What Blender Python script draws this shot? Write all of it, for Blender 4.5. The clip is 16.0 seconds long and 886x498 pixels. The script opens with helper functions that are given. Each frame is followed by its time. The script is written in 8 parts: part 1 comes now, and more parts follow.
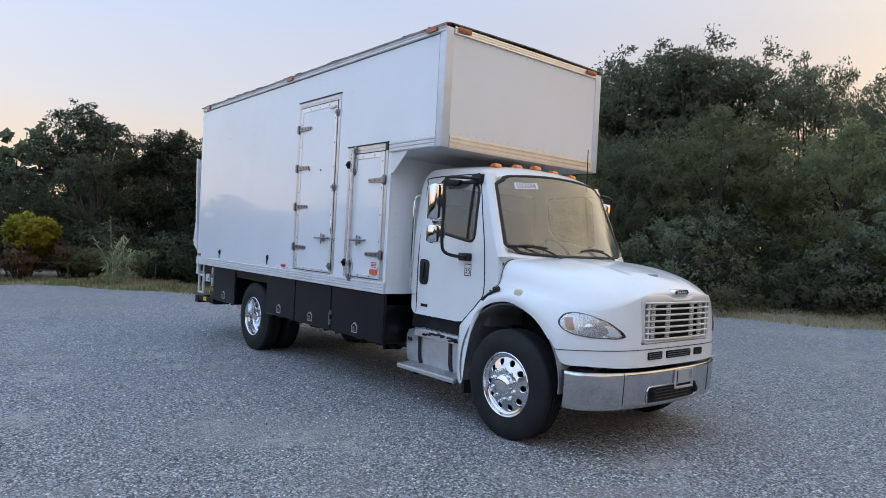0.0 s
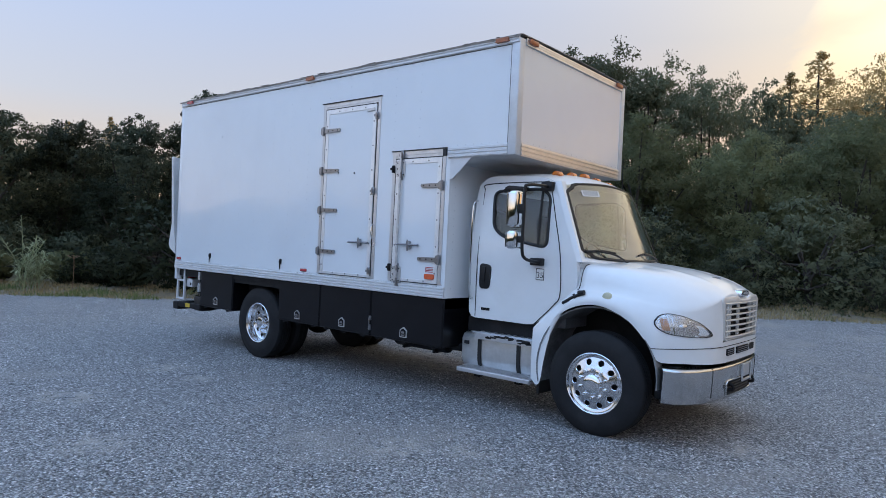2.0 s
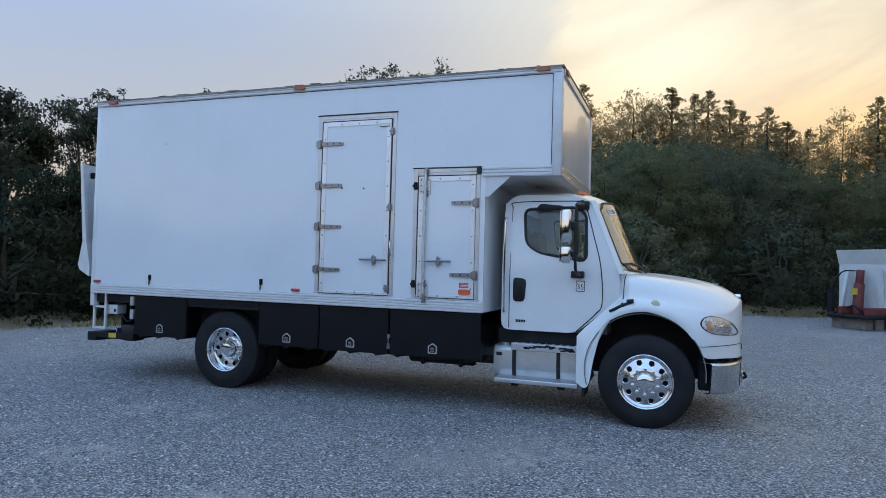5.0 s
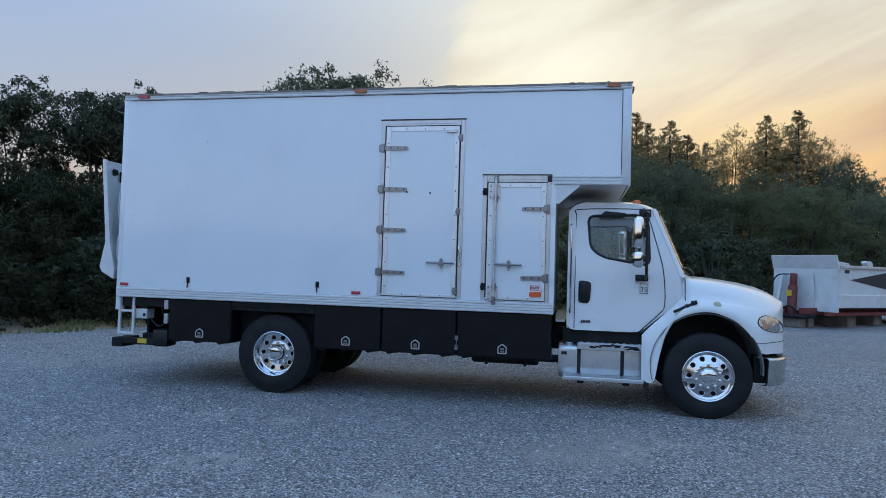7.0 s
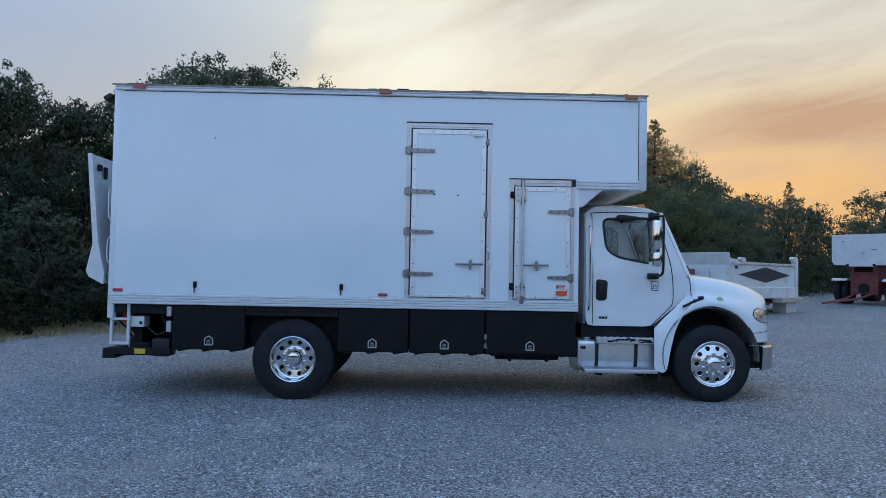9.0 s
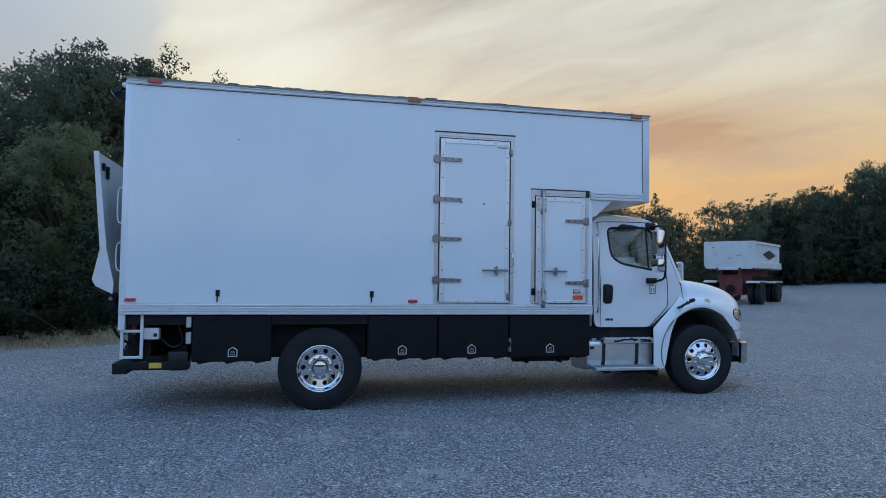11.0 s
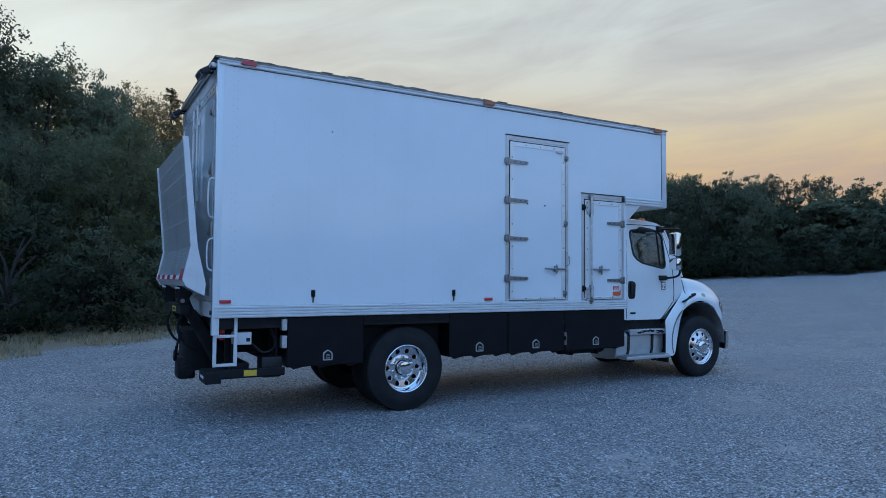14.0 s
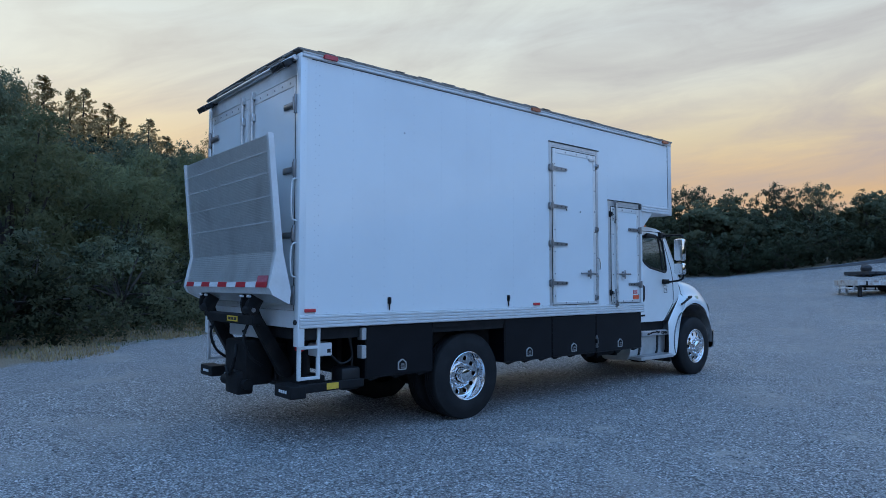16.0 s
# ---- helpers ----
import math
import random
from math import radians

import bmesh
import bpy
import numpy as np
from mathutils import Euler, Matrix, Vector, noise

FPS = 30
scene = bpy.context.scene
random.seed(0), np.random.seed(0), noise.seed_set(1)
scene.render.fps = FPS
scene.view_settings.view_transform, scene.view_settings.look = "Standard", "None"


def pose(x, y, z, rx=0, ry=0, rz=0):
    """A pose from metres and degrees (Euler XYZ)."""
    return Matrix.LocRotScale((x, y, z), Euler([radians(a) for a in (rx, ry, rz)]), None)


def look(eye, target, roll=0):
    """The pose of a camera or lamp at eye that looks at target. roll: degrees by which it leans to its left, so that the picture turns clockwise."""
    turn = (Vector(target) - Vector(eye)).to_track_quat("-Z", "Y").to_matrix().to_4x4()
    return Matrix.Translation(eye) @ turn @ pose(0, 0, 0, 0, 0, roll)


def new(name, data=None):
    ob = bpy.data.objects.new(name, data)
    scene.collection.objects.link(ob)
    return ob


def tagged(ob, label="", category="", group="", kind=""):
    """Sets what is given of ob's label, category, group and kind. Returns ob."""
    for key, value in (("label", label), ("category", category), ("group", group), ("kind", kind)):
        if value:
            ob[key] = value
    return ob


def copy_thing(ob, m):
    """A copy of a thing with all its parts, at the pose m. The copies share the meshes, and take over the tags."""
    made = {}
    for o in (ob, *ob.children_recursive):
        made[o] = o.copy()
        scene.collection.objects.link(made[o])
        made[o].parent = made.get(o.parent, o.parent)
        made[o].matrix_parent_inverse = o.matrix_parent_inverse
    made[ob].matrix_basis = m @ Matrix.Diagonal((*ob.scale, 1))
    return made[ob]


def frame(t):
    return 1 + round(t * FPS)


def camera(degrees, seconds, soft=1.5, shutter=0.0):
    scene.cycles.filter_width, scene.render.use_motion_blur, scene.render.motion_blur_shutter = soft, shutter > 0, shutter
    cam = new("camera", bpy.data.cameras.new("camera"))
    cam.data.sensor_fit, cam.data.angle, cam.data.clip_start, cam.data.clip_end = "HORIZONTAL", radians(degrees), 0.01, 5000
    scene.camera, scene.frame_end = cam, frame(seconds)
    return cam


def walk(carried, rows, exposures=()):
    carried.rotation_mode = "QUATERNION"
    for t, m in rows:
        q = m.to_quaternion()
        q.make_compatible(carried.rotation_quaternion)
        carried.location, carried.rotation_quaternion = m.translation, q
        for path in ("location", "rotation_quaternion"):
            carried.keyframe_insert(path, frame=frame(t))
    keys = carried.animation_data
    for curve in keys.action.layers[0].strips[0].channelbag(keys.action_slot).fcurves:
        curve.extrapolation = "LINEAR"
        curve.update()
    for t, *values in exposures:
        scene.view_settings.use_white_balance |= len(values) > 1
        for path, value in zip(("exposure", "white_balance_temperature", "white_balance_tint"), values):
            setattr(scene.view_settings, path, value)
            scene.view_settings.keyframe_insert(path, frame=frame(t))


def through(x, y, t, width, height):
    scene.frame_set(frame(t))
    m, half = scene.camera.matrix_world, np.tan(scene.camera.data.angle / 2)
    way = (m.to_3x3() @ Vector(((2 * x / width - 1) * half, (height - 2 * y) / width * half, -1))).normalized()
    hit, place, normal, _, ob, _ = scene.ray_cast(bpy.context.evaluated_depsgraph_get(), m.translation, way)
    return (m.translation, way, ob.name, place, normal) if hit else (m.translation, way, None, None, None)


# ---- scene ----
cam = camera(68.2, 16.0, soft=0.7)
METRES, EYE, TILT, LEAN, TURN = 17.476, 1.8, 0.0, 0.0, -39.7
ROWS = [
    (0.0, 0.0, 0.0, 0.0, 0.03, -0.52, -2.99),
    (0.5, -0.0284, -0.0014, -0.0012, -4.92, -0.18, -2.89),
    (1.0, -0.0554, 0.0009, -0.0021, -8.53, -0.05, -2.87),
    (1.5, -0.0843, 0.0051, -0.0014, -9.74, -0.12, -2.76),
    (2.0, -0.1149, 0.0035, -0.0007, -10.3, -0.25, -2.77),
    (2.5, -0.1434, 0.0088, -0.002, -12.97, 0.22, -2.4),
    (3.0, -0.1717, 0.0127, -0.0024, -16.42, 0.71, -2.42),
    (3.5, -0.201, 0.0173, -0.002, -20.36, 0.59, -2.34),
    (4.0, -0.2288, 0.0301, -0.0027, -23.81, 0.78, -2.05),
    (6.5, -0.3617, 0.0962, -0.0058, -37.39, 2.01, -1.53),
    (7.0, -0.3889, 0.1132, -0.0066, -39.01, 1.9, -1.73),
    (7.5, -0.4127, 0.1306, -0.0066, -41.74, 1.75, -1.67),
    (8.0, -0.4337, 0.1516, -0.006, -44.81, 1.68, -1.51),
    (8.5, -0.4609, 0.1717, -0.0055, -47.14, 1.64, -1.36),
    (9.0, -0.4824, 0.1943, -0.0069, -51.12, 1.97, -1.09),
    (11.5, -0.5789, 0.3226, -0.0074, -65.59, 2.53, -0.78),
    (12.0, -0.5955, 0.353, -0.0079, -67.86, 2.5, -0.83),
    (12.5, -0.6088, 0.3828, -0.0078, -70.5, 2.38, -0.82),
    (13.0, -0.6164, 0.4156, -0.0081, -74.14, 2.51, -0.62),
    (13.5, -0.6285, 0.4488, -0.0082, -76.9, 2.51, -0.55),
    (14.0, -0.6336, 0.4819, -0.0094, -79.92, 2.57, -0.41),
    (14.5, -0.6393, 0.516, -0.0102, -81.74, 2.56, -0.52),
    (15.0, -0.6413, 0.5478, -0.0092, -85.16, 2.3, -0.21),
    (15.5, -0.6376, 0.5795, -0.0082, -88.24, 2.49, -0.21),
    (16.0, -0.6388, 0.6119, -0.0083, -90.4, 2.91, -0.05),
]
walk(cam, [(t, pose(0, 0, EYE, TILT, LEAN, TURN) @ pose(METRES * x, METRES * y, METRES * z, 90 + pitch, roll, yaw)) for t, x, y, z, yaw, pitch, roll in ROWS],
     exposures=[(0.0, 0.42, 7150, 14), (1.5, 0.31, 6700, 13), (3.5, 0.17, 6500, 11), (7.0, -0.03, 5900, 7), (9.0, -0.10, 5800, 7), (11.5, -0.22, 5700, 6), (13.5, -0.24, 5150, 5), (16.0, -0.10, 5250, 5)])

# ---- world and light ----
world = bpy.data.worlds.new("evening_sky")
scene.world = world
world.use_nodes = True
wn, wl = world.node_tree.nodes, world.node_tree.links
wn.clear()


def wnode(kind, **values):
    n = wn.new(kind)
    for key, value in values.items():
        n.inputs[int(key[1:])].default_value = value
    return n


def wmath(op, a, b=None, clamp=False):
    n = wn.new("ShaderNodeMath")
    n.operation, n.use_clamp = op, clamp
    for i, v in enumerate((a, b)):
        if v is None:
            continue
        if isinstance(v, (int, float)):
            n.inputs[i].default_value = v
        else:
            wl.new(v, n.inputs[i])
    return n.outputs[0]


def wmix(f, a, b, blend="MIX"):
    n = wn.new("ShaderNodeMix")
    n.data_type, n.blend_type = "RGBA", blend
    for i, v in ((0, f), (6, a), (7, b)):
        if isinstance(v, (int, float)):
            n.inputs[i].default_value = v
        elif isinstance(v, tuple):
            n.inputs[i].default_value = (*v, 1)
        else:
            wl.new(v, n.inputs[i])
    return n.outputs[2]


def wramp(f, stops):
    n = wn.new("ShaderNodeValToRGB")
    while len(n.color_ramp.elements) < len(stops):
        n.color_ramp.elements.new(0.5)
    for e, (p, c) in zip(n.color_ramp.elements, stops):
        e.position, e.color = p, (*c, 1)
    wl.new(f, n.inputs[0])
    return n.outputs[0]


SUN_AZ, SUN_EL = radians(-14), radians(3.5)   # the sun has sunk behind the trees beyond the truck
coord = wn.new("ShaderNodeTexCoord")
sep = wn.new("ShaderNodeSeparateXYZ")
wl.new(coord.outputs["Generated"], sep.inputs[0])
dx, dy, dz = sep.outputs
up = wmath("MAXIMUM", dz, 0.0)
side = wmath("ADD", wmath("MULTIPLY", dx, math.cos(SUN_AZ)), wmath("MULTIPLY", dy, math.sin(SUN_AZ)))
towards = wmath("MULTIPLY", wmath("ADD", side, 1.0), 0.5, True)
cool = wramp(up, [(0.0, (0.64, 0.42, 0.26)), (0.09, (0.56, 0.47, 0.38)), (0.18, (0.45, 0.48, 0.54)), (0.34, (0.36, 0.46, 0.66)), (1.0, (0.52, 0.90, 1.50))])
warm = wramp(up, [(0.0, (0.80, 0.42, 0.19)), (0.16, (0.80, 0.52, 0.27)), (0.30, (0.72, 0.60, 0.42)), (0.42, (1.05, 0.88, 0.56)), (0.62, (0.56, 0.66, 0.80)), (1.0, (0.52, 0.90, 1.50))])
east = wmath("ADD", wmath("MULTIPLY", wmath("POWER", wmath("SUBTRACT", 1.0, towards), 2.2), 0.75), 1.0)
east_tint = wn.new("ShaderNodeCombineColor")
wl.new(wmath("POWER", east, 0.85), east_tint.inputs[0]), wl.new(east, east_tint.inputs[1]), wl.new(wmath("POWER", east, 1.15), east_tint.inputs[2])
grad = wmix(wmath("POWER", towards, 8.0), wmix(1.0, cool, east_tint.outputs[0], "MULTIPLY"), warm)
# thin high cloud west of a ragged edge, drawn out in slanting streaks; angles in degrees
az = wmath("MULTIPLY", wmath("ARCTAN2", dy, dx), 57.2958)
el = wmath("MULTIPLY", wmath("ARCSINE", dz), 57.2958)
across = wmath("ADD", el, wmath("ADD", wmath("MULTIPLY", wmath("MAXIMUM", az, -24.0), 0.30), wmath("MULTIPLY", wmath("MINIMUM", wmath("ADD", az, 24.0), 0.0), 0.08)))


def cloud_noise(long, thin, detail, warp, seed):
    v = wn.new("ShaderNodeCombineXYZ")
    wl.new(wmath("MULTIPLY", az, 1 / long), v.inputs[0])
    wl.new(wmath("MULTIPLY", across, 1 / thin), v.inputs[1])
    v.inputs[2].default_value = seed
    n = wnode("ShaderNodeTexNoise", _2=1.0, _3=detail, _4=0.58)
    n.inputs["Distortion"].default_value = warp
    wl.new(v.outputs[0], n.inputs[0])
    return wmath("SUBTRACT", n.outputs[0], 0.5)


def lump(a, e, ra, re, rough=0.0):
    """A soft patch round a direction, its outline frayed by the noise."""
    p = wmath("POWER", wmath("ABSOLUTE", wmath("DIVIDE", wmath("SUBTRACT", az, a), ra)), 2.0)
    q = wmath("POWER", wmath("ABSOLUTE", wmath("DIVIDE", wmath("SUBTRACT", el, e), re)), 2.0)
    d = wmath("ADD", p, q)
    if rough:
        d = wmath("ADD", d, wmath("MULTIPLY", wisps, rough))
    return wmath("POWER", 2.71828, wmath("MULTIPLY", wmath("MAXIMUM", d, 0.0), -1.0))


puffs = cloud_noise(9.0, 5.0, 6.0, 0.6, 1.7)
folds = cloud_noise(20.0, 5.2, 6.0, 1.2, 4.2)
wisps = cloud_noise(11.0, 2.0, 8.0, 0.7, 8.1)
edge = wmath("SUBTRACT", wmath("SUBTRACT", 18.4, wmath("MULTIPLY", el, 0.33)), az)
veil = wmath("MULTIPLY", wmath("ADD", edge, wmath("MULTIPLY", puffs, 9.0)), 0.45, True)
veil = wmath("MULTIPLY", veil, wmath("MULTIPLY", wmath("ADD", side, 0.35), 2.0, True))
bright = wramp(up, [(0.0, (0.86, 0.40, 0.13)), (0.13, (0.90, 0.50, 0.19)), (0.20, (0.90, 0.64, 0.33)), (0.28, (0.90, 0.76, 0.54)), (0.36, (0.86, 0.78, 0.62)), (0.46, (0.96, 0.85, 0.60)), (0.62, (0.88, 0.80, 0.66)), (1.0, (0.70, 0.76, 0.90))])
dusk = wramp(up, [(0.0, (0.64, 0.35, 0.19)), (0.16, (0.64, 0.43, 0.30)), (0.28, (0.66, 0.54, 0.42)), (0.40, (0.68, 0.58, 0.46)), (0.62, (0.68, 0.63, 0.57)), (1.0, (0.48, 0.58, 0.78))])
far_round = wmath("MULTIPLY", wmath("SUBTRACT", wmath("MULTIPLY", az, -1.0), 34.0), 0.006, True)
tone = wmath("SUBTRACT", wmath("ADD", wmath("MULTIPLY", folds, 2.3), wmath("MULTIPLY", wisps, 1.1)), wmath("SUBTRACT", far_round, 0.72))
lit = wmix(wmath("MULTIPLY", tone, 1.0, True), dusk, bright)
# a brown smoke band above the glow, and a heavier bank low in the south-west
band = wmath("POWER", 2.71828, wmath("MULTIPLY", wmath("POWER", wmath("ABSOLUTE", wmath("DIVIDE", wmath("ADD", wmath("SUBTRACT", across, 20.5), wmath("MULTIPLY", puffs, 5.0)), 1.35)), 2.0), -1.0))
band = wmath("MULTIPLY", band, wmath("MULTIPLY", wmath("ADD", az, 22.0), 0.08, True))
lit = wmix(wmath("MULTIPLY", band, 0.75), lit, (0.60, 0.49, 0.38))
lit = wmix(wmath("MULTIPLY", lump(-31.0, 12.0, 9.5, 2.6, 2.2), 0.8), lit, (0.58, 0.30, 0.16))
lit = wmix(wmath("MULTIPLY", lump(-13.0, 24.5, 7.0, 2.2, 2.0), 0.6), lit, (0.50, 0.42, 0.36))
lit = wmix(wmath("MULTIPLY", lump(2.0, 18.2, 8.0, 4.0, 1.2), 0.5), lit, (1.05, 0.98, 0.82))
sky_colour = wmix(wmath("MULTIPLY", veil, 0.92), grad, lit)
glow = wn.new("ShaderNodeVectorMath")
glow.operation = "DOT_PRODUCT"
wl.new(coord.outputs["Generated"], glow.inputs[0])
glow.inputs[1].default_value = (math.cos(0.06) * math.cos(0.28), math.sin(0.06), math.sin(0.28))
halo = wmath("POWER", wmath("MAXIMUM", glow.outputs["Value"], 0.0), 38.0)
sky_colour = wmix(halo, sky_colour, (0.18, 0.16, 0.09), "ADD")
nishita = wn.new("ShaderNodeTexSky")
nishita.sky_type, nishita.sun_disc = "NISHITA", False
nishita.sun_elevation, nishita.sun_rotation = SUN_EL, radians(90) - SUN_AZ
sky_colour = wmix(0.010, sky_colour, nishita.outputs[0], "ADD")
background = wn.new("ShaderNodeBackground")
background.inputs[1].default_value = 1.0
wl.new(sky_colour, background.inputs[0])
wout = wn.new("ShaderNodeOutputWorld")
wl.new(background.outputs[0], wout.inputs[0])

sun = new("sun", bpy.data.lights.new("sun", "SUN"))
sun.data.energy, sun.data.angle, sun.data.color = 0.5, radians(10), (1.0, 0.62, 0.34)
sun.matrix_world = look((60 * math.cos(SUN_AZ), 60 * math.sin(SUN_AZ), 60 * math.tan(SUN_EL)), (0, 0, 0))


# ---- materials ----
def material(name, colour, rough=0.5, metal=0.0, vary=0.0, scale=6.0, bump=0.0, bump_scale=200.0, dirt=None, dirt_scale=2.0, dirt_amount=0.5, coat=0.0, rand=0.0, rough_vary=0.0, spec=0.5):
    """A principled surface: colour varied at two scales, fine relief, patches of dirt."""
    m = bpy.data.materials.new(name)
    m.use_nodes = True
    n, l = m.node_tree.nodes, m.node_tree.links
    p = n["Principled BSDF"]
    p.inputs["Base Color"].default_value = (*colour, 1)
    p.inputs["Roughness"].default_value, p.inputs["Metallic"].default_value = rough, metal
    p.inputs["Coat Weight"].default_value, p.inputs["Coat Roughness"].default_value = coat, 0.03
    p.inputs["Specular IOR Level"].default_value = spec
    tc = n.new("ShaderNodeTexCoord")
    last = None

    def mix(f, a, b, blend="MIX"):
        x = n.new("ShaderNodeMix")
        x.data_type, x.blend_type = "RGBA", blend
        for i, v in ((0, f), (6, a), (7, b)):
            if isinstance(v, (int, float)):
                x.inputs[i].default_value = v
            elif isinstance(v, tuple):
                x.inputs[i].default_value = (*v, 1)
            else:
                l.new(v, x.inputs[i])
        return x.outputs[2]

    def noise_at(s, detail=5.0):
        x = n.new("ShaderNodeTexNoise")
        x.inputs["Scale"].default_value, x.inputs["Detail"].default_value = s, detail
        l.new(tc.outputs["Object"], x.inputs["Vector"])
        return x.outputs[0]

    if vary:
        r = n.new("ShaderNodeMapRange")
        r.inputs[1].default_value, r.inputs[2].default_value = 0.3, 0.7
        r.inputs[3].default_value, r.inputs[4].default_value = 1 - vary, 1 + vary
        l.new(noise_at(scale), r.inputs[0])
        r2 = n.new("ShaderNodeMapRange")
        r2.inputs[1].default_value, r2.inputs[2].default_value = 0.3, 0.7
        r2.inputs[3].default_value, r2.inputs[4].default_value = 1 - vary * 0.6, 1 + vary * 0.6
        l.new(noise_at(scale * 9), r2.inputs[0])
        mm = n.new("ShaderNodeMath")
        mm.operation = "MULTIPLY"
        l.new(r.outputs[0], mm.inputs[0]), l.new(r2.outputs[0], mm.inputs[1])
        last = mix(1.0, tuple(colour), mm.outputs[0], "MULTIPLY")
    if rand:
        oi = n.new("ShaderNodeObjectInfo")
        r = n.new("ShaderNodeMapRange")
        r.inputs[3].default_value, r.inputs[4].default_value = 1 - rand, 1 + rand
        l.new(oi.outputs["Random"], r.inputs[0])
        last = mix(1.0, last if last else tuple(colour), r.outputs[0], "MULTIPLY")
    if dirt:
        cr = n.new("ShaderNodeValToRGB")
        cr.color_ramp.elements[0].position, cr.color_ramp.elements[1].position = 0.48, 0.72
        l.new(noise_at(dirt_scale, 8.0), cr.inputs[0])
        mm = n.new("ShaderNodeMath")
        mm.operation = "MULTIPLY"
        l.new(cr.outputs[0], mm.inputs[0])
        mm.inputs[1].default_value = dirt_amount
        last = mix(mm.outputs[0], last if last else tuple(colour), tuple(dirt))
    if last:
        l.new(last, p.inputs["Base Color"])
    if rough_vary:
        r = n.new("ShaderNodeMapRange")
        r.inputs[1].default_value, r.inputs[2].default_value = 0.3, 0.7
        r.inputs[3].default_value, r.inputs[4].default_value = max(rough - rough_vary, 0.02), rough + rough_vary
        l.new(noise_at(3.0, 6.0), r.inputs[0])
        l.new(r.outputs[0], p.inputs["Roughness"])
    if bump:
        b = n.new("ShaderNodeBump")
        b.inputs["Strength"].default_value, b.inputs["Distance"].default_value = bump, 0.01
        l.new(noise_at(bump_scale, 4.0), b.inputs["Height"])
        l.new(b.outputs[0], p.inputs["Normal"])
    return m


def leaf_material(name, dark, light, through=0.25):
    m = bpy.data.materials.new(name)
    m.use_nodes = True
    n, l = m.node_tree.nodes, m.node_tree.links
    p = n["Principled BSDF"]
    p.inputs["Roughness"].default_value = 0.7
    p.inputs["Specular IOR Level"].default_value = 0.15
    geo, oi = n.new("ShaderNodeNewGeometry"), n.new("ShaderNodeObjectInfo")
    mixn = n.new("ShaderNodeMix")
    mixn.data_type = "RGBA"
    mixn.inputs[6].default_value, mixn.inputs[7].default_value = (*dark, 1), (*light, 1)
    l.new(geo.outputs["Random Per Island"], mixn.inputs[0])
    r = n.new("ShaderNodeMapRange")
    r.inputs[3].default_value, r.inputs[4].default_value = 0.75, 1.25
    l.new(oi.outputs["Random"], r.inputs[0])
    mul = n.new("ShaderNodeMix")
    mul.data_type, mul.blend_type = "RGBA", "MULTIPLY"
    mul.inputs[0].default_value = 1.0
    l.new(mixn.outputs[2], mul.inputs[6]), l.new(r.outputs[0], mul.inputs[7])
    l.new(mul.outputs[2], p.inputs["Base Color"])
    t = n.new("ShaderNodeBsdfTranslucent")
    l.new(mul.outputs[2], t.inputs[0])
    ms = n.new("ShaderNodeMixShader")
    ms.inputs[0].default_value = through
    l.new(p.outputs[0], ms.inputs[1]), l.new(t.outputs[0], ms.inputs[2])
    l.new(ms.outputs[0], n["Material Output"].inputs[0])
    return m


def glass_material(name, tint, rough=0.02, ior=1.5):
    m = bpy.data.materials.new(name)
    m.use_nodes = True
    n, l = m.node_tree.nodes, m.node_tree.links
    p = n["Principled BSDF"]
    p.inputs["Base Color"].default_value, p.inputs["Roughness"].default_value = (*tint, 1), rough
    p.inputs["Transmission Weight"].default_value, p.inputs["IOR"].default_value = 1.0, ior
    return m


WHITE = material("white_gelcoat_panel", (0.78, 0.795, 0.80), 0.18, vary=0.012, scale=0.5, bump=0.003, bump_scale=1.2, dirt=(0.70, 0.71, 0.72), dirt_scale=0.7, dirt_amount=0.5, coat=0.7, spec=0.3, rough_vary=0.05)
PAINT = material("white_cab_paint", (0.78, 0.78, 0.77), 0.28, vary=0.02, scale=1.2, dirt=(0.62, 0.60, 0.56), dirt_scale=2.5, dirt_amount=0.2, coat=0.6)
ALU = material("worn_aluminium", (0.62, 0.62, 0.63), 0.34, 0.75, vary=0.08, scale=5, bump=0.05, bump_scale=90, dirt=(0.42, 0.41, 0.40), dirt_scale=6, dirt_amount=0.35, rough_vary=0.08)
ALU_WHITE = material("white_painted_rail", (0.68, 0.68, 0.68), 0.4, 0.15, vary=0.04, scale=4, dirt=(0.45, 0.42, 0.38), dirt_scale=5, dirt_amount=0.3)
CHROME = material("polished_chrome", (0.80, 0.80, 0.80), 0.045, 1.0, vary=0.03, scale=4, rough_vary=0.02)
BUMPER = material("hazed_chrome_bumper", (0.62, 0.61, 0.60), 0.17, 1.0, vary=0.1, scale=5, bump=0.05, bump_scale=60, dirt=(0.40, 0.38, 0.36), dirt_scale=14, dirt_amount=0.35, rough_vary=0.06)
WHEEL_ALU = material("polished_wheel_aluminium", (0.72, 0.72, 0.73), 0.13, 1.0, vary=0.05, scale=8, rough_vary=0.05)
BLACK = material("black_toolbox_paint", (0.004, 0.004, 0.006), 0.3, vary=0.2, scale=3, bump=0.03, bump_scale=30, dirt=(0.010, 0.010, 0.011), dirt_scale=4, dirt_amount=0.3, spec=0.3)
CHASSIS = material("black_chassis_steel", (0.010, 0.010, 0.011), 0.65, vary=0.3, scale=5, bump=0.2, bump_scale=40, dirt=(0.03, 0.024, 0.02), dirt_scale=5, dirt_amount=0.4, spec=0.25)
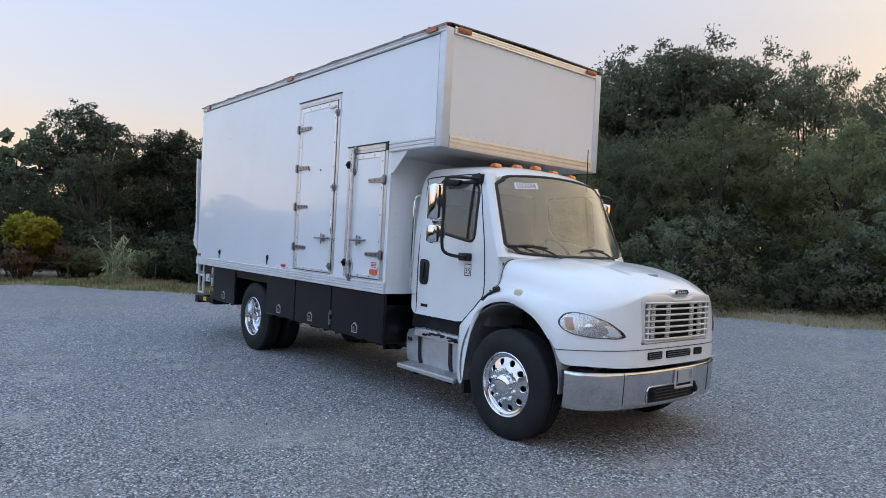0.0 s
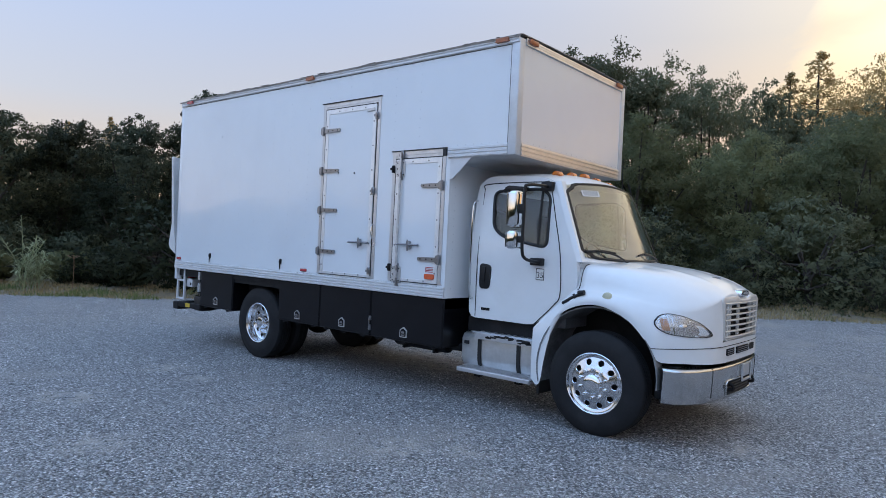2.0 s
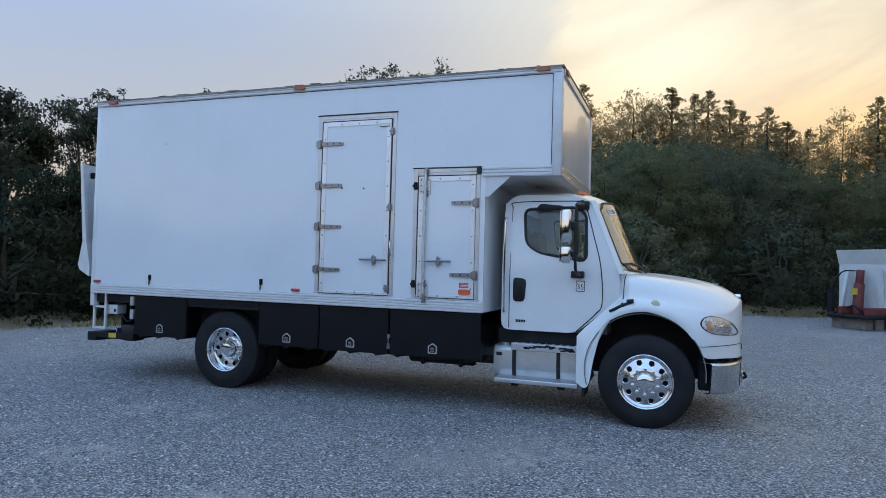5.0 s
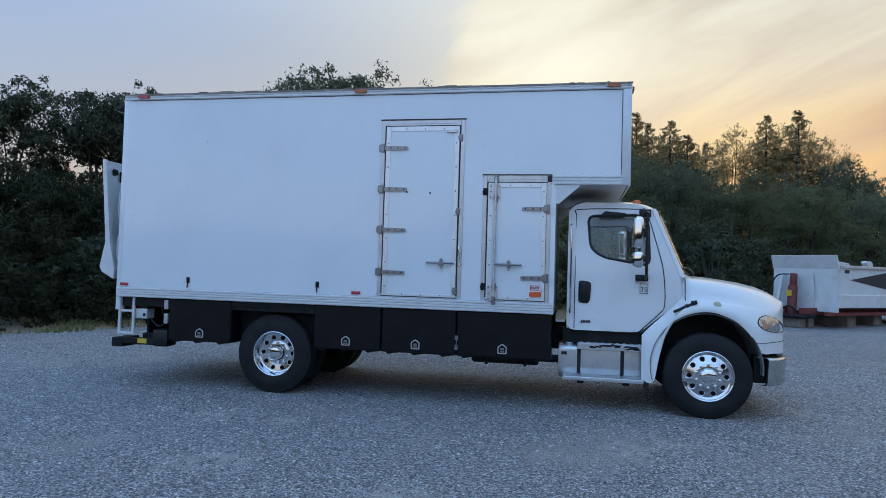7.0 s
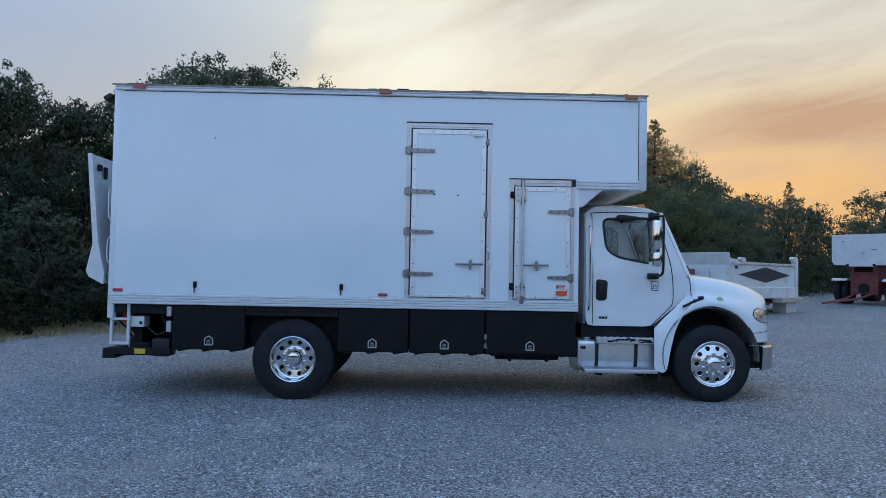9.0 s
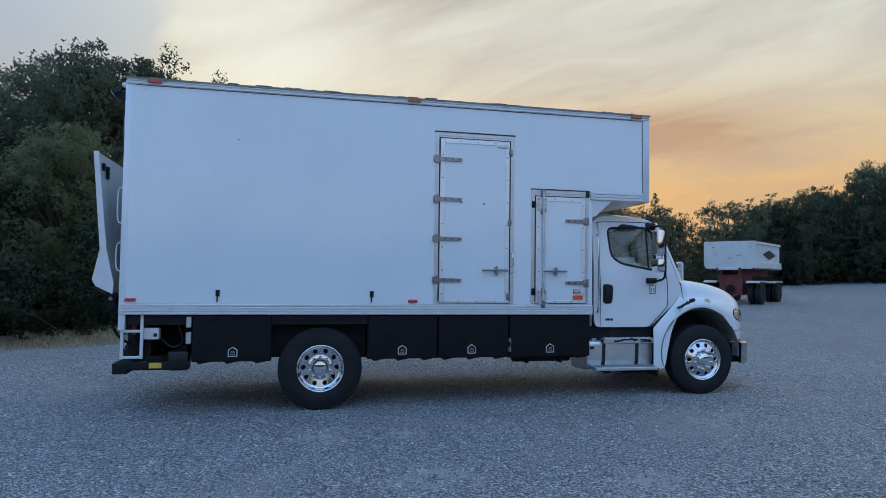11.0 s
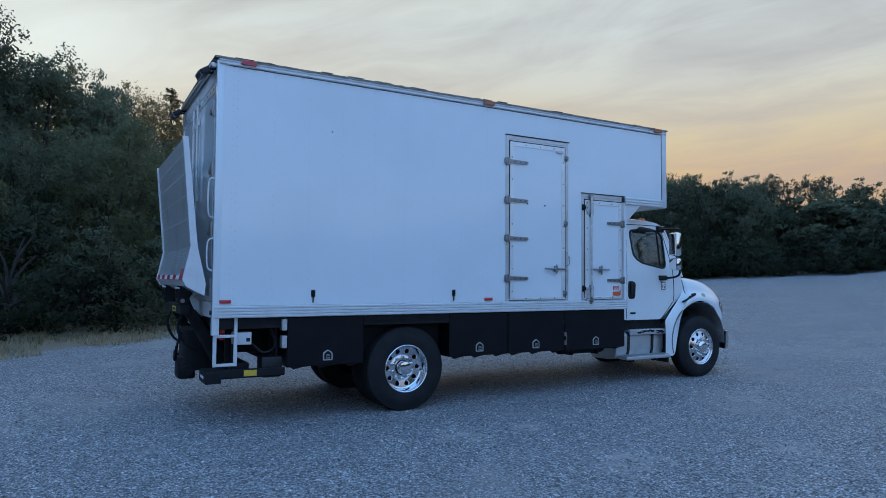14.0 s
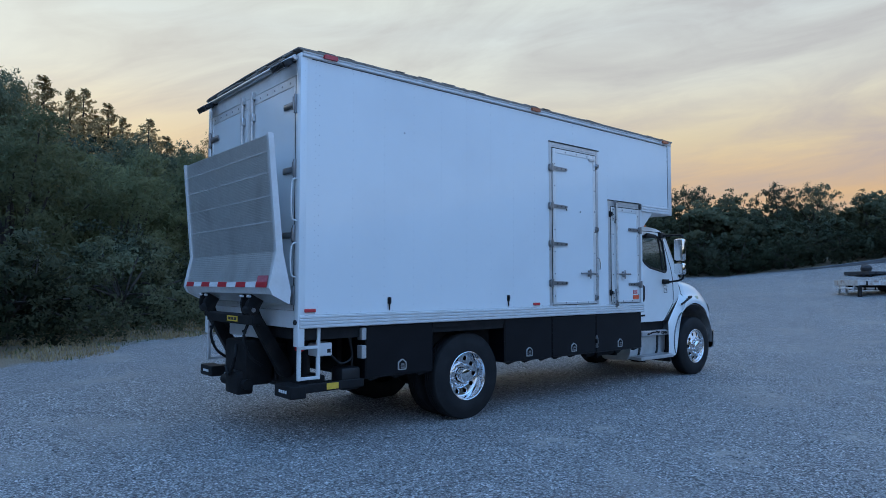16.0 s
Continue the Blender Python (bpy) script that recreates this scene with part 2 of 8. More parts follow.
RUBBER = material("tyre_rubber", (0.012, 0.012, 0.013), 0.75, vary=0.2, scale=6, bump=0.1, bump_scale=150, dirt=(0.03, 0.03, 0.03), dirt_scale=5, dirt_amount=0.3, spec=0.3)
PLASTIC = material("black_plastic", (0.008, 0.008, 0.009), 0.45, vary=0.15, scale=8, bump=0.05, bump_scale=300, spec=0.4)
SEAL = material("black_rubber_seal", (0.010, 0.010, 0.011), 0.55, vary=0.1, scale=10)
GLASS = glass_material("tinted_cab_glass", (0.88, 0.94, 0.90))
SCREEN_GLASS = glass_material("coated_windscreen_glass", (0.86, 0.90, 0.86), 0.02, 1.9)
LENS = glass_material("clear_lamp_lens", (0.95, 0.95, 0.95), 0.05)
AMBER = material("amber_lens", (0.75, 0.20, 0.03), 0.25, vary=0.15, scale=30, coat=0.5)
DULL_AMBER = material("weathered_amber_lens", (0.42, 0.13, 0.05), 0.35, vary=0.2, scale=30)
RED = material("red_lens", (0.45, 0.03, 0.04), 0.25, vary=0.15, scale=30, coat=0.5)
INTERIOR = material("grey_cab_trim", (0.14, 0.14, 0.145), 0.7, vary=0.15, scale=6, bump=0.1, bump_scale=150)
SEAT = material("dark_seat_cloth", (0.05, 0.05, 0.055), 0.9, vary=0.2, scale=10, bump=0.2, bump_scale=250)
HINGE = material("worn_zinc_steel", (0.30, 0.30, 0.31), 0.32, 0.9, vary=0.15, scale=14, dirt=(0.16, 0.15, 0.15), dirt_scale=16, dirt_amount=0.4)
GALV = material("galvanised_steel", (0.62, 0.62, 0.62), 0.36, 0.7, vary=0.12, scale=12, dirt=(0.3, 0.29, 0.28), dirt_scale=10, dirt_amount=0.4)
PLATFORM = material("ribbed_lift_aluminium", (0.74, 0.74, 0.73), 0.32, 0.6, vary=0.10, scale=3, bump=0.06, bump_scale=120, dirt=(0.30, 0.29, 0.28), dirt_scale=3, dirt_amount=0.5)
DARKLINE = material("dark_joint", (0.02, 0.02, 0.02), 0.7)
ROOFING = material("weathered_roof_edge", (0.27, 0.24, 0.21), 0.75, vary=0.3, scale=8, bump=0.3, bump_scale=40)
TAPE_RED = material("red_reflective_tape", (0.42, 0.03, 0.04), 0.35, vary=0.08, scale=20)
TAPE_WHITE = material("white_reflective_tape", (0.72, 0.72, 0.72), 0.35, vary=0.05, scale=20)
YELLOW = material("yellow_sticker", (0.62, 0.42, 0.04), 0.5, vary=0.1, scale=20)
LABEL = material("white_label", (0.75, 0.75, 0.73), 0.5, vary=0.03, scale=20)
INK = material("black_ink", (0.015, 0.015, 0.018), 0.6)
RUST_RED = material("faded_red_chassis_paint", (0.16, 0.028, 0.026), 0.6, vary=0.25, scale=4, bump=0.2, bump_scale=50, dirt=(0.12, 0.07, 0.05), dirt_scale=4, dirt_amount=0.5)
TRAILER_WHITE = material("chalky_white_trailer_paint", (0.66, 0.66, 0.64), 0.5, vary=0.06, scale=1.5, bump=0.05, bump_scale=20, dirt=(0.40, 0.33, 0.26), dirt_scale=2.0, dirt_amount=0.45)
LANE = material("worn_dark_asphalt", (0.055, 0.056, 0.06), 0.85, vary=0.25, scale=2, bump=0.3, bump_scale=80)
CHARCOAL = material("charcoal_paint", (0.035, 0.035, 0.038), 0.6, vary=0.2, scale=3)
WEATHERED = material("weathered_timber_deck", (0.24, 0.20, 0.16), 0.85, vary=0.3, scale=4, bump=0.3, bump_scale=60)
CHIPPED_PAINT = material("chipped_white_paint_over_rust", (0.55, 0.52, 0.48), 0.6, vary=0.15, scale=6, bump=0.2, bump_scale=40, dirt=(0.22, 0.10, 0.045), dirt_scale=4, dirt_amount=0.95)
BARK = material("grey_brown_bark", (0.055, 0.045, 0.036), 0.9, vary=0.35, scale=3, bump=0.6, bump_scale=14)
# leaf colours carry the light: brighter beyond the far side, darker behind the tail
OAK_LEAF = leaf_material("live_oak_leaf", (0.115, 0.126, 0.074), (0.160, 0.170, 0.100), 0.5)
# darker copy of the oak leaf, with shade put into its colour
SHADED_LEAF = leaf_material("shaded_leaf", (0.045, 0.055, 0.034), (0.085, 0.095, 0.056), 0.3)
# thicket and scrub leaf, its colour lowered to hold the undergrowth's shade
DEEP_SHADE_LEAF = leaf_material("deep_shade_thicket_leaf", (0.022, 0.030, 0.017), (0.050, 0.060, 0.032), 0.3)
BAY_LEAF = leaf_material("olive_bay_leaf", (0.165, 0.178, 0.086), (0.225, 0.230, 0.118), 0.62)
# golden sunset backlight is put into this leaf colour
BACKLIT_LEAF = leaf_material("backlit_gold_leaf", (0.30, 0.22, 0.10), (0.52, 0.37, 0.17), 0.7)
SHRUB_LEAF = leaf_material("yellow_green_shrub_leaf", (0.24, 0.23, 0.03), (0.46, 0.40, 0.06), 0.4)
REED_LEAF = leaf_material("pale_reed_leaf", (0.24, 0.27, 0.15), (0.38, 0.41, 0.25))
STALK = leaf_material("dry_reddish_stalk", (0.20, 0.12, 0.075), (0.34, 0.22, 0.15))
TWIG_LEAF = leaf_material("dead_brown_leaf", (0.09, 0.055, 0.032), (0.17, 0.10, 0.06))
WEED_LEAF = leaf_material("green_weed_blade", (0.10, 0.14, 0.045), (0.22, 0.26, 0.11))
DRY_GRASS = leaf_material("dry_grass_blade", (0.22, 0.17, 0.09), (0.40, 0.32, 0.18))


# ---- mesh helpers ----
WHERE = {}


def part(name, bm, mat, parent=None, label="", smooth=False, pivot=None):
    """Links a bmesh, drawn in world coordinates, as one mesh object under a thing or a part."""
    bmesh.ops.recalc_face_normals(bm, faces=bm.faces)
    co = [v.co for v in bm.verts]
    lo = Vector([min(c[i] for c in co) for i in range(3)])
    hi = Vector([max(c[i] for c in co) for i in range(3)])
    c = Vector(pivot) if pivot else (lo + hi) / 2
    if not pivot and parent is None:
        c.z = lo.z
    bmesh.ops.translate(bm, verts=bm.verts, vec=-c)
    me = bpy.data.meshes.new(name)
    if smooth:
        for f in bm.faces:
            f.smooth = True
        for e in bm.edges:
            if len(e.link_faces) == 2 and e.calc_face_angle(0) > radians(38):
                e.smooth = False
    bm.to_mesh(me)
    bm.free()
    for m in (mat if isinstance(mat, (list, tuple)) else [mat]):
        me.materials.append(m)
    ob = new(name, me)
    WHERE[ob.name] = c
    ob.location = c - (WHERE[parent.name] if parent else Vector())
    ob.parent = parent
    if label:
        tagged(ob, label)
    return ob


def empty(name, x, y, z, label, category, group="", kind=""):
    e = new(name)
    e.location = (x, y, z)
    WHERE[e.name] = Vector((x, y, z))
    return tagged(e, label, category, group, kind)


def box(bm, x0, x1, y0, y1, z0, z1, bevel=0.0, seg=2):
    geom = bmesh.ops.create_cube(bm, size=1.0)
    bmesh.ops.transform(bm, matrix=Matrix.Translation(((x0 + x1) / 2, (y0 + y1) / 2, (z0 + z1) / 2)) @ Matrix.Diagonal((x1 - x0, y1 - y0, z1 - z0, 1)), verts=geom["verts"])
    if bevel:
        edges = {e for v in geom["verts"] for e in v.link_edges}
        bmesh.ops.bevel(bm, geom=list(edges), offset=bevel, segments=seg, affect="EDGES", profile=0.5)
    return bm


def cyl(bm, a, b, r, seg=16, r2=None, bevel=0.0):
    a, b = Vector(a), Vector(b)
    d = b - a
    m = Matrix.Translation((a + b) / 2) @ d.to_track_quat("Z", "Y").to_matrix().to_4x4()
    geom = bmesh.ops.create_cone(bm, cap_ends=True, segments=seg, radius1=r, radius2=r if r2 is None else r2, depth=d.length, matrix=m)
    if bevel:
        caps = {e for v in geom["verts"] for f in v.link_faces if len(f.verts) > 4 for e in f.edges}
        bmesh.ops.bevel(bm, geom=list(caps), offset=bevel, segments=2, affect="EDGES", profile=0.5)
    return bm


def tube(bm, pts, r, seg=8, rounds=4):
    """A round bar along points, its corners rounded by Catmull-Rom steps."""
    pts = [Vector(p) for p in pts]
    if rounds > 1 and len(pts) > 2:
        ext = [pts[0] * 2 - pts[1]] + pts + [pts[-1] * 2 - pts[-2]]
        fine = []
        for i in range(1, len(ext) - 2):
            a, b, c, d = ext[i - 1:i + 3]
            for k in range(rounds):
                u = k / rounds
                fine.append(0.5 * ((2 * b) + (c - a) * u + (2 * a - 5 * b + 4 * c - d) * u * u + (3 * b - a - 3 * c + d) * u ** 3))
        pts = fine + [pts[-1]]
    rings, ref = [], Vector((0, 0, 1))
    for i, p in enumerate(pts):
        t = (pts[min(i + 1, len(pts) - 1)] - pts[max(i - 1, 0)]).normalized()
        if abs(t.dot(ref)) > 0.95:
            ref = Vector((1, 0, 0)) if abs(t.x) < 0.9 else Vector((0, 1, 0))
        u = t.cross(ref).normalized()
        w = t.cross(u)
        rings.append([bm.verts.new(p + r * (math.cos(6.28319 * k / seg) * u + math.sin(6.28319 * k / seg) * w)) for k in range(seg)])
    for a, b in zip(rings, rings[1:]):
        for k in range(seg):
            bm.faces.new((a[k], a[(k + 1) % seg], b[(k + 1) % seg], b[k]))
    bm.faces.new(rings[0]), bm.faces.new(rings[-1][::-1])
    return bm


def spin(bm, profile, centre, seg=40, axis="x"):
    """A body of revolution: profile of (along the axis, radius) round the x axis through centre."""
    c, rings = Vector(centre), []
    for along, r in profile:
        ring = []
        for k in range(seg):
            a = 2 * math.pi * k / seg
            p = Vector((along, r * math.cos(a), r * math.sin(a)))
            if axis == "z":
                p = Vector((p.y, p.z, p.x))
            elif axis == "y":
                p = Vector((p.y, p.x, p.z))
            ring.append(bm.verts.new(c + p))
        rings.append(ring)
    for a, b in zip(rings, rings[1:]):
        for k in range(seg):
            bm.faces.new((a[k], a[(k + 1) % seg], b[(k + 1) % seg], b[k]))
    for end in (rings[0], rings[-1]):
        if profile[0][1] > 1e-4:
            bm.faces.new(end)
    return bm


def prism(bm, outline, lo, hi, axis="x", bevel=0.0):
    """A flat outline drawn through from lo to hi along an axis (x: outline is y, z; y: x, z; z: x, y)."""
    def at(p, d):
        return {"x": (d, p[0], p[1]), "y": (p[0], d, p[1]), "z": (p[0], p[1], d)}[axis]
    a = [bm.verts.new(at(p, lo)) for p in outline]
    b = [bm.verts.new(at(p, hi)) for p in outline]
    fs = [bm.faces.new(a), bm.faces.new(b[::-1])]
    for i in range(len(a)):
        j = (i + 1) % len(a)
        fs.append(bm.faces.new((a[i], b[i], b[j], a[j])))
    if bevel:
        bmesh.ops.bevel(bm, geom=list({e for f in fs[:2] for e in f.edges}), offset=bevel, segments=2, affect="EDGES", profile=0.5)
    return bm


def sheet(bm, rows, closed=False):
    """A skin over rows of points."""
    vs = [[bm.verts.new(p) for p in row] for row in rows]
    for a, b in zip(vs, vs[1:]):
        n = len(a)
        for k in range(n if closed else n - 1):
            q = (a[k], a[(k + 1) % n], b[(k + 1) % n], b[k])
            if len({tuple(round(c, 5) for c in v.co) for v in q}) >= 3:
                bm.faces.new(q)
    return bm


def solid(bm, t):
    """Gives a skin its thickness."""
    bmesh.ops.remove_doubles(bm, verts=bm.verts, dist=1e-5)
    bmesh.ops.recalc_face_normals(bm, faces=bm.faces)
    bmesh.ops.solidify(bm, geom=bm.faces[:], thickness=t)
    return bm


def smooth_keys(keys, steps):
    """Rows of numbers, passed through smoothly."""
    k = np.array([keys[0]] + list(keys) + [keys[-1]], float)
    k[0], k[-1] = 2 * k[1] - k[2], 2 * k[-2] - k[-3]
    out = []
    for i in range(1, len(k) - 2):
        a, b, c, d = k[i - 1:i + 3]
        for s in range(steps):
            u = s / steps
            out.append(0.5 * (2 * b + (c - a) * u + (2 * a - 5 * b + 4 * c - d) * u * u + (3 * b - a - 3 * c + d) * u ** 3))
    return out + [k[-2]]


def rounded(pts, r, n=5):
    """A closed outline with its corners rounded."""
    out, m = [], len(pts)
    for i in range(m):
        p, a, b = Vector(pts[i]), Vector(pts[i - 1]), Vector(pts[(i + 1) % m])
        rr = min(r, (a - p).length * 0.45, (b - p).length * 0.45)
        s, e = p + (a - p).normalized() * rr, p + (b - p).normalized() * rr
        for k in range(n + 1):
            u = k / n
            out.append(tuple((1 - u) ** 2 * s + 2 * u * (1 - u) * p + u * u * e))
    return out


def resample(pts, n, start=None):
    """n points at even steps round a closed outline, from the point nearest to start."""
    pts = [Vector(p) for p in pts]
    if start is not None:
        k = min(range(len(pts)), key=lambda i: (pts[i] - Vector(start)).length)
        pts = pts[k:] + pts[:k]
    ring = pts + [pts[0]]
    acc = [0.0]
    for a, b in zip(ring, ring[1:]):
        acc.append(acc[-1] + (b - a).length)
    out, j = [], 0
    for i in range(n):
        s = acc[-1] * i / n
        while acc[j + 1] < s:
            j += 1
        u = (s - acc[j]) / max(acc[j + 1] - acc[j], 1e-9)
        out.append(ring[j].lerp(ring[j + 1], u))
    return out


def text(words, size, m, mat, parent, name="lettering", depth=0.001):
    cu = bpy.data.curves.new(name, "FONT")
    cu.body, cu.size, cu.extrude = words, size, depth
    cu.align_x, cu.align_y = "CENTER", "CENTER"
    tmp = bpy.data.objects.new("tmp", cu)
    me = bpy.data.meshes.new_from_object(tmp)
    bpy.data.objects.remove(tmp)
    me.name = name
    me.materials.append(mat)
    ob = new(name, me)
    WHERE[ob.name] = m.translation.copy()
    ob.parent = parent
    ob.matrix_local = Matrix.Translation(-WHERE[parent.name]) @ m
    return ob


# ---- ground ----
def ground_z(x, y):
    z = 0.02 - 0.008 * (max(y, -60) - 3) + 0.012 * (min(max(x, 0), 8) - 4) + 0.026 * (min(max(x, 8), 26) - 8)
    if y < -4:
        d = min(-y - 4, 60)
        z += (0.0007 * d ** 2 + 0.000012 * d ** 3) * (1 + 0.07 * (25 - min(max(x, -5), 25)))
    return z


def upper_edge(x):
    """Where the lot ends at its upper side."""
    return -43 + 0.28 * x - 3.2 * min(max((33 - x) / 8, 0.0), 1.0)


def edge_out(x, y):
    """How far a place lies outside the gravel lot (negative inside)."""
    s = -0.63 * x + 0.78 * y
    bow = 18.7 - 0.0095 * (max(s, -14) - 4) ** 2 + 0.15 * max(0.0, -14 - s)
    line = 0.78 * x + 0.63 * y - bow + 0.35 * math.sin(s * 0.7) + 0.2 * math.sin(s * 1.9)
    line2 = upper_edge(x) - y + 0.3 * math.sin(x * 0.4)
    return max(line, line2)


def full_z(x, y):
    e = edge_out(x, y)
    z = ground_z(x, y)
    if e > 0:
        z += 0.10 * min(e, 2.0) / 2 - max(0.0, e - 6) * 0.05
    z += 0.012 * noise.noise((x * 0.35, y * 0.35, 0)) + 0.006 * noise.noise((x * 1.3, y * 1.3, 4))
    far = max(0.0, math.hypot(x - 5, y - 5) - 90)
    return max(z - far * 0.02, -9)


def gravel_material():
    m = bpy.data.materials.new("compacted_gravel")
    m.use_nodes = True
    n, l = m.node_tree.nodes, m.node_tree.links
    p = n["Principled BSDF"]
    p.inputs["Roughness"].default_value = 0.72
    tc = n.new("ShaderNodeTexCoord")

    def nz(s, d=6.0, dist=0.0):
        x = n.new("ShaderNodeTexNoise")
        x.inputs["Scale"].default_value, x.inputs["Detail"].default_value = s, d
        x.inputs["Distortion"].default_value = dist
        l.new(tc.outputs["Object"], x.inputs["Vector"])
        return x.outputs[0]

    def ramp(f, *stops):
        r = n.new("ShaderNodeValToRGB")
        while len(r.color_ramp.elements) < len(stops):
            r.color_ramp.elements.new(0.5)
        for e, (pos, c) in zip(r.color_ramp.elements, stops):
            e.position, e.color = pos, (*c, 1)
        l.new(f, r.inputs[0])
        return r.outputs[0]

    def mix(f, a, b, blend="MIX"):
        x = n.new("ShaderNodeMix")
        x.data_type, x.blend_type = "RGBA", blend
        for i, v in ((0, f), (6, a), (7, b)):
            if isinstance(v, (int, float)):
                x.inputs[i].default_value = v
            elif isinstance(v, tuple):
                x.inputs[i].default_value = (*v, 1)
            else:
                l.new(v, x.inputs[i])
        return x.outputs[2]

    def cells(s):
        v = n.new("ShaderNodeTexVoronoi")
        v.inputs["Scale"].default_value = s
        v.inputs["Randomness"].default_value = 1.0
        l.new(tc.outputs["Object"], v.inputs["Vector"])
        return v

    stones, fine, coarse = cells(44.0), cells(80.0), cells(26.0)
    grain = ramp(stones.outputs["Color"], (0.0, (0.03, 0.03, 0.03)), (0.32, (0.15, 0.147, 0.145)), (0.62, (0.42, 0.415, 0.41)), (1.0, (0.97, 0.96, 0.95)))
    grain2 = ramp(fine.outputs["Color"], (0.0, (0.03, 0.03, 0.03)), (0.50, (0.22, 0.215, 0.21)), (1.0, (0.95, 0.94, 0.93)))
    grain3 = ramp(coarse.outputs["Color"], (0.0, (0.17, 0.168, 0.165)), (1.0, (0.54, 0.535, 0.53)))
    base = mix(ramp(nz(14.0), (0.40, (0, 0, 0)), (0.60, (1, 1, 1))), grain, grain2)
    base = mix(ramp(nz(22.0, 3.0), (0.56, (0, 0, 0)), (0.62, (1, 1, 1))), base, grain3)
    # shade between stones put into the colour, darkest at the cell rims
    gap_shade = ramp(stones.outputs["Distance"], (0.30, (1.42, 1.42, 1.42)), (0.55, (1.06, 1.06, 1.06)), (0.80, (0.20, 0.20, 0.205)))
    base = mix(0.85, base, gap_shade, "MULTIPLY")
    gap_shade = ramp(fine.outputs["Distance"], (0.35, (1.15, 1.15, 1.15)), (0.75, (0.45, 0.45, 0.46)))
    base = mix(0.6, base, gap_shade, "MULTIPLY")
    # paler trodden fines in patches, and darker worn tracks
    fines = ramp(nz(0.55, 8.0, 0.6), (0.54, (0, 0, 0)), (0.74, (0.8, 0.8, 0.8)))
    base = mix(fines, base, (0.40, 0.365, 0.33))
    base = mix(ramp(nz(2.6, 6.0), (0.35, (0.55, 0.55, 0.55)), (0.65, (0, 0, 0))), base, mix(0.35, base, (0.15, 0.15, 0.152)))
    base = mix(ramp(nz(0.22, 5.0), (0.40, (0.6, 0.6, 0.6)), (0.62, (0, 0, 0))), base, mix(0.35, base, (0.17, 0.17, 0.175)))
    # bare dusty spots in the lot; the two largest also paint a sunlit patch
    for sx, sy, sr in ((4.98, 3.00, 0.22), (2.70, 5.25, 0.28), (3.10, 4.78, 0.20), (2.95, 9.87, 0.28), (2.90, 8.97, 0.20), (0.90, 7.16, 0.30), (6.3, 7.3, 0.9), (6.6, 8.6, 0.7), (2.2, 2.9, 0.3), (1.4, 9.0, 0.35)):
        d = n.new("ShaderNodeVectorMath")
        d.operation = "DISTANCE"
        l.new(tc.outputs["Object"], d.inputs[0])
        d.inputs[1].default_value = (sx, sy, 0.0)
        r = n.new("ShaderNodeMapRange")
        r.inputs[1].default_value, r.inputs[2].default_value = sr * 1.5, sr * 0.4
        r.inputs[3].default_value, r.inputs[4].default_value = 0.0, 1.0
        l.new(d.outputs["Value"], r.inputs[0])
        mm = n.new("ShaderNodeMath")
        mm.operation = "MULTIPLY"
        l.new(r.outputs[0], mm.inputs[0]), l.new(ramp(nz(7.0, 6.0), (0.40, (0, 0, 0)), (0.60, (0.75, 0.75, 0.75))), mm.inputs[1])
        base = mix(mm.outputs[0], base, (0.47, 0.43, 0.385))
    # the lot's edge: gravel thins out into dry soil
    at = n.new("ShaderNodeAttribute")
    at.attribute_name = "verge"
    wob = n.new("ShaderNodeMath")
    wob.operation = "MULTIPLY_ADD"
    l.new(nz(1.8, 8.0), wob.inputs[0])
    wob.inputs[1].default_value = 1.6
    l.new(at.outputs["Fac"], wob.inputs[2])
    soil = mix(ramp(nz(0.9, 6.0), (0.4, (0, 0, 0)), (0.65, (1, 1, 1))), (0.24, 0.19, 0.125), (0.13, 0.11, 0.07))
    soil = mix(ramp(nz(30.0, 4.0), (0.4, (0, 0, 0)), (0.6, (0.6, 0.6, 0.6))), soil, (0.33, 0.28, 0.19))
    base = mix(ramp(wob.outputs[0], (0.55, (0, 0, 0)), (0.95, (1, 1, 1))), base, soil)
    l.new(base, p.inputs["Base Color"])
    b = n.new("ShaderNodeBump")
    b.inputs["Strength"].default_value, b.inputs["Distance"].default_value = 1.0, 0.035
    b.invert = True
    l.new(stones.outputs["Distance"], b.inputs["Height"])
    b2 = n.new("ShaderNodeBump")
    b2.inputs["Strength"].default_value, b2.inputs["Distance"].default_value = 0.6, 0.05
    l.new(nz(5.0, 6.0), b2.inputs["Height"])
    l.new(b.outputs[0], b2.inputs["Normal"])
    l.new(b2.outputs[0], p.inputs["Normal"])
    return m


GRAVEL = gravel_material()

def spread(lo, hi, fine_lo, fine_hi, step):
    out = list(np.arange(fine_lo, fine_hi + 1e-6, step))
    s, v = step, fine_hi
    while v < hi:
        s *= 1.25
        v += s
        out.append(v)
    s, v = step, fine_lo
    while v > lo:
        s *= 1.25
        v -= s
        out.insert(0, v)
    return out


xs, ys = spread(-1500, 1500, -14, 34, 0.5), spread(-1500, 1500, -48, 32, 0.5)
verts = [(x, y, full_z(x, y)) for y in ys for x in xs]
faces, nx = [], len(xs)
for j in range(len(ys) - 1):
    for i in range(nx - 1):
        faces.append((j * nx + i, j * nx + i + 1, (j + 1) * nx + i + 1, (j + 1) * nx + i))
me = bpy.data.meshes.new("ground")
me.from_pydata(verts, [], faces)
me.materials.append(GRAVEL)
me.attributes.new("verge", "FLOAT", "POINT").data.foreach_set("value", [min(max(edge_out(x, y), -3), 3) for x, y, _ in verts])
me.polygons.foreach_set("use_smooth", [True] * len(faces))
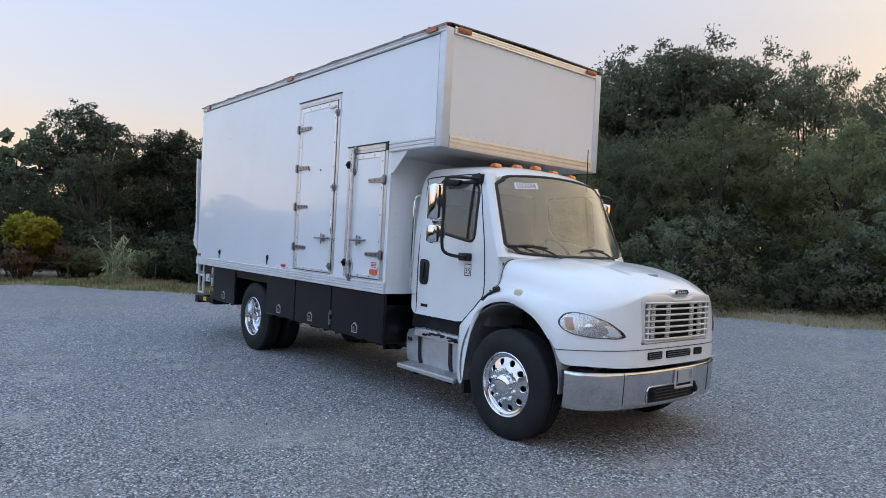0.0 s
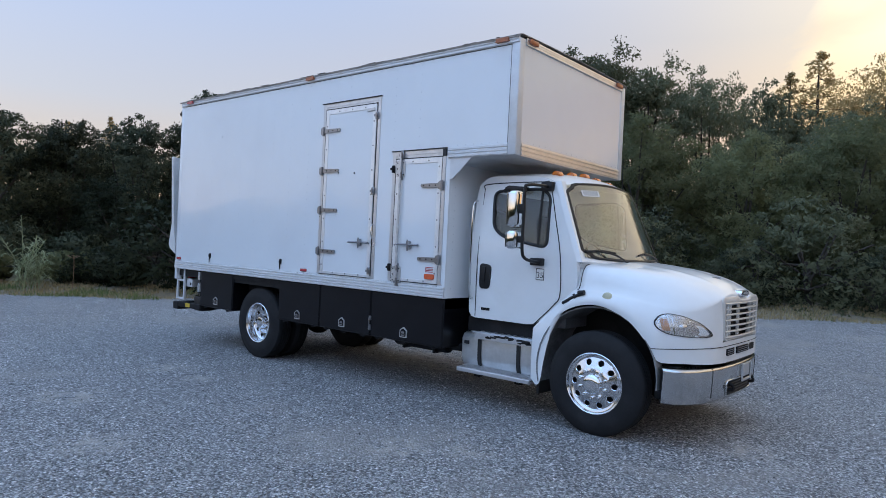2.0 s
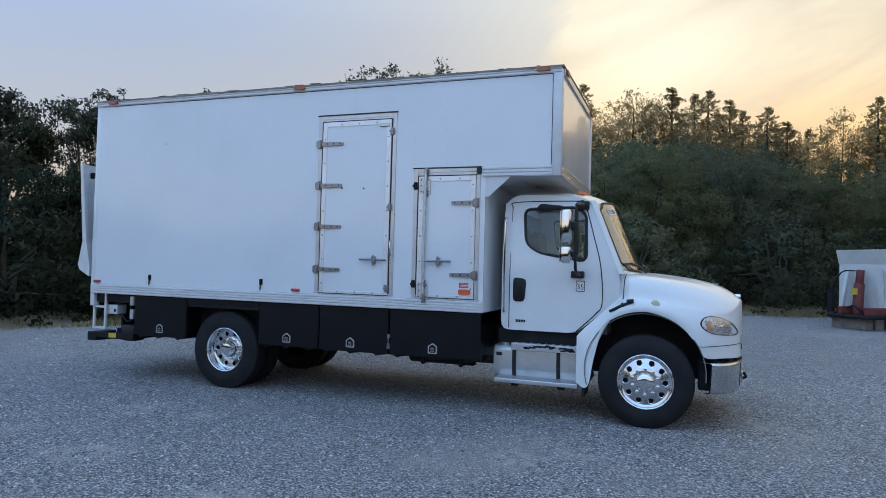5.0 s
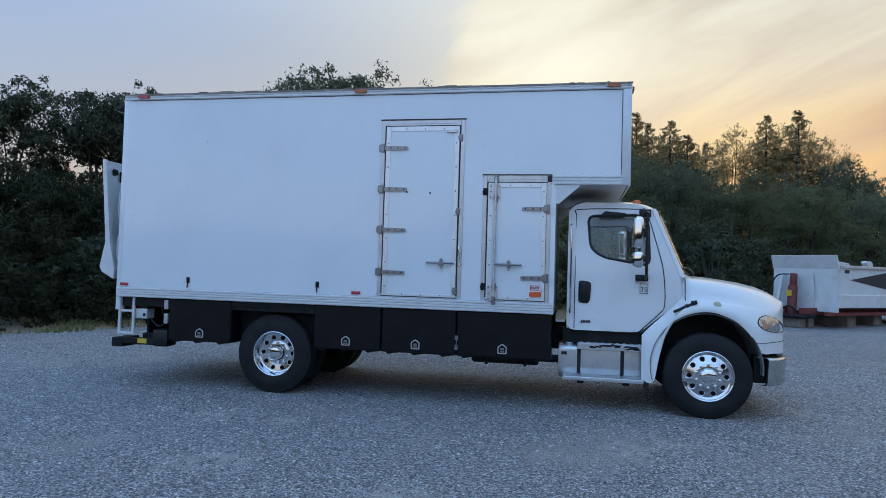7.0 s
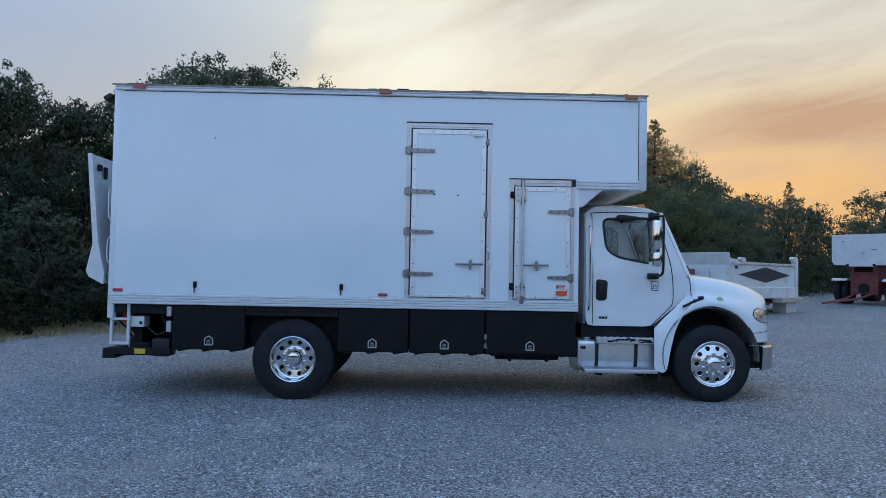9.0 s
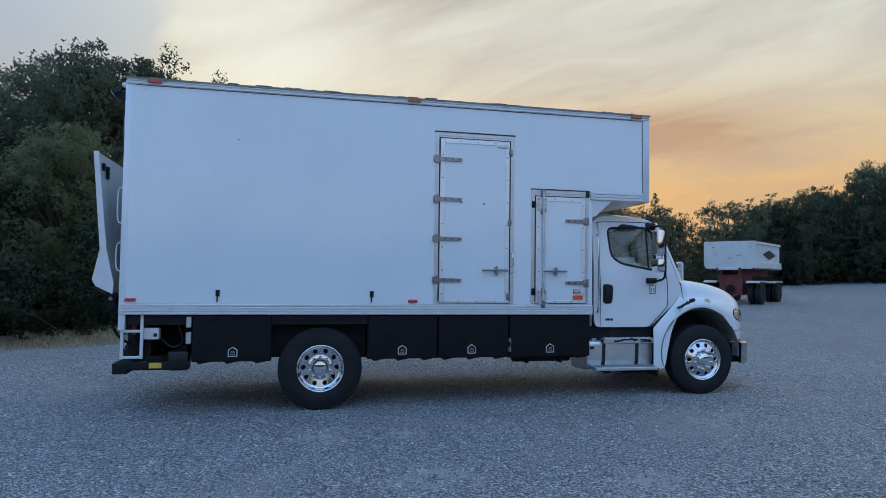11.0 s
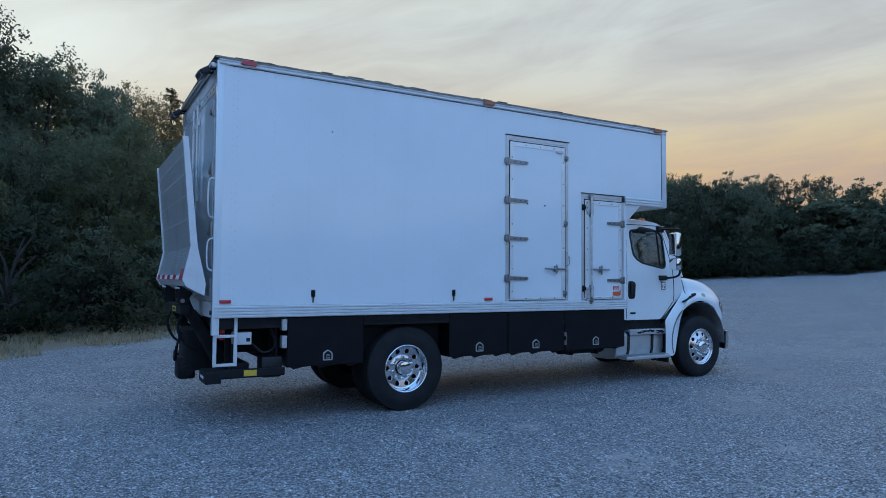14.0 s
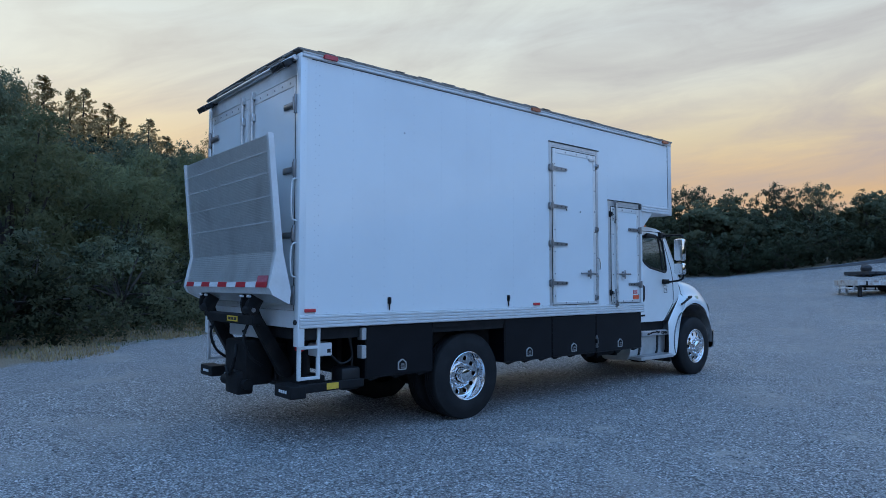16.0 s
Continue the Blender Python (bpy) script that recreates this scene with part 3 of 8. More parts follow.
ground = tagged(new("ground", me), "grey compacted gravel lot with a dry grassy verge", "ground", kind="structure")

# the asphalt lane that climbs along the upper edge
bm = bmesh.new()
rows_ = []
for k in range(66):
    x = 22.0 - 0.5 * k
    y1 = upper_edge(x) + 0.9 + 0.3 * math.sin(x * 0.4)
    w = 3.2 * min(1.0, k / 26) + 0.05
    rows_.append([(x, y1 + w * j / 6, full_z(x, y1 + w * j / 6) + 0.035) for j in range(7)])
sheet(bm, rows_)
tagged(part("road", bm, LANE, None, smooth=True), "narrow dark asphalt lane climbing along the lot's edge", "road", kind="structure")


# ---- the truck ----
XC, XN, XF = 5.515, 4.24, 6.79          # its middle line, and the near and far sides of the body
AXLE_F, AXLE_R = 4.262, 9.825
truck = empty("box_truck", XC, 7.6, ground_z(XC, 7.6), "white moving box truck with black side toolboxes, parked on gravel", "truck")


def disc_with_holes(cx, cy, cz, sgn, depth, r_in, r_out, r_mid, hole, count, bulge=0.0):
    bm = bmesh.new()
    for k in range(count):
        a0 = 2 * math.pi * k / count
        half = math.pi / count
        outline = [(r_out, -half + 2 * half * i / 9) for i in range(10)] + [((r_in + r_out) / 2, half)] + [(r_in, half - 2 * half * i / 9) for i in range(10)] + [((r_in + r_out) / 2, -half)]
        ring = [Vector((r * math.cos(a), r * math.sin(a))) for r, a in outline]
        mid = Vector((r_mid, 0))
        rows = [[], [], [], []]
        for p in ring:
            d = (p - mid).normalized()
            for row, q, extra in ((rows[0], p, 0), (rows[1], mid + d * hole * 1.22, 0), (rows[2], mid + d * hole, 0.006), (rows[3], mid + d * hole, 0.03)):
                r, a = q.length, math.atan2(q.y, q.x) + a0
                along = depth + bulge * (1 - (r_out - r) / (r_out - r_in)) + extra
                row.append((cx + sgn * along, cy + r * math.cos(a), cz + r * math.sin(a)))
        sheet(bm, rows, True)
    bmesh.ops.remove_doubles(bm, verts=bm.verts, dist=1e-4)
    return bm


def tyre(bm, x, y, z, sgn, R, width):
    w = width
    half = [(0.035, 0.285), (0.012, 0.30), (0.004, 0.34), (0.0, 0.39), (0.006, 0.43), (0.018, 0.462), (0.030, R - 0.016), (0.046, R - 0.004)]
    prof, g = list(half), 0.056
    for _ in range(4):
        prof += [(g, R), (g + 0.030, R), (g + 0.033, R - 0.012), (g + 0.041, R - 0.012), (g + 0.044, R)]
        g += (w - 0.112) / 4
    prof += [(w - a, r) for a, r in half[::-1]]
    prof = [prof[0]] + [p for q, p in zip(prof, prof[1:]) if abs(p[0] - q[0]) + abs(p[1] - q[1]) > 1e-4]
    c = Vector((x, y, z))
    rings = []
    for along, r in prof:
        rings.append([bm.verts.new(c + Vector((sgn * along, r * math.cos(a), r * math.sin(a)))) for a in [2 * math.pi * k / 64 for k in range(64)]])
    for a, b in zip(rings, rings[1:]):
        for k in range(64):
            bm.faces.new((a[k], a[(k + 1) % 64], b[(k + 1) % 64], b[k]))
    return bm


def wheel(x, y, z, sgn, front):
    """x: the outer side of the tyre; sgn: the way inwards."""
    w = empty("wheel", x, y, z, "front truck wheel with polished aluminium rim and chrome hub" if front else "dual rear truck wheel with dished polished rim", "")
    w.parent = truck
    w.location = Vector((x, y, z)) - WHERE[truck.name]
    R = 0.513 if front else 0.535
    part("tyre", tyre(bmesh.new(), x, y, z, sgn, R, 0.275), RUBBER, w, smooth=True)
    if not front:
        part("inner_tyre", tyre(bmesh.new(), x + sgn * 0.33, y, z, sgn, R, 0.275), RUBBER, w, smooth=True)
    deep = 0.040 if front else 0.135
    lip = [(0.045, 0.286), (0.022, 0.300), (0.012, 0.300), (0.008, 0.294), (0.012, 0.286), (0.030, 0.278), (deep - 0.008, 0.266), (deep, 0.252)]
    bm = bmesh.new()
    c = Vector((x, y, z))
    rings = [[bm.verts.new(c + Vector((sgn * a, r * math.cos(6.28319 * k / 64), r * math.sin(6.28319 * k / 64)))) for k in range(64)] for a, r in lip]
    for a, b in zip(rings, rings[1:]):
        for k in range(64):
            bm.faces.new((a[k], a[(k + 1) % 64], b[(k + 1) % 64], b[k]))
    part("rim", bm, WHEEL_ALU, w, smooth=True)
    bulge = 0.030 if front else -0.012
    part("wheel_disc", disc_with_holes(x, y, z, sgn, deep - bulge, 0.165, 0.253, 0.213, 0.028, 10, bulge), WHEEL_ALU, w, smooth=True)
    bm = bmesh.new()
    face = deep - bulge
    spin(bm, [(sgn * (face + 0.02), 0.166), (sgn * face, 0.166), (sgn * (face - 0.004), 0.160), (sgn * (face - 0.004), 0.10), (sgn * (face + 0.02), 0.10)], (x, y, z), 48)
    part("hub_flange", bm, WHEEL_ALU, w, smooth=True)
    bm = bmesh.new()
    spin(bm, [(sgn * 0.24, 0.235), (sgn * 0.205, 0.24), (sgn * 0.205, 0.02)] if not front else [(sgn * 0.14, 0.25), (sgn * 0.085, 0.25), (sgn * 0.085, 0.02)], (x, y, z), 32)
    part("brake_drum", bm, CHASSIS, w, smooth=True)
    bm = bmesh.new()
    if front:
        cap = [(face, 0.100), (face - 0.03, 0.098), (face - 0.045, 0.090), (face - 0.055, 0.070), (face - 0.060, 0.04), (face - 0.061, 0.002)]
    else:
        cap = [(face, 0.088), (face - 0.085, 0.086), (face - 0.098, 0.078), (face - 0.104, 0.05), (face - 0.106, 0.002)]
    spin(bm, [(sgn * a, r) for a, r in cap], (x, y, z), 40)
    part("hub_cap", bm, CHROME, w, "mirror chrome hub cap", smooth=True)
    first = None
    for k in range(10):
        a = 2 * math.pi * (k + 0.5) / 10
        p = Vector((x + sgn * (face - 0.004), y + 0.140 * math.cos(a), z + 0.140 * math.sin(a)))
        if first is None:
            bm = bmesh.new()
            spin(bm, [(sgn * 0.0, 0.021), (sgn * -0.012, 0.020), (sgn * -0.014, 0.015), (sgn * -0.040, 0.0135), (sgn * -0.046, 0.009), (sgn * -0.047, 0.001)], p, 10)
            first = part("lug_nut", bm, CHROME, w, smooth=True, pivot=p)
        else:
            o = new("lug_nut", first.data)
            o.parent, o.location = w, p - WHERE[w.name]
    return w


zf, zr = ground_z(XN, AXLE_F) + 0.504, ground_z(XN, AXLE_R) + 0.524
wheel(4.355, AXLE_F, zf, 1, True)
wheel(2 * XC - 4.355, AXLE_F, zf, -1, True)
wheel(4.315, AXLE_R, zr, 1, False)
wheel(2 * XC - 4.315, AXLE_R, zr, -1, False)

# chassis
for x in (XC - 0.43, XC + 0.43):
    part("frame_rail", box(bmesh.new(), x - 0.04, x + 0.04, 3.5, 12.0, 0.72, 0.98, 0.01), CHASSIS, truck)
for y in (5.6, 7.0, 8.4, 9.8, 11.2):
    part("cross_member", box(bmesh.new(), XC - 0.389, XC + 0.389, y - 0.05, y + 0.05, 0.76, 0.94, 0.01), CHASSIS, truck)
bm = bmesh.new()
cyl(bm, (4.7, AXLE_R, zr), (6.33, AXLE_R, zr), 0.085, 16)
geom = bmesh.ops.create_uvsphere(bm, u_segments=16, v_segments=10, radius=0.24, matrix=Matrix.Translation((XC, AXLE_R, zr)))
part("rear_axle", bm, CHASSIS, truck, smooth=True)
bm = bmesh.new()
cyl(bm, (4.62, AXLE_F, zf - 0.08), (6.41, AXLE_F, zf - 0.08), 0.06, 12)
part("front_axle", bm, CHASSIS, truck, smooth=True)
bm = bmesh.new()
cyl(bm, (XC, AXLE_R - 0.2, zr + 0.02), (XC, 5.2, 0.72), 0.05, 12)
part("drive_shaft", bm, CHASSIS, truck, smooth=True)
for x in (XC - 0.45, XC + 0.45):
    bm = bmesh.new()
    for k in range(4):
        L = 0.75 - 0.14 * k
        tube(bm, [(x, AXLE_R - L, zr + 0.20 - 0.03 * k + 0.05), (x, AXLE_R, zr + 0.10 - 0.025 * k), (x, AXLE_R + L, zr + 0.20 - 0.03 * k + 0.05)], 0.022, 6)
    part("leaf_spring", bm, CHASSIS, truck)
bm = bmesh.new()
box(bm, XC - 0.38, XC + 0.38, 3.62, 4.75, 0.62, 1.30, 0.08)
part("engine_block", bm, CHASSIS, truck)
bm = bmesh.new()
cyl(bm, (4.62, 6.28, 0.60), (4.62, 7.15, 0.60), 0.10, 20, bevel=0.03)
cyl(bm, (4.62, 6.02, 0.60), (4.62, 6.30, 0.60), 0.05, 16)
cyl(bm, (4.62, 7.10, 0.60), (4.70, 7.60, 0.64), 0.05, 16)
for y in (6.45, 6.95):
    box(bm, 4.51, 4.73, y - 0.02, y + 0.02, 0.49, 0.72, 0.006, 1)
part("exhaust_muffler", bm, CHASSIS, truck, smooth=True)
bm = bmesh.new()
box(bm, XN + 0.05, XF - 0.05, 6.12, 12.15, 1.06, 1.30)
part("body_floor", bm, CHASSIS, truck)

# cargo body: skins
Z0, Z1, ZN = 1.32, 3.99, 2.90
YF, YN, YR = 6.10, 5.225, 12.20
D1 = (7.264, 8.374, 1.335, 3.632)
D2 = (6.160, 7.014, 1.335, 2.913)


def side_skin(x, sgn, doors):
    ys_ = sorted({YN, YF, YR, *[d[0] for d in doors], *[d[1] for d in doors], *np.arange(6.6, 12.1, 0.42)})
    zs_ = sorted({Z0, ZN, Z1, 2.2, 3.4, *[d[2] for d in doors], *[d[3] for d in doors]})
    bm = bmesh.new()
    vs = {}

    def v(y, z):
        key = (round(y, 4), round(z, 4))
        if key not in vs:
            vs[key] = bm.verts.new((x, y, z))
        return vs[key]
    for y0, y1 in zip(ys_, ys_[1:]):
        for z0, z1 in zip(zs_, zs_[1:]):
            yc_, zc_ = (y0 + y1) / 2, (z0 + z1) / 2
            if yc_ < YF and zc_ < ZN:
                continue
            if any(d[0] < yc_ < d[1] and d[2] < zc_ < d[3] for d in doors):
                continue
            bm.faces.new((v(y0, z0), v(y1, z0), v(y1, z1), v(y0, z1)))
    bmesh.ops.recalc_face_normals(bm, faces=bm.faces)
    if bm.faces[0].normal.x * sgn > 0:
        bmesh.ops.reverse_faces(bm, faces=bm.faces)
    geom = bmesh.ops.extrude_face_region(bm, geom=bm.faces[:])
    bmesh.ops.translate(bm, verts=[g for g in geom["geom"] if isinstance(g, bmesh.types.BMVert)], vec=(sgn * 0.03, 0, 0))
    return bm


part("side_panel", side_skin(XN, 1, (D1, D2)), WHITE, truck, "white gelcoat side panel with rows of rivets")
part("side_panel", side_skin(XF, -1, ()), WHITE, truck)
bm = bmesh.new()
box(bm, XN + 0.03, XF - 0.03, YN, YN + 0.03, 2.92, 3.99)
part("nose_panel", bm, WHITE, truck, "white front panel of the box over the cab")
bm = bmesh.new()
box(bm, XN + 0.004, XF - 0.004, YF - 0.002, YF + 0.04, 1.19, 2.9, 0.0)
bmesh.ops.bevel(bm, geom=[e for e in bm.edges if abs(e.verts[0].co.z - e.verts[1].co.z) > 1 and e.verts[0].co.y < YF], offset=0.038, segments=4, affect="EDGES", profile=0.5)
part("bulkhead", bm, WHITE, truck, smooth=True)
bm = bmesh.new()
prism(bm, [(YN + 0.02, 2.795), (YN + 0.5, 2.80), (YF + 0.02, 2.74), (YF + 0.02, 2.80), (YN + 0.02, 2.85)], XN + 0.02, XF - 0.02)
part("nose_underside", bm, ALU_WHITE, truck, "dented aluminium underside of the overhang")
bm = bmesh.new()
rows = []
for i in range(140):
    y = YN - 0.02 + (YR - YN + 0.06) * i / 139
    sag = 0.005 * noise.noise((y * 1.2, 0, 3))
    rag = 0.010 * abs(noise.noise((y * 6.0, 1, 7))) + 0.006 * noise.noise((y * 17.0, 2, 7))
    rows.append([(XN - 0.030, y, 4.036 - rag), (XN - 0.031, y, 4.056 + sag), (XN + 0.02, y, 4.070 + sag), (XN + 0.4, y, 4.078 + 0.6 * sag), (XC, y, 4.088), (XF - 0.4, y, 4.078 + 0.6 * sag), (XF - 0.02, y, 4.070 - sag), (XF + 0.031, y, 4.056 - sag), (XF + 0.030, y, 4.036 - rag)])
sheet(bm, rows)
solid(bm, 0.008)
part("roof_skin", bm, ROOFING, truck, "weathered roof skin with a ragged edge", smooth=True)
bm = bmesh.new()
for k in range(64):
    y = random.uniform(YN, YR)
    L = random.uniform(0.03, 0.22)
    x = XN - 0.024 if k % 2 else XF + 0.024
    z = 4.050 + random.uniform(-0.006, 0.012)
    box(bm, x - 0.010, x + 0.03, y, min(y + L, YR), z, z + random.uniform(0.003, 0.008))
for k in range(26):
    x = random.uniform(XN, XF - 0.3)
    z = 4.035 + random.uniform(-0.01, 0.015)
    box(bm, x, x + random.uniform(0.05, 0.3), YR - 0.01, YR + 0.02 + random.uniform(0, 0.03), z, z + 0.015)
tagged(part("frayed_roof_sealant", bm, ROOFING, truck, "frayed strips of roof sealant"), kind="stuff")


TRIM_RAIL = material("bare_rail_aluminium", (0.78, 0.78, 0.77), 0.3, 0.8, vary=0.06, scale=5)


def ribbed_rail(name, y0, y1, z0, z1, x, sgn, ribs, mat, label=""):
    """An extruded rail with raised ribs, as one profile."""
    h, out = (z1 - z0) / ribs, []
    for k in range(ribs):
        zz = z0 + h * (k + 0.5)
        out += [(x - sgn * 0.012, zz - h * 0.42), (x - sgn * 0.022, zz - h * 0.26), (x - sgn * 0.022, zz + h * 0.26), (x - sgn * 0.012, zz + h * 0.42)]
    outline = [(x, z0), (x - sgn * 0.012, z0)] + out + [(x - sgn * 0.012, z1), (x, z1)]
    return part(name, prism(bmesh.new(), outline, y0, y1, "y"), mat, truck, label)


for x, s in ((XN, 1), (XF, -1)):
    ribbed_rail("bottom_rail", YF, YR, 1.185, 1.318, x, s, 4, ALU_WHITE, "ribbed aluminium bottom rail")
    ribbed_rail("top_rail", YN, YR, 3.975, 4.045, x, s, 2, ALU_WHITE)
    ribbed_rail("nose_side_rail", YN + 0.09, YF + 0.03, 2.795, 2.915, x, s, 3, ALU_WHITE)
    bm = bmesh.new()
    box(bm, min(x - s * 0.012, x + s * 0.095), max(x - s * 0.012, x + s * 0.095), YN - 0.012, YN + 0.095, 2.79, 4.03, 0.012)
    part("corner_post", bm, ALU_WHITE, truck, smooth=True)
    bm = bmesh.new()
    box(bm, min(x - s * 0.003, x + s * 0.01), max(x - s * 0.003, x + s * 0.01), YN + 0.0955, YN + 0.102, 2.92, 3.97)
    part("post_joint", bm, DARKLINE, truck)
    bm = bmesh.new()
    box(bm, min(x - s * 0.003, x + s * 0.01), max(x - s * 0.003, x + s * 0.01), YN + 0.105, YR - 0.11, 3.967, 3.973)
    part("rail_joint", bm, DARKLINE, truck)
    bm = bmesh.new()
    prism(bm, [(6.10, 2.80), (6.10, 2.56), (6.06, 2.56), (5.80, 2.79), (5.80, 2.80)], x + (0.0 if s > 0 else -0.02), x + (0.02 if s > 0 else 0.0))
    part("gusset_plate", bm, ALU_WHITE, truck, "triangular white gusset plate under the overhang")
for z0, z1, d in ((2.79, 2.925, 0.012), (3.97, 4.045, 0.012)):
    bm = bmesh.new()
    box(bm, XN + 0.097, XF - 0.097, YN - d, YN, z0, z1)
    for k in range(3):
        zz = z0 + (z1 - z0) * (k + 0.5) / 3
        box(bm, XN + 0.097, XF - 0.097, YN - d - 0.010, YN - d + 0.002, zz - 0.013, zz + 0.013, 0.004, 1)
    part("nose_rail", bm, TRIM_RAIL, truck, "ribbed aluminium rail across the nose of the box")

# rivets: small domes in columns on the near skin
bm = bmesh.new()


def rivet(x, y, z, r=0.0065, n=(-1, 0, 0)):
    nv = Vector(n)
    u = Vector((0, 0, 1)) if abs(nv.z) < 0.5 else Vector((1, 0, 0))
    w = nv.cross(u)
    c = Vector((x, y, z))
    top = bm.verts.new(c + nv * r * 0.7)
    ring = [bm.verts.new(c + r * (math.cos(a) * u + math.sin(a) * w)) for a in [6.28319 * k / 6 for k in range(6)]]
    for k in range(6):
        bm.faces.new((top, ring[k], ring[(k + 1) % 6]))


for y in np.arange(6.60, 12.1, 0.415):
    for z in np.arange(1.40, 3.95, 0.105):
        if not any(d[0] - 0.03 < y < d[1] + 0.03 and d[2] - 0.05 < z < d[3] + 0.05 for d in (D1, D2)):
            rivet(XN, y, z)
for z in np.arange(1.36, 3.97, 0.075):
    rivet(XN, YR - 0.035, z)
    rivet(XN, YR - 0.16, z, 0.005)
for y in np.arange(YN + 0.1, YR, 0.11):
    rivet(XN, y, 3.955)
for y in np.arange(YN + 0.12, YF, 0.11):
    rivet(XN, y, 2.935)
for y in np.arange(YF + 0.05, YR, 0.14):
    rivet(XN, y, 1.338)
for z in np.arange(3.0, 3.95, 0.10):
    rivet(XN, YN + 0.11, z)
for x in np.arange(XN + 0.12, XF - 0.1, 0.12):
    rivet(x, YN, 3.945, n=(0, -1, 0))
    rivet(x, YN, 2.95, n=(0, -1, 0))
for z in np.arange(1.3, 2.8, 0.09):
    rivet(XN + 0.11, YF - 0.002, z, n=(0, -1, 0))
tagged(part("rivets", bm, material("dull_rivet_aluminium", (0.52, 0.53, 0.55), 0.4, 0.5, vary=0.2, scale=9), truck, "rows of small rivets"), kind="stuff")


TRIM = material("bright_edge_trim", (0.80, 0.80, 0.80), 0.32, 0.45, vary=0.05, scale=5, dirt=(0.55, 0.54, 0.53), dirt_scale=6, dirt_amount=0.35)


# side doors
def frame_strip(bm, y0, y1, z0, z1, w, x0, x1):
    box(bm, x0, x1, y0, y0 + w, z0, z1, 0.003, 1)
    box(bm, x0, x1, y1 - w, y1, z0, z1, 0.003, 1)
    box(bm, x0, x1, y0 + w, y1 - w, z1 - w, z1, 0.003, 1)
    box(bm, x0, x1, y0 + w, y1 - w, z0, z0 + w * 0.6, 0.003, 1)
    return bm


def strap_hinge(door, y_pin, z, length, way):
    """A hinge with its knuckle at y_pin and its strap running way along the door."""
    bm = bmesh.new()
    y_end = y_pin + way * length
    outline = rounded([(y_pin, z - 0.028), (y_end, z - 0.020), (y_end, z + 0.020), (y_pin, z + 0.028)], 0.018, 4)
    prism(bm, outline, XN - 0.030, XN - 0.016)
    box(bm, XN - 0.034, XN - 0.010, min(y_pin, y_pin - way * 0.05), max(y_pin, y_pin - way * 0.05), z - 0.05, z + 0.05, 0.006, 1)
    cyl(bm, (XN - 0.034, y_pin, z - 0.055), (XN - 0.034, y_pin, z + 0.055), 0.015, 10)
    prism(bm, rounded([(y_pin - way * 0.015, z - 0.062), (y_pin - way * 0.066, z - 0.038), (y_pin - way * 0.066, z + 0.038), (y_pin - way * 0.015, z + 0.062)], 0.012, 3), XN - 0.022, XN - 0.009)
    plain = set(bm.faces)
    for k in (0.3, 0.58, 0.86):
        cyl(bm, (XN - 0.0285, y_pin + way * length * k, z), (XN - 0.0325, y_pin + way * length * k, z), 0.010, 8)
    for dz_ in (-0.032, 0.032):
        cyl(bm, (XN - 0.021, y_pin - way * 0.048, z + dz_), (XN - 0.026, y_pin - way * 0.048, z + dz_), 0.009, 8)
    for f in bm.faces:
        f.material_index = 0 if f in plain else 1
    return part("hinge", bm, [HINGE, DARKLINE], door, "galvanised strap hinge with dark bolts", smooth=True)


def keeper(door, y, z, h=0.09, mat=None):
    bm = bmesh.new()
    box(bm, XN - 0.030, XN - 0.008, y - 0.025, y + 0.025, z - h / 2, z + h / 2, 0.006, 1)
    cyl(bm, (XN - 0.045, y - 0.012, z - h * 0.3), (XN - 0.045, y - 0.012, z + h * 0.3), 0.012, 8)
    box(bm, XN - 0.05, XN - 0.028, y - 0.018, y + 0.030, z - 0.014, z + 0.014, 0.004, 1)
    return part("keeper", bm, mat or HINGE, door, smooth=True)


def lever(door, y0, y1, z):
    bm = bmesh.new()
    cyl(bm, (XN - 0.045, y0, z), (XN - 0.045, y1, z), 0.013, 10)
    ym = y0 + (y1 - y0) * 0.55
    box(bm, XN - 0.06, XN - 0.012, ym - 0.022, ym + 0.022, z - 0.045, z + 0.045, 0.006, 1)
    cyl(bm, (XN - 0.055, ym, z - 0.075), (XN - 0.055, ym, z + 0.06), 0.010, 8)
    return part("latch_lever", bm, HINGE, door, "galvanised lever latch", smooth=True)


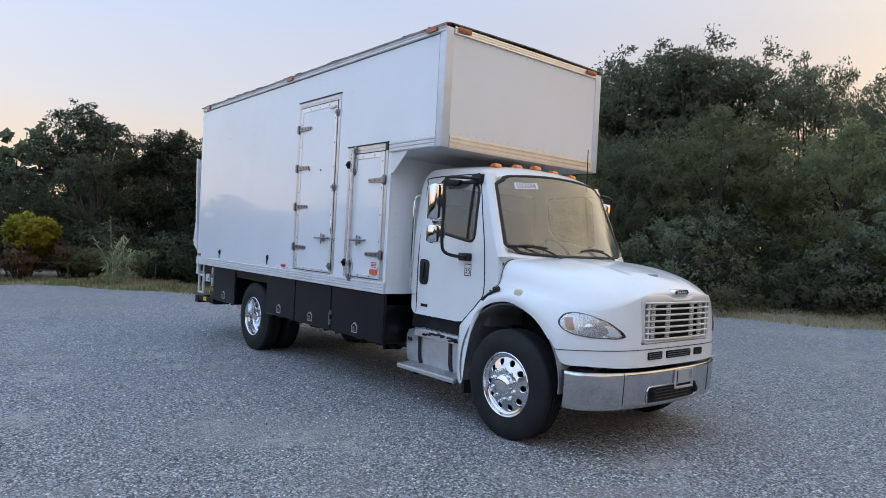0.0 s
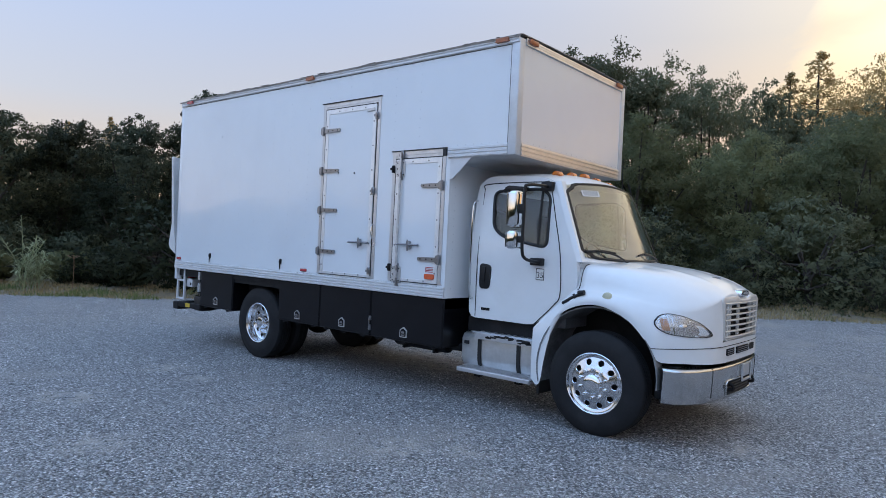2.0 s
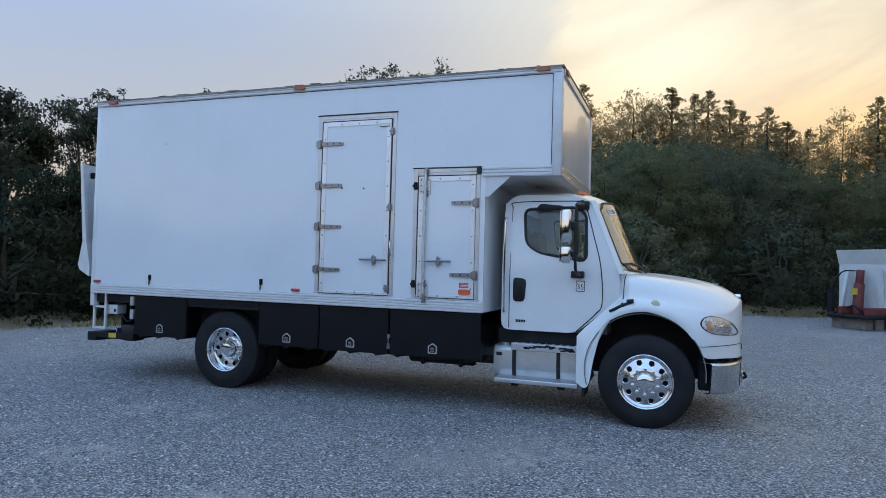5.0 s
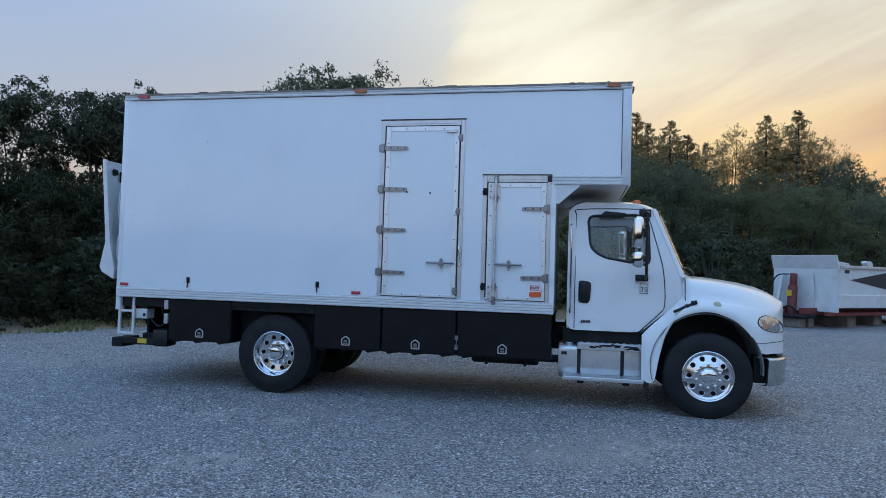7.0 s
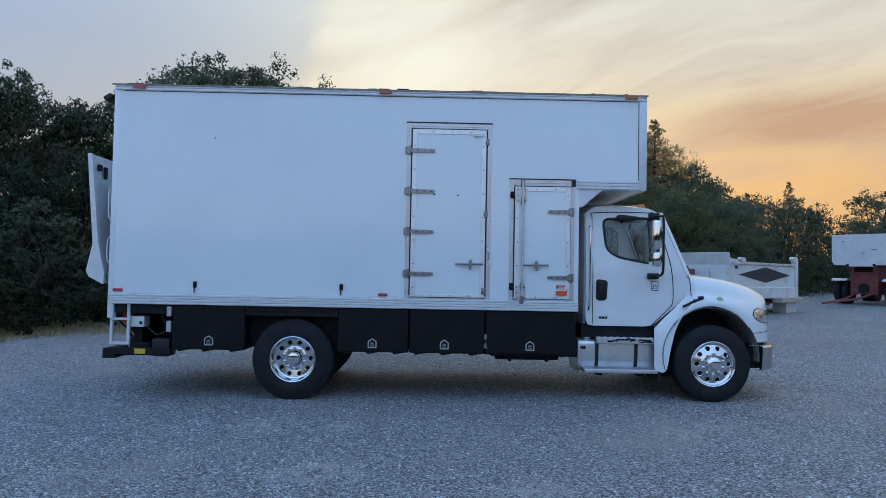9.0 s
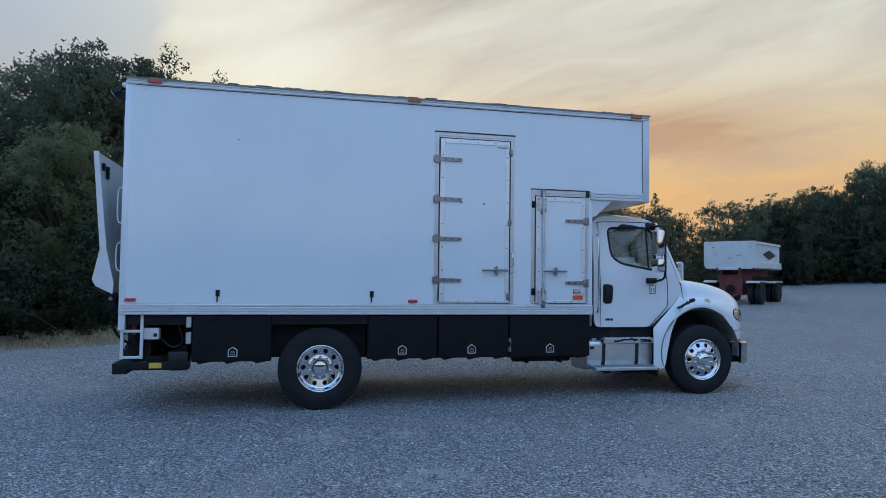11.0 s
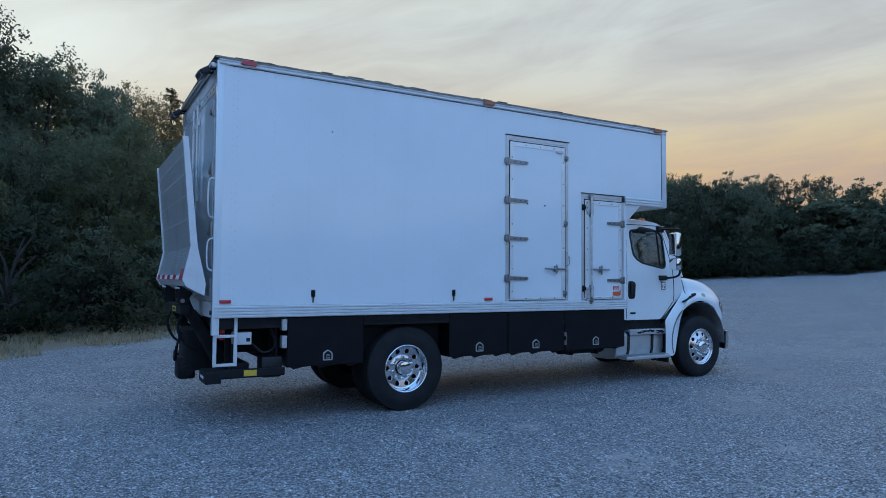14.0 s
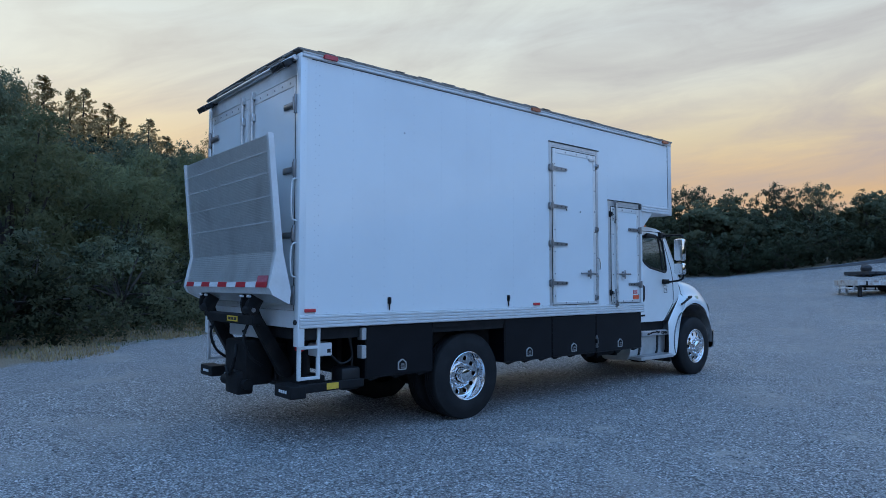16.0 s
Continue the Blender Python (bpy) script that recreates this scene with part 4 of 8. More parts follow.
def side_door(d, panel, hinges, way, name="side_door"):
    y0, y1, z0, z1 = d
    p0, p1, q0, q1 = panel
    bm = bmesh.new()
    box(bm, XN - 0.010, XN + 0.028, p0, p1, q0, q1, 0.006, 1)
    door = part(name, bm, WHITE, truck, "closed white side door edged with riveted aluminium")
    bm = bmesh.new()
    frame_strip(bm, y0, y1, z0, z1, 0.052, XN - 0.008, XN + 0.03)
    part("door_frame", bm, ALU, door, "aluminium door frame")
    bm = bmesh.new()
    frame_strip(bm, p0, p1, q0, q1, 0.062, XN - 0.016, XN - 0.009)
    part("edge_trim", bm, TRIM, door, "bright aluminium edging with rivets")
    spots = [(y, z) for z in np.arange(q0 + 0.12, q1, 0.31) for y in (p0 + 0.034, p1 - 0.034)] + [(y, z) for y in np.arange(p0 + 0.2, p1 - 0.1, 0.25) for z in (q0 + 0.022, q1 - 0.034)]
    for y, z in spots:
        part("bolt", cyl(bmesh.new(), (XN - 0.015, y, z), (XN - 0.020, y, z), 0.010, 8), HINGE, door)
    bm = bmesh.new()
    box(bm, XN - 0.022, XN + 0.0, y0 - 0.01, y1 + 0.01, z1 - 0.004, z1 + 0.008)
    box(bm, XN - 0.012, XN + 0.0, p0 - 0.012, p1 + 0.012, q1 + 0.001, q1 + 0.012)
    box(bm, XN - 0.006, XN + 0.0, y0 + 0.053, p0 - 0.001, q0, q1)
    box(bm, XN - 0.006, XN + 0.0, p1 + 0.001, y1 - 0.053, q0, q1)
    box(bm, XN - 0.0135, XN - 0.0085, p0 - 0.012, p1 + 0.012, q0 - 0.009, q0 - 0.001)
    part("door_seal", bm, SEAL, door)
    part("door_header", box(bmesh.new(), XN - 0.006, XN + 0.028, y0 + 0.053, y1 - 0.053, q1 + 0.013, z1 - 0.053), GALV, door)
    for yh, zh, L in hinges:
        strap_hinge(door, yh, zh, L, way)
    return door


door = side_door(D1, (7.335, 8.305, 1.345, 3.545), [(8.335, z, 0.33) for z in (3.262, 2.725, 2.195, 1.645)], -1)
for y, z in ((7.318, 3.39), (7.33, 2.44), (7.345, 1.43)):
    keeper(door, y, z)
lever(door, 7.72, 7.36, 1.785)
bm = bmesh.new()
tube(bm, [(XN - 0.01, 7.30, 2.02), (XN - 0.05, 7.30, 2.0), (XN - 0.05, 7.285, 1.86), (XN - 0.01, 7.30, 1.84)], 0.009, 8)
part("grab_handle", bm, CHROME, door, smooth=True)
for y, z in ((8.01, 2.69), (7.70, 2.68)):
    part("plug", cyl(bmesh.new(), (XN - 0.010, y, z), (XN - 0.016, y, z), 0.012, 10), SEAL, door)
bm = bmesh.new()
box(bm, XN - 0.03, XN - 0.014, 7.36, 7.50, 3.455, 3.495, 0.005, 1)
part("top_bracket", bm, GALV, door)

door2 = side_door(D2, (6.215, 6.945, 1.345, 2.815), [(6.185, 2.487, -0.33), (6.185, 1.625, -0.33)], -1, "side_door")
bm = bmesh.new()
cyl(bm, (XN - 0.042, 6.845, 1.38), (XN - 0.042, 6.845, 2.88), 0.016, 12)
part("lock_rod", bm, GALV, door2, "galvanised vertical lock rod", smooth=True)
for z in (2.86, 2.62, 1.50, 1.33):
    keeper(door2, 6.845, z, 0.11)
keeper(door2, 6.985, 2.70, 0.09, CHASSIS), keeper(door2, 6.985, 1.50, 0.09, CHASSIS)
lever(door2, 6.86, 6.50, 1.785)
part("corner_cap", box(bmesh.new(), XN - 0.020, XN + 0.0, 6.150, 6.205, 2.825, 2.905, 0.004, 1), SEAL, door2)
for z in (2.70, 1.42):
    bm = bmesh.new()
    prism(bm, rounded([(6.79, z - 0.10), (6.93, z - 0.10), (6.93, z + 0.10), (6.79, z + 0.10)], 0.015, 3), XN - 0.024, XN - 0.014)
    plain = set(bm.faces)
    for dy_, dz_ in ((-0.05, -0.07), (0.05, -0.07), (-0.05, 0.07), (0.05, 0.07), (0.05, 0.0)):
        cyl(bm, (XN - 0.023, 6.86 + dy_, z + dz_), (XN - 0.029, 6.86 + dy_, z + dz_), 0.008, 8)
    for f in bm.faces:
        f.material_index = 0 if f in plain else 1
    part("lock_plate", bm, [GALV, DARKLINE], door2, "bolted lock rod plate")
bm = bmesh.new()
prism(bm, rounded([(6.40, 1.395), (6.25, 1.395), (6.25, 1.455), (6.40, 1.455)], 0.02, 4), XN - 0.026, XN - 0.010)
part("reflector", bm, material("red_orange_reflector", (0.72, 0.11, 0.03), 0.3, vary=0.1, scale=30, coat=0.4), door2, "red-orange oval reflector")
bm = bmesh.new()
box(bm, XN - 0.0145, XN - 0.0095, 6.26, 6.39, 1.475, 1.535)
part("warning_sticker", bm, TAPE_RED, door2, "faded red warning sticker")
bm = bmesh.new()
for k in range(3):
    box(bm, XN - 0.0165, XN - 0.014, 6.275, 6.375, 1.484 + 0.017 * k, 1.491 + 0.017 * k)
part("sticker_print", bm, LABEL, door2)

for y, z, mat in ((12.085, 1.365, RED), (8.655, 1.362, RED)):
    bm = bmesh.new()
    box(bm, XN - 0.022, XN, y - 0.062, y + 0.062, z - 0.019, z + 0.019, 0.006, 2)
    part("side_marker", bm, mat, truck, "small red side marker light", smooth=True)
for y, mat in ((11.886, RED), (8.673, DULL_AMBER), (5.43, DULL_AMBER)):
    for x, s in ((XN, -1), (XF, 1)):
        bm = bmesh.new()
        prism(bm, rounded([(y - 0.085, 3.998), (y + 0.085, 3.998), (y + 0.075, 4.042), (y - 0.075, 4.042)], 0.01, 3), min(x + s * 0.021, x + s * 0.05), max(x + s * 0.021, x + s * 0.05))
        part("roof_marker", bm, mat, truck, "red roof marker light" if mat is RED else "amber roof marker light", smooth=True)
for x in (XN + 0.22, XF - 0.22):
    bm = bmesh.new()
    box(bm, x - 0.085, x + 0.085, YN - 0.05, YN - 0.021, 3.99, 4.045, 0.012, 2)
    part("roof_marker", bm, DULL_AMBER, truck, "amber roof marker light", smooth=True)
for y in (11.094, 9.196):
    bm = bmesh.new()
    box(bm, XN - 0.012, XN, y - 0.024, y + 0.024, 1.41, 1.49, 0.004, 1)
    box(bm, XN - 0.030, XN - 0.010, y - 0.012, y + 0.012, 1.43, 1.47, 0.004, 1)
    cyl(bm, (XN - 0.014, y + 0.004, 1.345), (XN - 0.014, y + 0.004, 1.42), 0.008, 8)
    part("tie_hook", bm, CHASSIS, truck, "small dark tie-down hook")

part("skin_plug", cyl(bmesh.new(), (XN + 0.002, 10.89, 3.37), (XN - 0.005, 10.89, 3.37), 0.009, 10), SEAL, truck)

# black toolboxes under the body
def paddle_latch(box_ob, y, z):
    bm = bmesh.new()
    house = [(y - 0.0576, z - 0.0600), (y + 0.0576, z - 0.0600), (y + 0.0576, z + 0.0280), (y, z + 0.0680), (y - 0.0576, z + 0.0280)]
    prism(bm, rounded(house, 0.012, 3), XN + 0.008, XN + 0.020)
    part("latch_plate", bm, GALV, box_ob, "stainless paddle latch", smooth=True)
    bm = bmesh.new()
    prism(bm, rounded([(y + (p - y) * 0.76, z + (q - z) * 0.78) for p, q in house], 0.010, 3), XN + 0.005, XN + 0.012)
    part("latch_dish", bm, CHASSIS, box_ob)
    bm = bmesh.new()
    prism(bm, rounded([(y - 0.0272, z - 0.0400), (y + 0.0272, z - 0.0400), (y + 0.0208, z + 0.0144), (y - 0.0208, z + 0.0144)], 0.01, 3), XN + 0.000, XN + 0.007)
    part("paddle", bm, HINGE, box_ob, smooth=True)
    part("paddle_slot", box(bmesh.new(), XN - 0.003, XN + 0.001, y - 0.0192, y + 0.0192, z - 0.0224, z - 0.0112), CHASSIS, box_ob)


def toolbox(y0, y1, z0, latches, x0=XN + 0.02):
    bm = bmesh.new()
    box(bm, x0 + 0.012, x0 + 0.62, y0, y1, z0, 1.184, 0.008, 1)
    t = part("toolbox", bm, BLACK, truck, "black steel underbody toolbox")
    bm = bmesh.new()
    box(bm, x0, x0 + 0.014, y0 + 0.008, y1 - 0.008, z0 + 0.012, 1.175, 0.005, 1)
    part("toolbox_door", bm, BLACK, t)
    for y in (y0 + 0.12, (y0 + y1) / 2, y1 - 0.15):
        bm = bmesh.new()
        prism(bm, [(y - 0.10, z0), (y + 0.10, z0), (y + 0.06, z0 - 0.03), (y - 0.02, z0 - 0.012)], x0 + 0.03, x0 + 0.07)
        part("mounting_bracket", bm, CHASSIS, t)
    for y in latches:
        paddle_latch(t, y, 0.725)
    return t


toolbox(10.44, 11.385, 0.605, [10.90])
toolbox(8.31, 9.235, 0.61, [8.78])
toolbox(7.315, 8.30, 0.61, [7.84])
tb = toolbox(6.12, 7.305, 0.61, [6.72])
for z, h in ((0.84, 0.028), (0.72, 0.034)):
    bm = bmesh.new()
    prism(bm, rounded([(7.282, z - h), (7.328, z - h), (7.322, z + h), (7.288, z + h)], 0.01, 3), XN + 0.006, XN + 0.020)
    cyl(bm, (XN + 0.004, 7.305, z - h * 0.5), (XN - 0.008, 7.305, z - h * 0.5), 0.012, 10)
    part("door_catch", bm, HINGE, tb, smooth=True)
bm = bmesh.new()
tube(bm, [(XN - 0.004, 7.305, 0.83), (XN - 0.008, 7.300, 0.78), (XN - 0.004, 7.305, 0.73)], 0.006, 6)
part("catch_link", bm, HINGE, tb, smooth=True)
for z0, z1 in ((1.03, 1.16), (0.83, 0.97)):
    bm = bmesh.new()
    box(bm, XN + 0.0, XN + 0.10, 11.39, 11.45, z0, z1, 0.006, 1)
    part("door_hinge_block", bm, GALV, tb)
bm = bmesh.new()
box(bm, XN + 0.32, XN + 0.36, 9.24, 10.44, 0.62, 1.18)
box(bm, XN + 0.03, XN + 0.36, 9.24, 10.44, 1.12, 1.18)
part("wheel_well", bm, CHASSIS, truck)
for y0, y1 in ((6.12, 9.2), (10.44, 11.4)):
    part("toolbox", box(bmesh.new(), XF - 0.64, XF - 0.03, y0, y1, 0.61, 1.18, 0.01), BLACK, truck, "black steel underbody toolbox")

# rear frame, ladder, steps
for x, s in ((XN, 1), (XF, -1)):
    bm = bmesh.new()
    box(bm, min(x - s * 0.003, x + s * 0.10), max(x - s * 0.003, x + s * 0.10), YR - 0.06, YR + 0.015, 1.0, 4.02, 0.006)
    part("rear_post", bm, WHITE, truck, "white painted rear corner post", smooth=True)
    part("post_joint", box(bmesh.new(), min(x + s * 0.1005, x + s * 0.1145), max(x + s * 0.1005, x + s * 0.1145), YR - 0.02, YR + 0.013, 1.36, 3.80), DARKLINE, truck)
    bm = bmesh.new()
    fx = x + s * 0.05
    for y in (12.175, 11.955):
        box(bm, fx - 0.018, fx + 0.018, y - 0.018, y + 0.018, 0.655, 1.19, 0.004, 1)
    for z in (0.672, 0.985):
        box(bm, fx - 0.016, fx + 0.016, 11.955, 12.175, z - 0.016, z + 0.016, 0.004, 1)
    part("step_ladder", bm, ALU_WHITE, truck, "white tubular steel step under the rear corner")
for nm, z0, z1 in (("rear_header", 3.80, 4.02), ("rear_sill", 1.185, 1.36)):
    part(nm, box(bmesh.new(), XN + 0.10, XF - 0.10, YR - 0.03, YR + 0.012, z0, z1, 0.005, 1), ALU_WHITE, truck)
for x0, x1 in ((XN + 0.115, XC - 0.004), (XC + 0.004, XF - 0.115)):
    bm = bmesh.new()
    box(bm, x0, x1, YR - 0.03, YR + 0.004, 1.365, 3.795, 0.004, 1)
    rd = part("rear_door", bm, WHITE, truck, "closed white rear barn door with long hinges")
    bm = bmesh.new()
    for a, b, c, e in ((x0, x0 + 0.04, 1.365, 3.795), (x1 - 0.04, x1, 1.365, 3.795), (x0 + 0.04, x1 - 0.04, 3.70, 3.795), (x0 + 0.04, x1 - 0.04, 1.365, 1.42)):
        box(bm, a, b, YR + 0.004, YR + 0.011, c, e, 0.002, 1)
    part("edge_trim", bm, TRIM, rd)
    for k in range(6):
        xb = x0 + 0.12 + (x1 - x0 - 0.24) * k / 5
        part("bolt", cyl(bmesh.new(), (xb, YR + 0.010, 3.745), (xb, YR + 0.016, 3.745), 0.011, 8), HINGE, rd)
    near = x0 < XC - 0.5
    xh = x0 - 0.01 if near else x1 + 0.01
    s = 1 if near else -1
    for z in (3.50, 2.82, 2.14, 1.52):
        bm = bmesh.new()
        box(bm, min(xh, xh + s * 0.26), max(xh, xh + s * 0.26), YR + 0.012, YR + 0.028, z - 0.032, z + 0.032, 0.012, 2)
        cyl(bm, (xh, YR + 0.030, z - 0.07), (xh, YR + 0.030, z + 0.07), 0.02, 10)
        box(bm, min(xh, xh - s * 0.03), max(xh, xh - s * 0.03), YR + 0.014, YR + 0.04, z - 0.10, z + 0.10, 0.004, 1)
        part("hinge", bm, HINGE, rd, smooth=True)
    bm = bmesh.new()
    xr = XC - 0.14 if near else XC + 0.14
    cyl(bm, (xr, YR + 0.035, 1.40), (xr, YR + 0.035, 3.84), 0.018, 12)
    for z in (3.80, 3.55, 2.6, 1.45):
        box(bm, xr - 0.035, xr + 0.035, YR + 0.006, YR + 0.05, z - 0.045, z + 0.045, 0.006, 1)
    part("lock_rod", bm, GALV, rd, smooth=True)
for x, s in ((XN + 0.02, 1), (XF - 0.02, -1)):
    for z0, z1 in ((2.28, 2.72), (1.70, 2.06)):
        bm = bmesh.new()
        tube(bm, [(x + s * 0.04, YR + 0.012, z1), (x + s * 0.04, YR + 0.07, z1 - 0.05), (x + s * 0.04, YR + 0.07, z0 + 0.05), (x + s * 0.04, YR + 0.012, z0)], 0.009, 8)
        part("grab_handle", bm, ALU_WHITE, truck, "white rear grab handle", smooth=True)
    x0, x1 = min(x + s * 0.03, x + s * 0.33), max(x + s * 0.03, x + s * 0.33)
    bm = bmesh.new()
    prism(bm, rounded([(YR + 0.075, 3.895), (YR + 0.165, 3.845), (YR + 0.195, 3.895), (YR + 0.105, 3.955)], 0.012, 3), x0, x1, bevel=0.006)
    lamp_ob = part("work_lamp", bm, PLASTIC, truck, "dark ribbed work lamp at the rear roof edge", smooth=True)
    for k in range(9):
        xx = x0 + 0.03 + 0.03 * k
        bm = bmesh.new()
        prism(bm, [(YR + 0.155, 3.842), (YR + 0.172, 3.838), (YR + 0.203, 3.893), (YR + 0.187, 3.898)], xx - 0.006, xx + 0.006)
        part("lamp_rib", bm, HINGE, lamp_ob)
    bm = bmesh.new()
    cyl(bm, (x + s * 0.10, YR + 0.0, 3.955), (x + s * 0.10, YR + 0.13, 3.92), 0.016, 8)
    cyl(bm, (x + s * 0.26, YR + 0.0, 3.955), (x + s * 0.26, YR + 0.13, 3.92), 0.016, 8)
    part("lamp_bracket", bm, CHASSIS, lamp_ob, smooth=True)
bm = bmesh.new()
cyl(bm, (XN + 0.06, YR + 0.045, 3.975), (XF - 0.06, YR + 0.045, 3.975), 0.030, 18, bevel=0.006)
part("rear_header_tube", bm, ALU, truck, "dull aluminium tube under the rear roof edge", smooth=True)
for x, s in ((XN, 1), (XF, -1)):
    bm = bmesh.new()
    spin(bm, [(0.0, 0.026), (0.020, 0.026), (0.024, 0.020), (0.012, 0.016), (0.012, 0.001)], (x + s * 0.05, YR + 0.012, 1.245), 20, "y")
    part("rubber_grommet", bm, SEAL, truck, "round black rubber grommet", smooth=True)
    bm = bmesh.new()
    box(bm, min(x + s * 0.17, x + s * 0.30), max(x + s * 0.17, x + s * 0.30), YR - 0.16, YR - 0.10, 0.93, 1.13, 0.02, 2)
    part("tail_lamp", bm, RED, truck, "dark red tail lamp under the body", smooth=True)

# folded lift platform
PX0, PX1 = 4.285, 6.70
bm = bmesh.new()
prism(bm, [(12.535, 3.13), (12.43, 1.96), (12.505, 1.60), (12.475, 1.535), (12.30, 1.44), (12.295, 1.56), (12.385, 1.96), (12.505, 3.13)], PX0, PX1)
gate = part("lift_platform", bm, PLATFORM, truck, "folded ribbed aluminium tail lift platform")
bm = bmesh.new()
for k in range(70):
    u = (k + 0.5) / 70
    y, z = 12.535 + (12.43 - 12.535) * u, 3.13 + (1.96 - 3.13) * u
    box(bm, PX0 + 0.05, PX1 - 0.05, y - 0.002, y + 0.0025, z - 0.003, z + 0.003)
for k in range(14):
    u = (k + 0.5) / 16
    y, z = 12.43 + 0.075 * u, 1.96 - 0.36 * u
    box(bm, PX0 + 0.05, PX1 - 0.05, y - 0.002, y + 0.003, z - 0.003, z + 0.003)
part("deck_ribs", bm, PLATFORM, gate)
for u in (0.14, 0.32, 0.52, 0.74):
    y, z = 12.535 + (12.43 - 12.535) * u, 3.13 + (1.96 - 3.13) * u
    part("deck_seam", box(bmesh.new(), PX0 + 0.03, PX1 - 0.03, y, y + 0.006, z - 0.007, z + 0.007), TRIM, gate)
for x in (PX0, PX1):
    bm = bmesh.new()
    prism(bm, [(12.552, 3.14), (12.447, 1.96), (12.522, 1.60), (12.48, 1.525), (12.295, 1.43), (12.285, 1.56), (12.375, 1.96), (12.497, 3.14)], x - 0.022, x + 0.022)
    part("side_rail", bm, ALU_WHITE, gate)
n_tape = 9
for k in range(n_tape):
    xa = PX0 + 0.06 + (PX1 - PX0 - 0.12) * k / n_tape
    xb = PX0 + 0.06 + (PX1 - PX0 - 0.12) * (k + 1) / n_tape - 0.004
    bm = bmesh.new()
    prism(bm, [(12.502, 1.655), (12.513, 1.602), (12.516, 1.602), (12.506, 1.656)], xa, xb)
    part("reflective_tape", bm, TAPE_RED if k % 2 == 0 else TAPE_WHITE, gate)
bm = bmesh.new()
prism(bm, [(12.488, 1.72), (12.503, 1.65), (12.507, 1.65), (12.492, 1.722)], PX0 + 0.06, PX0 + 0.30)
part("warning_patch", bm, material("faded_pink_decal", (0.38, 0.10, 0.13), 0.5, vary=0.2, scale=15), gate, "faded pinkish red decal")

for x in (PX0 + 0.16, PX1 - 0.16):
    bm = bmesh.new()
    prism(bm, rounded([(x - 0.05, 2.92), (x + 0.05, 2.94), (x + 0.05, 3.02), (x - 0.05, 3.02)], 0.03, 4), 12.468, 12.488, "y")
    part("latch_slot", bm, CHASSIS, gate, "dark latch slot")
    part("catch_plate", box(bmesh.new(), x + 0.10, x + 0.16, 12.450, 12.482, 2.84, 3.00, 0.006, 1), CHASSIS, gate)
lift = empty("lift_gear", XC, 12.2, 0.5, "black hydraulic tail lift arms", "")
lift.parent = truck
lift.location = WHERE[lift.name] - WHERE[truck.name]
for x in (XC - 0.62, XC + 0.62):
    bm = bmesh.new()
    prism(bm, rounded([(12.40, 1.50), (12.48, 1.44), (12.45, 1.30), (12.08, 0.63), (11.97, 0.60), (11.95, 0.70), (12.33, 1.30)], 0.04, 4), x - 0.045, x + 0.045, bevel=0.008)
    part("lift_arm", bm, CHASSIS, lift, smooth=True)
    bm = bmesh.new()
    cyl(bm, (x + 0.12, 12.30, 1.22), (x + 0.12, 11.95, 0.78), 0.045, 16)
    cyl(bm, (x + 0.12, 11.99, 0.83), (x + 0.12, 11.75, 0.55), 0.028, 12)
    part("hydraulic_ram", bm, CHASSIS, lift, smooth=True)
    bm = bmesh.new()
    cyl(bm, (x - 0.10, 12.44, 1.36), (x + 0.12, 12.44, 1.36), 0.050, 20, bevel=0.01)
    part("pivot", bm, CHASSIS, lift, smooth=True)
    bm = bmesh.new()
    cyl(bm, (x - 0.104, 12.44, 1.36), (x - 0.099, 12.44, 1.36), 0.024, 16)
    part("pivot_cap", bm, HINGE, lift, smooth=True)
bm = bmesh.new()
box(bm, XC - 0.75, XC + 0.55, 12.36, 12.46, 1.20, 1.31, 0.015)
part("cross_tube", bm, CHASSIS, lift)
for x in (XC - 0.70, XC - 0.52, XC + 0.52, XC + 0.70):
    bm = bmesh.new()
    prism(bm, rounded([(12.30, 1.50), (12.475, 1.53), (12.50, 1.42), (12.47, 1.30), (12.40, 1.30), (12.36, 1.40)], 0.02, 3), x - 0.018, x + 0.018)
    part("platform_lug", bm, CHASSIS, lift, smooth=True)
    part("lug_bolt", cyl(bmesh.new(), (x - 0.035, 12.487, 1.505), (x + 0.035, 12.487, 1.505), 0.012, 10), ALU_WHITE, lift, "bare bright bolt", smooth=True)
for x in (XC - 0.50, XC + 0.44):
    bm = bmesh.new()
    tube(bm, [(x, 12.40, 1.22), (x - 0.03, 12.46, 1.05), (x, 12.38, 0.86), (x + 0.05, 12.22, 0.74)], 0.016, 8, 6)
    part("hydraulic_hose", bm, RUBBER, lift, smooth=True)
    for z, y in ((1.13, 12.45), (0.95, 12.43)):
        part("hose_clamp", cyl(bmesh.new(), (x - 0.015, y, z - 0.012), (x - 0.015, y, z + 0.012), 0.022, 12), CHASSIS, lift, smooth=True)
bm = bmesh.new()
box(bm, XC - 0.36, XC - 0.08, 12.462, 12.466, 1.225, 1.285)
part("yellow_decal", bm, YELLOW, lift)
bm = bmesh.new()
for k in range(3):
    box(bm, XC - 0.34 + 0.08 * k, XC - 0.28 + 0.08 * k, 12.466, 12.468, 1.24, 1.27)
part("decal_bars", bm, INK, lift)
bm = bmesh.new()
box(bm, XC - 0.35, XC + 0.50, 12.16, 12.20, 1.03, 1.22, 0.006, 1)
part("licence_panel", bm, ALU_WHITE, lift)
bm = bmesh.new()
box(bm, XC - 0.28, XC + 0.32, 12.0, 12.33, 0.50, 1.0, 0.04)
box(bm, XC - 0.22, XC + 0.12, 12.2, 12.40, 0.40, 0.66, 0.03)
